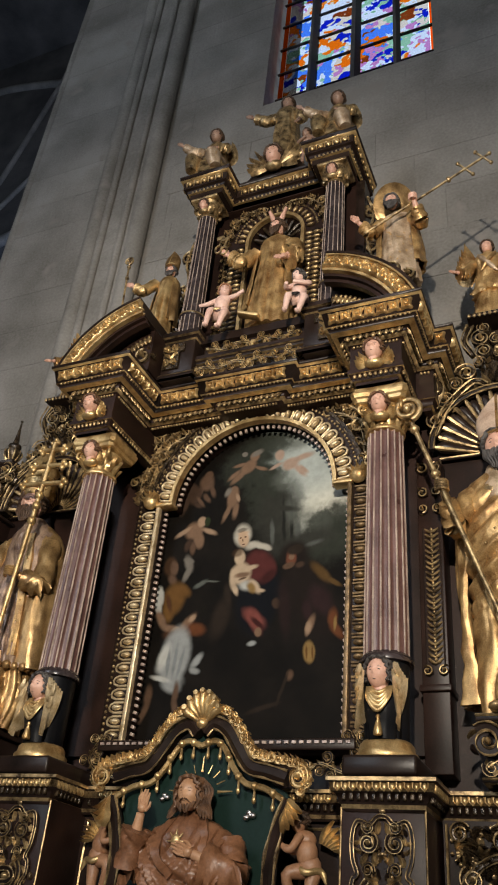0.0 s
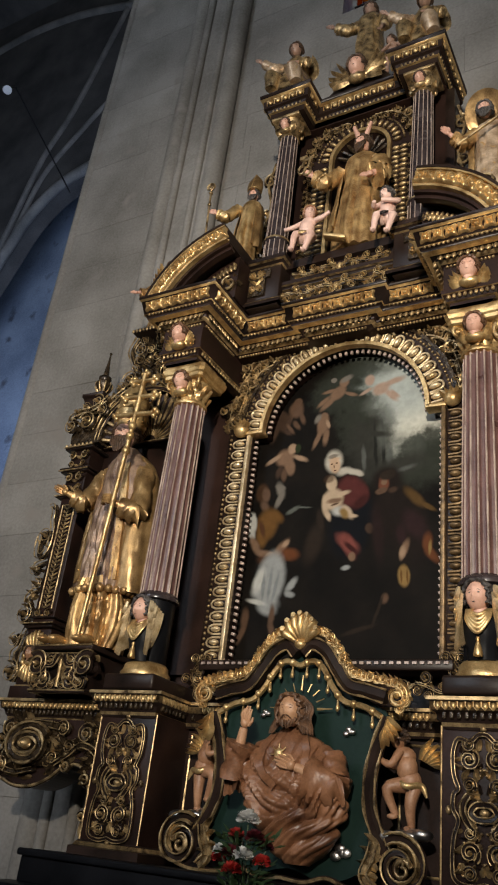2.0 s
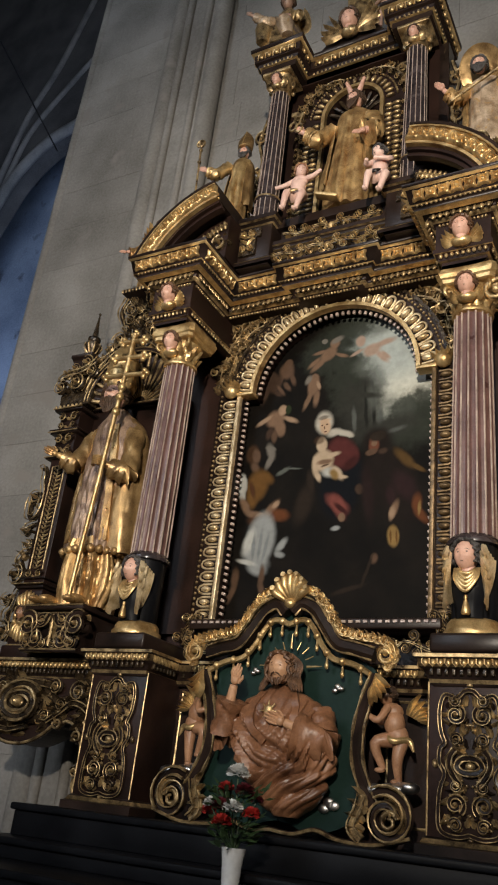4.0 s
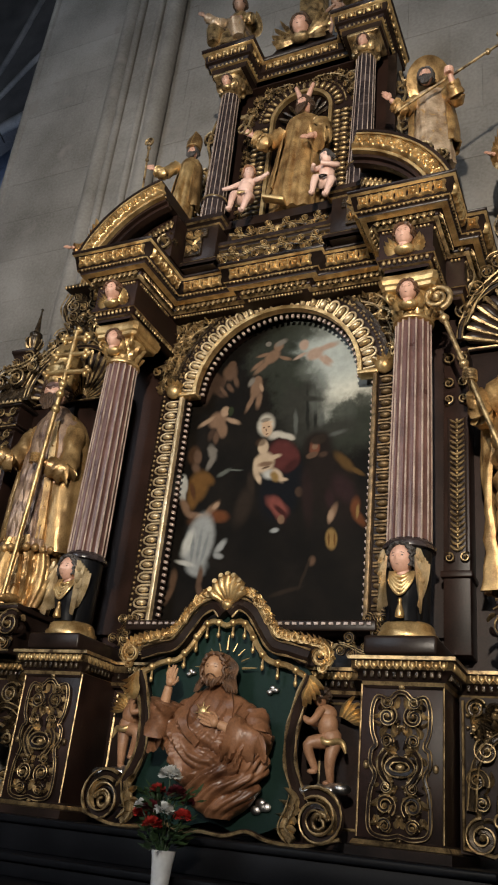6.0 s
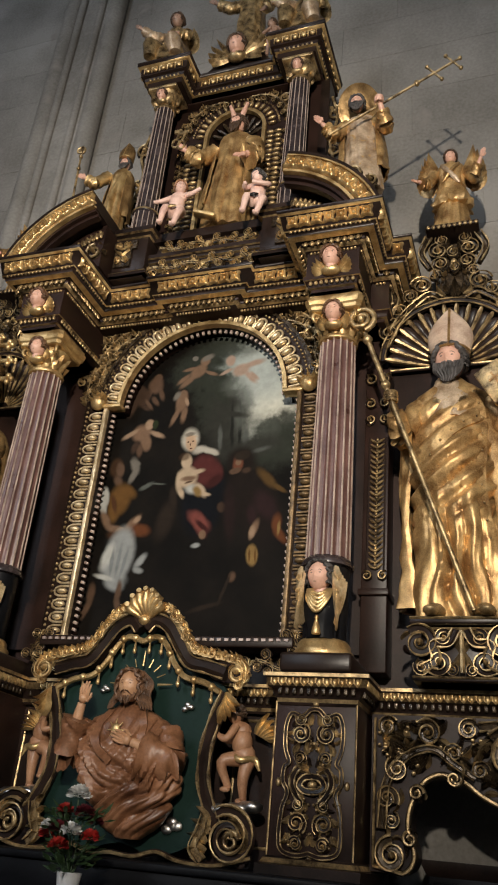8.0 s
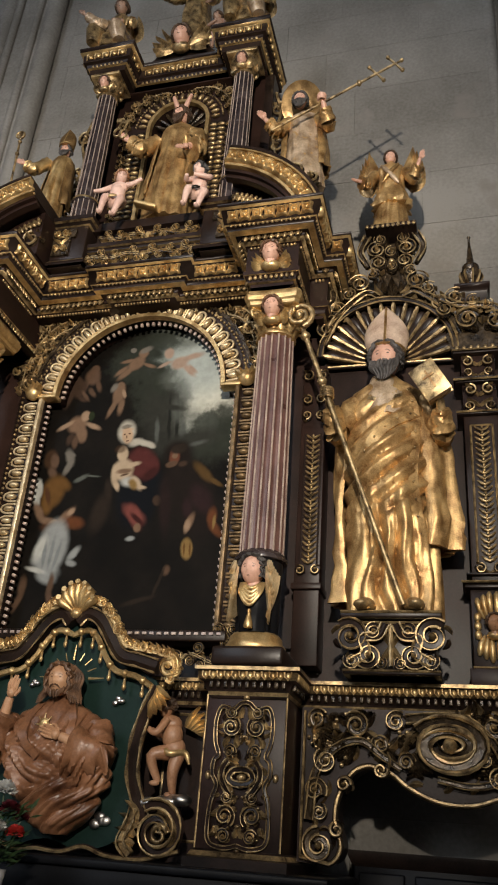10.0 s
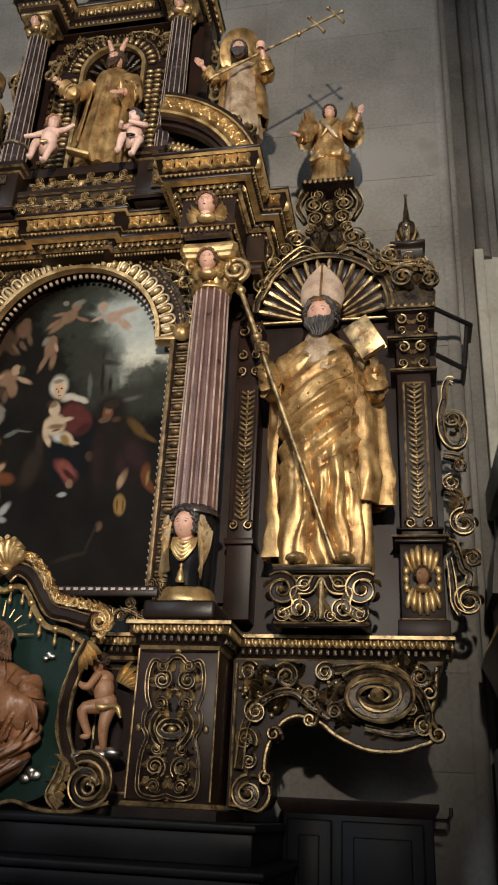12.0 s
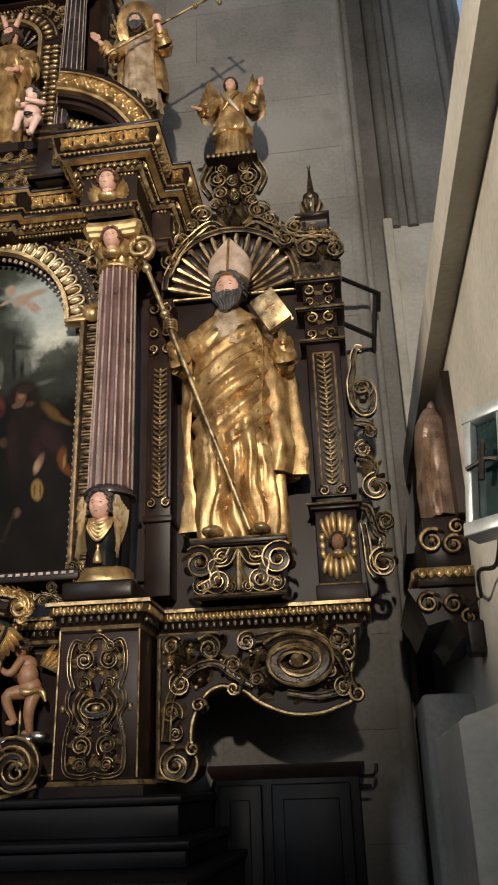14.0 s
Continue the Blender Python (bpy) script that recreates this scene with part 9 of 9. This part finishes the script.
    stroke(bm, [(s * p.x, p.y) for p in smooth_line([(0.40, 1.74), (0.385, 1.68), (0.36, 1.62), (0.40, 1.575)], 5)], 0.020, YC - 0.03, 0.05, 0.2, (0, 0))
    part("foot_leaves", bm, GOLD_OLD, car)
bm = bmesh.new()
ball(bm, (0, YC - 0.06, 2.53), (0.03, 0.025, 0.025), 9, 6)
crest = part("shell_crest", bm, GOLD, car, "gilded shell crest")
for k in range(7):
    bm = bmesh.new()
    a = math.pi / 2 + (k - 3) * 0.36
    tube(bm, [(0.02 * math.cos(a), YC - 0.05, 2.53 + 0.02 * math.sin(a)), (0.075 * math.cos(a), YC - 0.085, 2.53 + 0.085 * math.sin(a)), (0.10 * math.cos(a), YC - 0.075, 2.53 + 0.135 * math.sin(a)), (0.095 * math.cos(a), YC - 0.10, 2.53 + 0.14 * math.sin(a))], [0.010, 0.019, 0.021, 0.012], 10)
    part("lobe", bm, GOLD, crest)

bm = bmesh.new()
levels = [(1.625, 0.07, 0, 0.05, 0.05, 0.0025), (1.66, 0.07, -0.01, 0.10, 0.07, 0.0112), (1.74, 0.06, -0.01, 0.17, 0.09, 0.0186), (1.84, 0.045, -0.01, 0.225, 0.10, 0.0211), (1.94, 0.035, -0.01, 0.245, 0.105, 0.0198), (2.02, 0.02, -0.01, 0.225, 0.10, 0.0149), (2.09, 0.01, 0, 0.165, 0.085, 0.0062), (2.135, 0.01, 0, 0.075, 0.06, 0.0019), (2.17, 0.01, 0, 0.042, 0.045, 0)]


def robe_folds(u, z):
    w = 1 / (1 + math.exp(-(u - 0.02 - 0.5 * (1.85 - z)) / 0.035))
    lhs = ridge(2 * math.pi * (z + 0.95 * u + 1.2 * u * u) / 0.085) + 0.45 * ridge(2 * math.pi * (z + 1.3 * u) / 0.036)
    rhs = ridge(2 * math.pi * (u - 0.45 * (z - 1.9)) / 0.066) + 0.45 * ridge(2 * math.pi * (u - 0.6 * z) / 0.029)
    low = ridge(2 * math.pi * (z - 0.5 * u) / 0.075) + 0.4 * ridge(2 * math.pi * (z - 0.8 * u) / 0.033)
    f = lhs * (1 - w) + rhs * w
    k = min(1, max(0, (1.83 - z) / 0.06))
    f = f * (1 - k) + low * k
    return f * (1 - 0.85 * math.exp(-((u / 0.06) ** 2) - ((z - 2.07) / 0.07) ** 2))


point, front = body(levels, 0.0, -0.38, robe_folds, ((-0.12, 1.95, 0.08, 0.09, 0.03), (0.20, 1.92, 0.06, 0.10, 0.03), (0.06, 1.76, 0.10, 0.05, 0.02)), 6)
cloth(bm, levels, point, 0, 160, 110)
ribbon(bm, front, [(-0.055, 2.13), (-0.085, 2.04), (-0.06, 1.96), (0.0, 1.90)], 0.016, 0, 0.010)
ribbon(bm, front, [(0.075, 2.13), (0.115, 2.06), (0.125, 1.99)], 0.016, 0, 0.010)
head(bm, 0.015, -0.445, 2.222, 0.068, 1, 2, 0.15, 0.0, True)
arm(bm, (-0.17, -0.40, 2.04), (-0.235, -0.46, 1.93), (-0.190, -0.485, 2.135), 0.046, 0, 1, 1.9)
arm(bm, (0.20, -0.40, 2.03), (0.255, -0.46, 1.93), (0.085, -0.505, 1.985), 0.046, 0, 1, 2.0)
ball(bm, (0.0, -0.50, 2.03), (0.022, 0.012, 0.028), 9, 6, 3)
for k in range(8):
    a = 2 * math.pi * k / 8
    tube(bm, [(0.0 + 0.02 * math.cos(a), -0.50, 2.03 + 0.02 * math.sin(a)), (0.042 * math.cos(a), -0.498, 2.03 + 0.045 * math.sin(a))], [0.004, 0.002], 4, 3)
for k in range(9):
    a = math.pi * (0.02 + 0.96 * k / 8)
    big = k in (0, 4, 8)
    tube(bm, [(0.015 + 0.085 * math.cos(a), -0.36, 2.24 + 0.085 * math.sin(a)), (0.015 + (0.155 if big else 0.125) * math.cos(a), -0.355, 2.24 + (0.155 if big else 0.125) * math.sin(a))], [0.006 if big else 0.003, 0.002], 5, 3)
single("half_length_statue", bm, (ROBE_BROWN, surface("painted_limewood_skin", (0.38, 0.20, 0.105), (0.62, 0.37, 0.22), 0.42, 0.0, 9, 110, 0.1), HAIR_LIGHT, GOLD), "carved brown-robed half-length figure with raised hand before the panel", "statue")
for x, z, k in ((-0.17, 2.225, 0.8), (0.245, 2.16, 0.9), (0.19, 1.80, 0.8), (0.235, 1.69, 1.4), (0.02, 1.655, 0.7)):
    bm = bmesh.new()
    for i in range(4):
        ball(bm, (x + 0.016 * k * math.cos(1.7 * i), YC - 0.012, z + 0.012 * k * math.sin(2.1 * i)), (0.018 * k, 0.012, 0.014 * k), 8, 6)
    part("silver_cloud", bm, SILVER, car, "small silvered cloud")

# putti beside the cartouche, on silvered clouds
for s in (-1, 1):
    bm = bmesh.new()
    x, y = s * 0.50, -0.27
    putto(bm, x, y, 1.80, 0.40, "lean", m=-s)
    for k in range(6):
        leaf(bm, x + s * (0.03 + 0.010 * k), 2.075 - 0.004 * k, math.pi / 2 - s * (0.25 + 0.22 * k), 0.105 - 0.009 * k, 0.026, y + 0.03 + 0.004 * k, 2, 0.02, -0.35 * s)
    for i in range(7):
        ball(bm, (x + 0.07 * math.cos(1.9 * i), y - 0.04 + 0.03 * math.sin(2.3 * i), 1.785 - 0.010 * (i % 3)), (0.045, 0.04, 0.024), 8, 6, 3)
    tube(bm, [(x, y, 1.79), (x, -0.2, 1.74), (x, -0.15, 1.74)], 0.03, 6, 4)
    single("putto_statue", bm, (CARVED_FLESH, HAIR_BROWN, GOLD, SILVER, BLACK), "small carved putto with gilded wings standing on a silvered cloud", "statue", "cartouche putti")

# ---- flower vase ----
vase = thing("flower_vase", (0.098, -0.86, 1.336), "white ceramic vase with red and white carnations", "vase")
bm = bmesh.new()
lathe(bm, [(0.0, 1.336), (0.027, 1.336), (0.029, 1.342), (0.031, 1.38), (0.038, 1.46), (0.044, 1.498), (0.045, 1.503), (0.041, 1.503), (0.036, 1.46), (0.0, 1.44)], 0.098, -0.86, 24)
part("vase_body", bm, WHITE, vase)
rg = random.Random(12)


def carnation(bm, c, r):
    """A full round head of many small ruffled petals, rows from the rim to the heart."""
    c = Vector(c)
    for k in range(84):
        v = 1.0 - 1.25 * (k + 0.5) / 84
        u = 2.399 * k + rg.uniform(-0.25, 0.25)
        h = math.sqrt(max(0.0, 1 - v * v))
        d = Vector((math.cos(u) * h, math.sin(u) * h, v * 0.85))
        side = Vector((-math.sin(u), math.cos(u), 0))
        up = d.cross(side).normalized()
        tip = c + d * r * rg.uniform(0.86, 1.06)
        w, tw = r * rg.uniform(0.20, 0.28), rg.uniform(-0.5, 0.5)
        p = side * math.cos(tw) + up * math.sin(tw)
        base = c + d * r * 0.45
        lo = [bm.verts.new(base - p * w * 0.4), bm.verts.new(base + p * w * 0.4)]
        hi = [bm.verts.new(tip + p * w * o + d * r * 0.07 * (1 if i % 2 else -1) + up * r * rg.uniform(-0.05, 0.05)) for i, o in enumerate((-1.0, -0.5, 0.0, 0.5, 1.0))]
        bm.faces.new([lo[1], lo[0], *hi])


for x, z, y, r, mt in ((0.115, 1.80, -0.90, 0.052, PETAL_WHITE), (0.09, 1.735, -0.95, 0.036, PETAL_RED), (0.03, 1.665, -0.95, 0.040, PETAL_WHITE), (0.15, 1.655, -0.98, 0.044, PETAL_WHITE), (-0.01, 1.635, -0.90, 0.035, PETAL_RED), (0.115, 1.60, -1.0, 0.042, PETAL_RED), (0.215, 1.64, -0.93, 0.040, PETAL_RED), (0.155, 1.73, -0.90, 0.045, PETAL_DARK), (0.09, 1.66, -0.97, 0.045, PETAL_DARK), (0.19, 1.70, -0.86, 0.035, PETAL_DARK), (0.045, 1.72, -0.87, 0.032, PETAL_DARK)):
    x, y, z, r = 0.098 + 0.86 * (x - 0.13), -0.86 + 0.86 * (y + 0.90), 1.503 + 0.84 * (z - 1.505), 0.88 * r
    bm = bmesh.new()
    carnation(bm, (x, y, z), r)
    part("flower", bm, mt, vase)
    bm = bmesh.new()
    tube(bm, [(0.098, -0.86, 1.48), ((x + 0.098) / 2, (y - 0.86) / 2, (1.5 + z) / 2 - 0.02), (x, y, z - 0.01)], 0.003, 5)
    part("stem", bm, LEAF, vase)
bm = bmesh.new()
for k in range(220):
    a, h = rg.uniform(0, 6.28), rg.uniform(1.50, 1.70)
    r = rg.uniform(0.01, 0.05 + 0.5 * min(h - 1.48, 0.14))
    p = Vector((0.092 + 0.85 * r * math.cos(a), -0.87 + 0.85 * r * math.sin(a), h))
    d = Vector((math.cos(a) + rg.uniform(-0.5, 0.5), math.sin(a) + rg.uniform(-0.5, 0.5), rg.uniform(-0.3, 0.9))).normalized()
    side = d.orthogonal().normalized() * rg.uniform(0.004, 0.010)
    ln = rg.uniform(0.03, 0.065)
    bm.faces.new([bm.verts.new(o) for o in (p, p + d * ln * 0.5 + side, p + d * ln, p + d * ln * 0.5 - side)])
tagged(part("leaves", bm, LEAF, vase, "dark green fern leaves"), kind="stuff")

# ---- dark cabinet below the wing ----
cab = thing("cabinet", (1.5, 0.3, 0), "dark blue-black panelled cabinet against the wall", "cabinet")
bm = bmesh.new()
box(bm, 1.21, 1.84, 0.12, 0.39, 0.0, 1.62, 0.006)
part("body", bm, NAVY, cab)
bm = bmesh.new()
sweep(bm, [(1.21, 0.38), (1.21, 0.12), (1.84, 0.12), (1.84, 0.38)], [(0, 1.60), (0.01, 1.61), (0.025, 1.64), (0.025, 1.66), (-0.13, 1.662)])
part("top_moulding", bm, BLACK, cab)
for x0, x1 in ((1.23, 1.42), (1.46, 1.80)):
    bm = bmesh.new()
    box(bm, x0, x1, 0.10, 0.13, 0.15, 1.58, 0.008)
    door = part("door", bm, NAVY, cab)
    bm = bmesh.new()
    box(bm, x0 + 0.05, x1 - 0.05, 0.092, 0.105, 0.9, 1.52, 0.006)
    part("door_panel", bm, NAVY, door)
bm = bmesh.new()
tube(bm, [(1.84, 0.2, 1.60), (1.90, 0.2, 1.60), (1.915, 0.2, 1.62), (1.915, 0.2, 1.65)], 0.008, 6)
tube(bm, [(1.84, 0.2, 1.56), (1.89, 0.2, 1.56)], 0.008, 6)
part("hook", bm, IRON, cab, "iron hook")

# ---- iron stay between altar and wall ----
stay = thing("iron_stay", (2.0, 0.25, 4.07), "dark iron stay bracket between altar and pier", "bracket")
for name, pts in (("rod", [(1.88, 0.0, 4.07), (2.15, 0.25, 4.07), (2.15, 0.42, 4.07)]), ("rod", [(1.88, 0.0, 3.79), (2.10, 0.25, 3.80), (2.10, 0.42, 3.80)]), ("brace", [(2.13, 0.25, 4.07), (2.10, 0.25, 3.80)])):
    bm = bmesh.new()
    tube(bm, pts, 0.014, 6)
    part(name, bm, IRON, stay)

# ---- neighbouring altar seen at a glance along the screen wall ----
alt2 = thing("side_altar", (2.25, 0.0, 2.0), "dark side altar with a gilded figure on the screen wall", "altar")
bm = bmesh.new()
box(bm, 2.12, 2.33, -0.60, 0.33, 2.24, 2.31, 0.006)
box(bm, 2.16, 2.33, -0.56, 0.33, 2.31, 2.52, 0.006)
part("ledge", bm, BLACK, alt2)
bm = bmesh.new()
rings(bm, [[(2.30, yy, 2.52), (2.13, yy, 2.52), (2.15, yy, 2.70), (2.20, yy, 2.90), (2.25, yy, 3.02), (2.30, yy, 3.08)] for yy in (-0.02, 0.33)])
box(bm, 2.295, 2.33, -0.66, 0.0, 2.5, 3.10)
part("side_panel", bm, BLACK, alt2, "", False)
bm = bmesh.new()
pl2 = [(2.12, 0.33), (2.12, -0.60), (2.33, -0.60)]
sweep(bm, pl2, [(0.0, 2.27), (0.012, 2.28), (0.014, 2.30), (0.0, 2.312)])
gm = part("gilt_moulding", bm, GOLD_OLD, alt2)
along("egg", EGG, pl2, 0.014, 2.29, 0.032, gm)
bm = bmesh.new()
slab(bm, [(2.08, 2.24), (2.33, 2.24), (2.33, 2.06), (2.26, 2.05), (2.22, 2.12), (2.14, 2.10), (2.12, 2.16)], -0.58, 0.2, 0)
for cx, cz, r in ((2.15, 2.18, 0.04), (2.24, 2.17, 0.035), (2.29, 2.12, 0.03)):
    volute(bm, cx, cz, r, -0.582, 1.5, 1.0, 1, None, 0.025, (0, 1), gold=0.3)
for cx, cz, r in ((2.19, 2.42, 0.05), (2.27, 2.40, 0.04), (2.29, 2.47, 0.03)):
    volute(bm, cx, cz, r, -0.562, 1.5, 1.0, 1, None, 0.025, (0, 1), gold=0.3)
part("console_carving", bm, BG, alt2)
bm = bmesh.new()
drape(bm, [(2.53, 0, 0, 0.075, 0.16, 0.14), (2.7, 0, 0, 0.08, 0.16, 0.14), (2.85, 0, 0, 0.075, 0.15, 0.10), (2.96, 0, 0, 0.07, 0.13, 0.06), (3.02, 0, 0, 0.04, 0.06, 0.02), (3.04, 0, 0, 0.03, 0.04, 0)], 77, 36, 22, 0, 2.262, -0.40)
ball(bm, (2.282, -0.36, 3.06), (0.026, 0.040, 0.045), 10, 8, 0)
single("side_statue", bm, (ROBE_WORN, CARVED_FLESH), "gilded robed figure standing on the side altar ledge", "statue")

# ---- floodlight on the screen wall ----
fl = thing("floodlight", (2.3, -1.1, 2.3), "grey metal floodlight with open cover on the wall", "floodlight")
q = Matrix.Translation((2.280, -1.50, 2.36)) @ Euler((radians(-10), 0, radians(-42))).to_matrix().to_4x4()


def local(name, build, mat, label=""):
    bm = bmesh.new()
    build(bm)
    bm.transform(q)
    return part(name, bm, mat, fl, label)


for x in (-0.055, 0.055):
    local("side_bar", lambda bm: box(bm, x - 0.012, x + 0.012, -0.03, 0.03, -0.17, 0.17, 0.003), CHROME)
for z in (-0.175, 0.175):
    local("end_cap", lambda bm: box(bm, -0.072, 0.072, -0.035, 0.035, z - 0.02, z + 0.02, 0.004), CHROME)
local("lens", lambda bm: box(bm, -0.045, 0.045, 0.0, 0.02, -0.155, 0.155, 0.003), LAMPGLASS, "dark lamp glass")
local("clamp", lambda bm: tube(bm, [(-0.05, -0.04, 0.0), (0.02, -0.045, 0.01), (0.05, -0.04, 0.0)], 0.008, 6), IRON)
local("clamp", lambda bm: tube(bm, [(0.0, -0.045, -0.05), (0.01, -0.05, 0.06)], 0.008, 6), IRON)
bm = bmesh.new()
tube(bm, smooth_line([(2.285, -1.48, 2.19), (2.29, -1.30, 2.14), (2.27, -1.10, 2.17), (2.30, -0.88, 2.14), (2.325, -0.70, 2.18)], 6), 0.007, 6)
part("cable", bm, IRON, fl, "black cable")
bm = bmesh.new()
box(bm, 2.29, 2.331, -1.54, -1.42, 2.10, 2.20, 0.008)
part("mount", bm, IRON, fl)
bm = bmesh.new()
box(bm, 2.27, 2.331, -0.66, -0.55, 1.98, 2.10, 0.01)
tube(bm, [(2.29, -0.58, 2.10), (2.30, -0.62, 2.16), (2.325, -0.64, 2.18)], 0.007, 6)
part("junction_box", bm, IRON, fl, "black junction box")
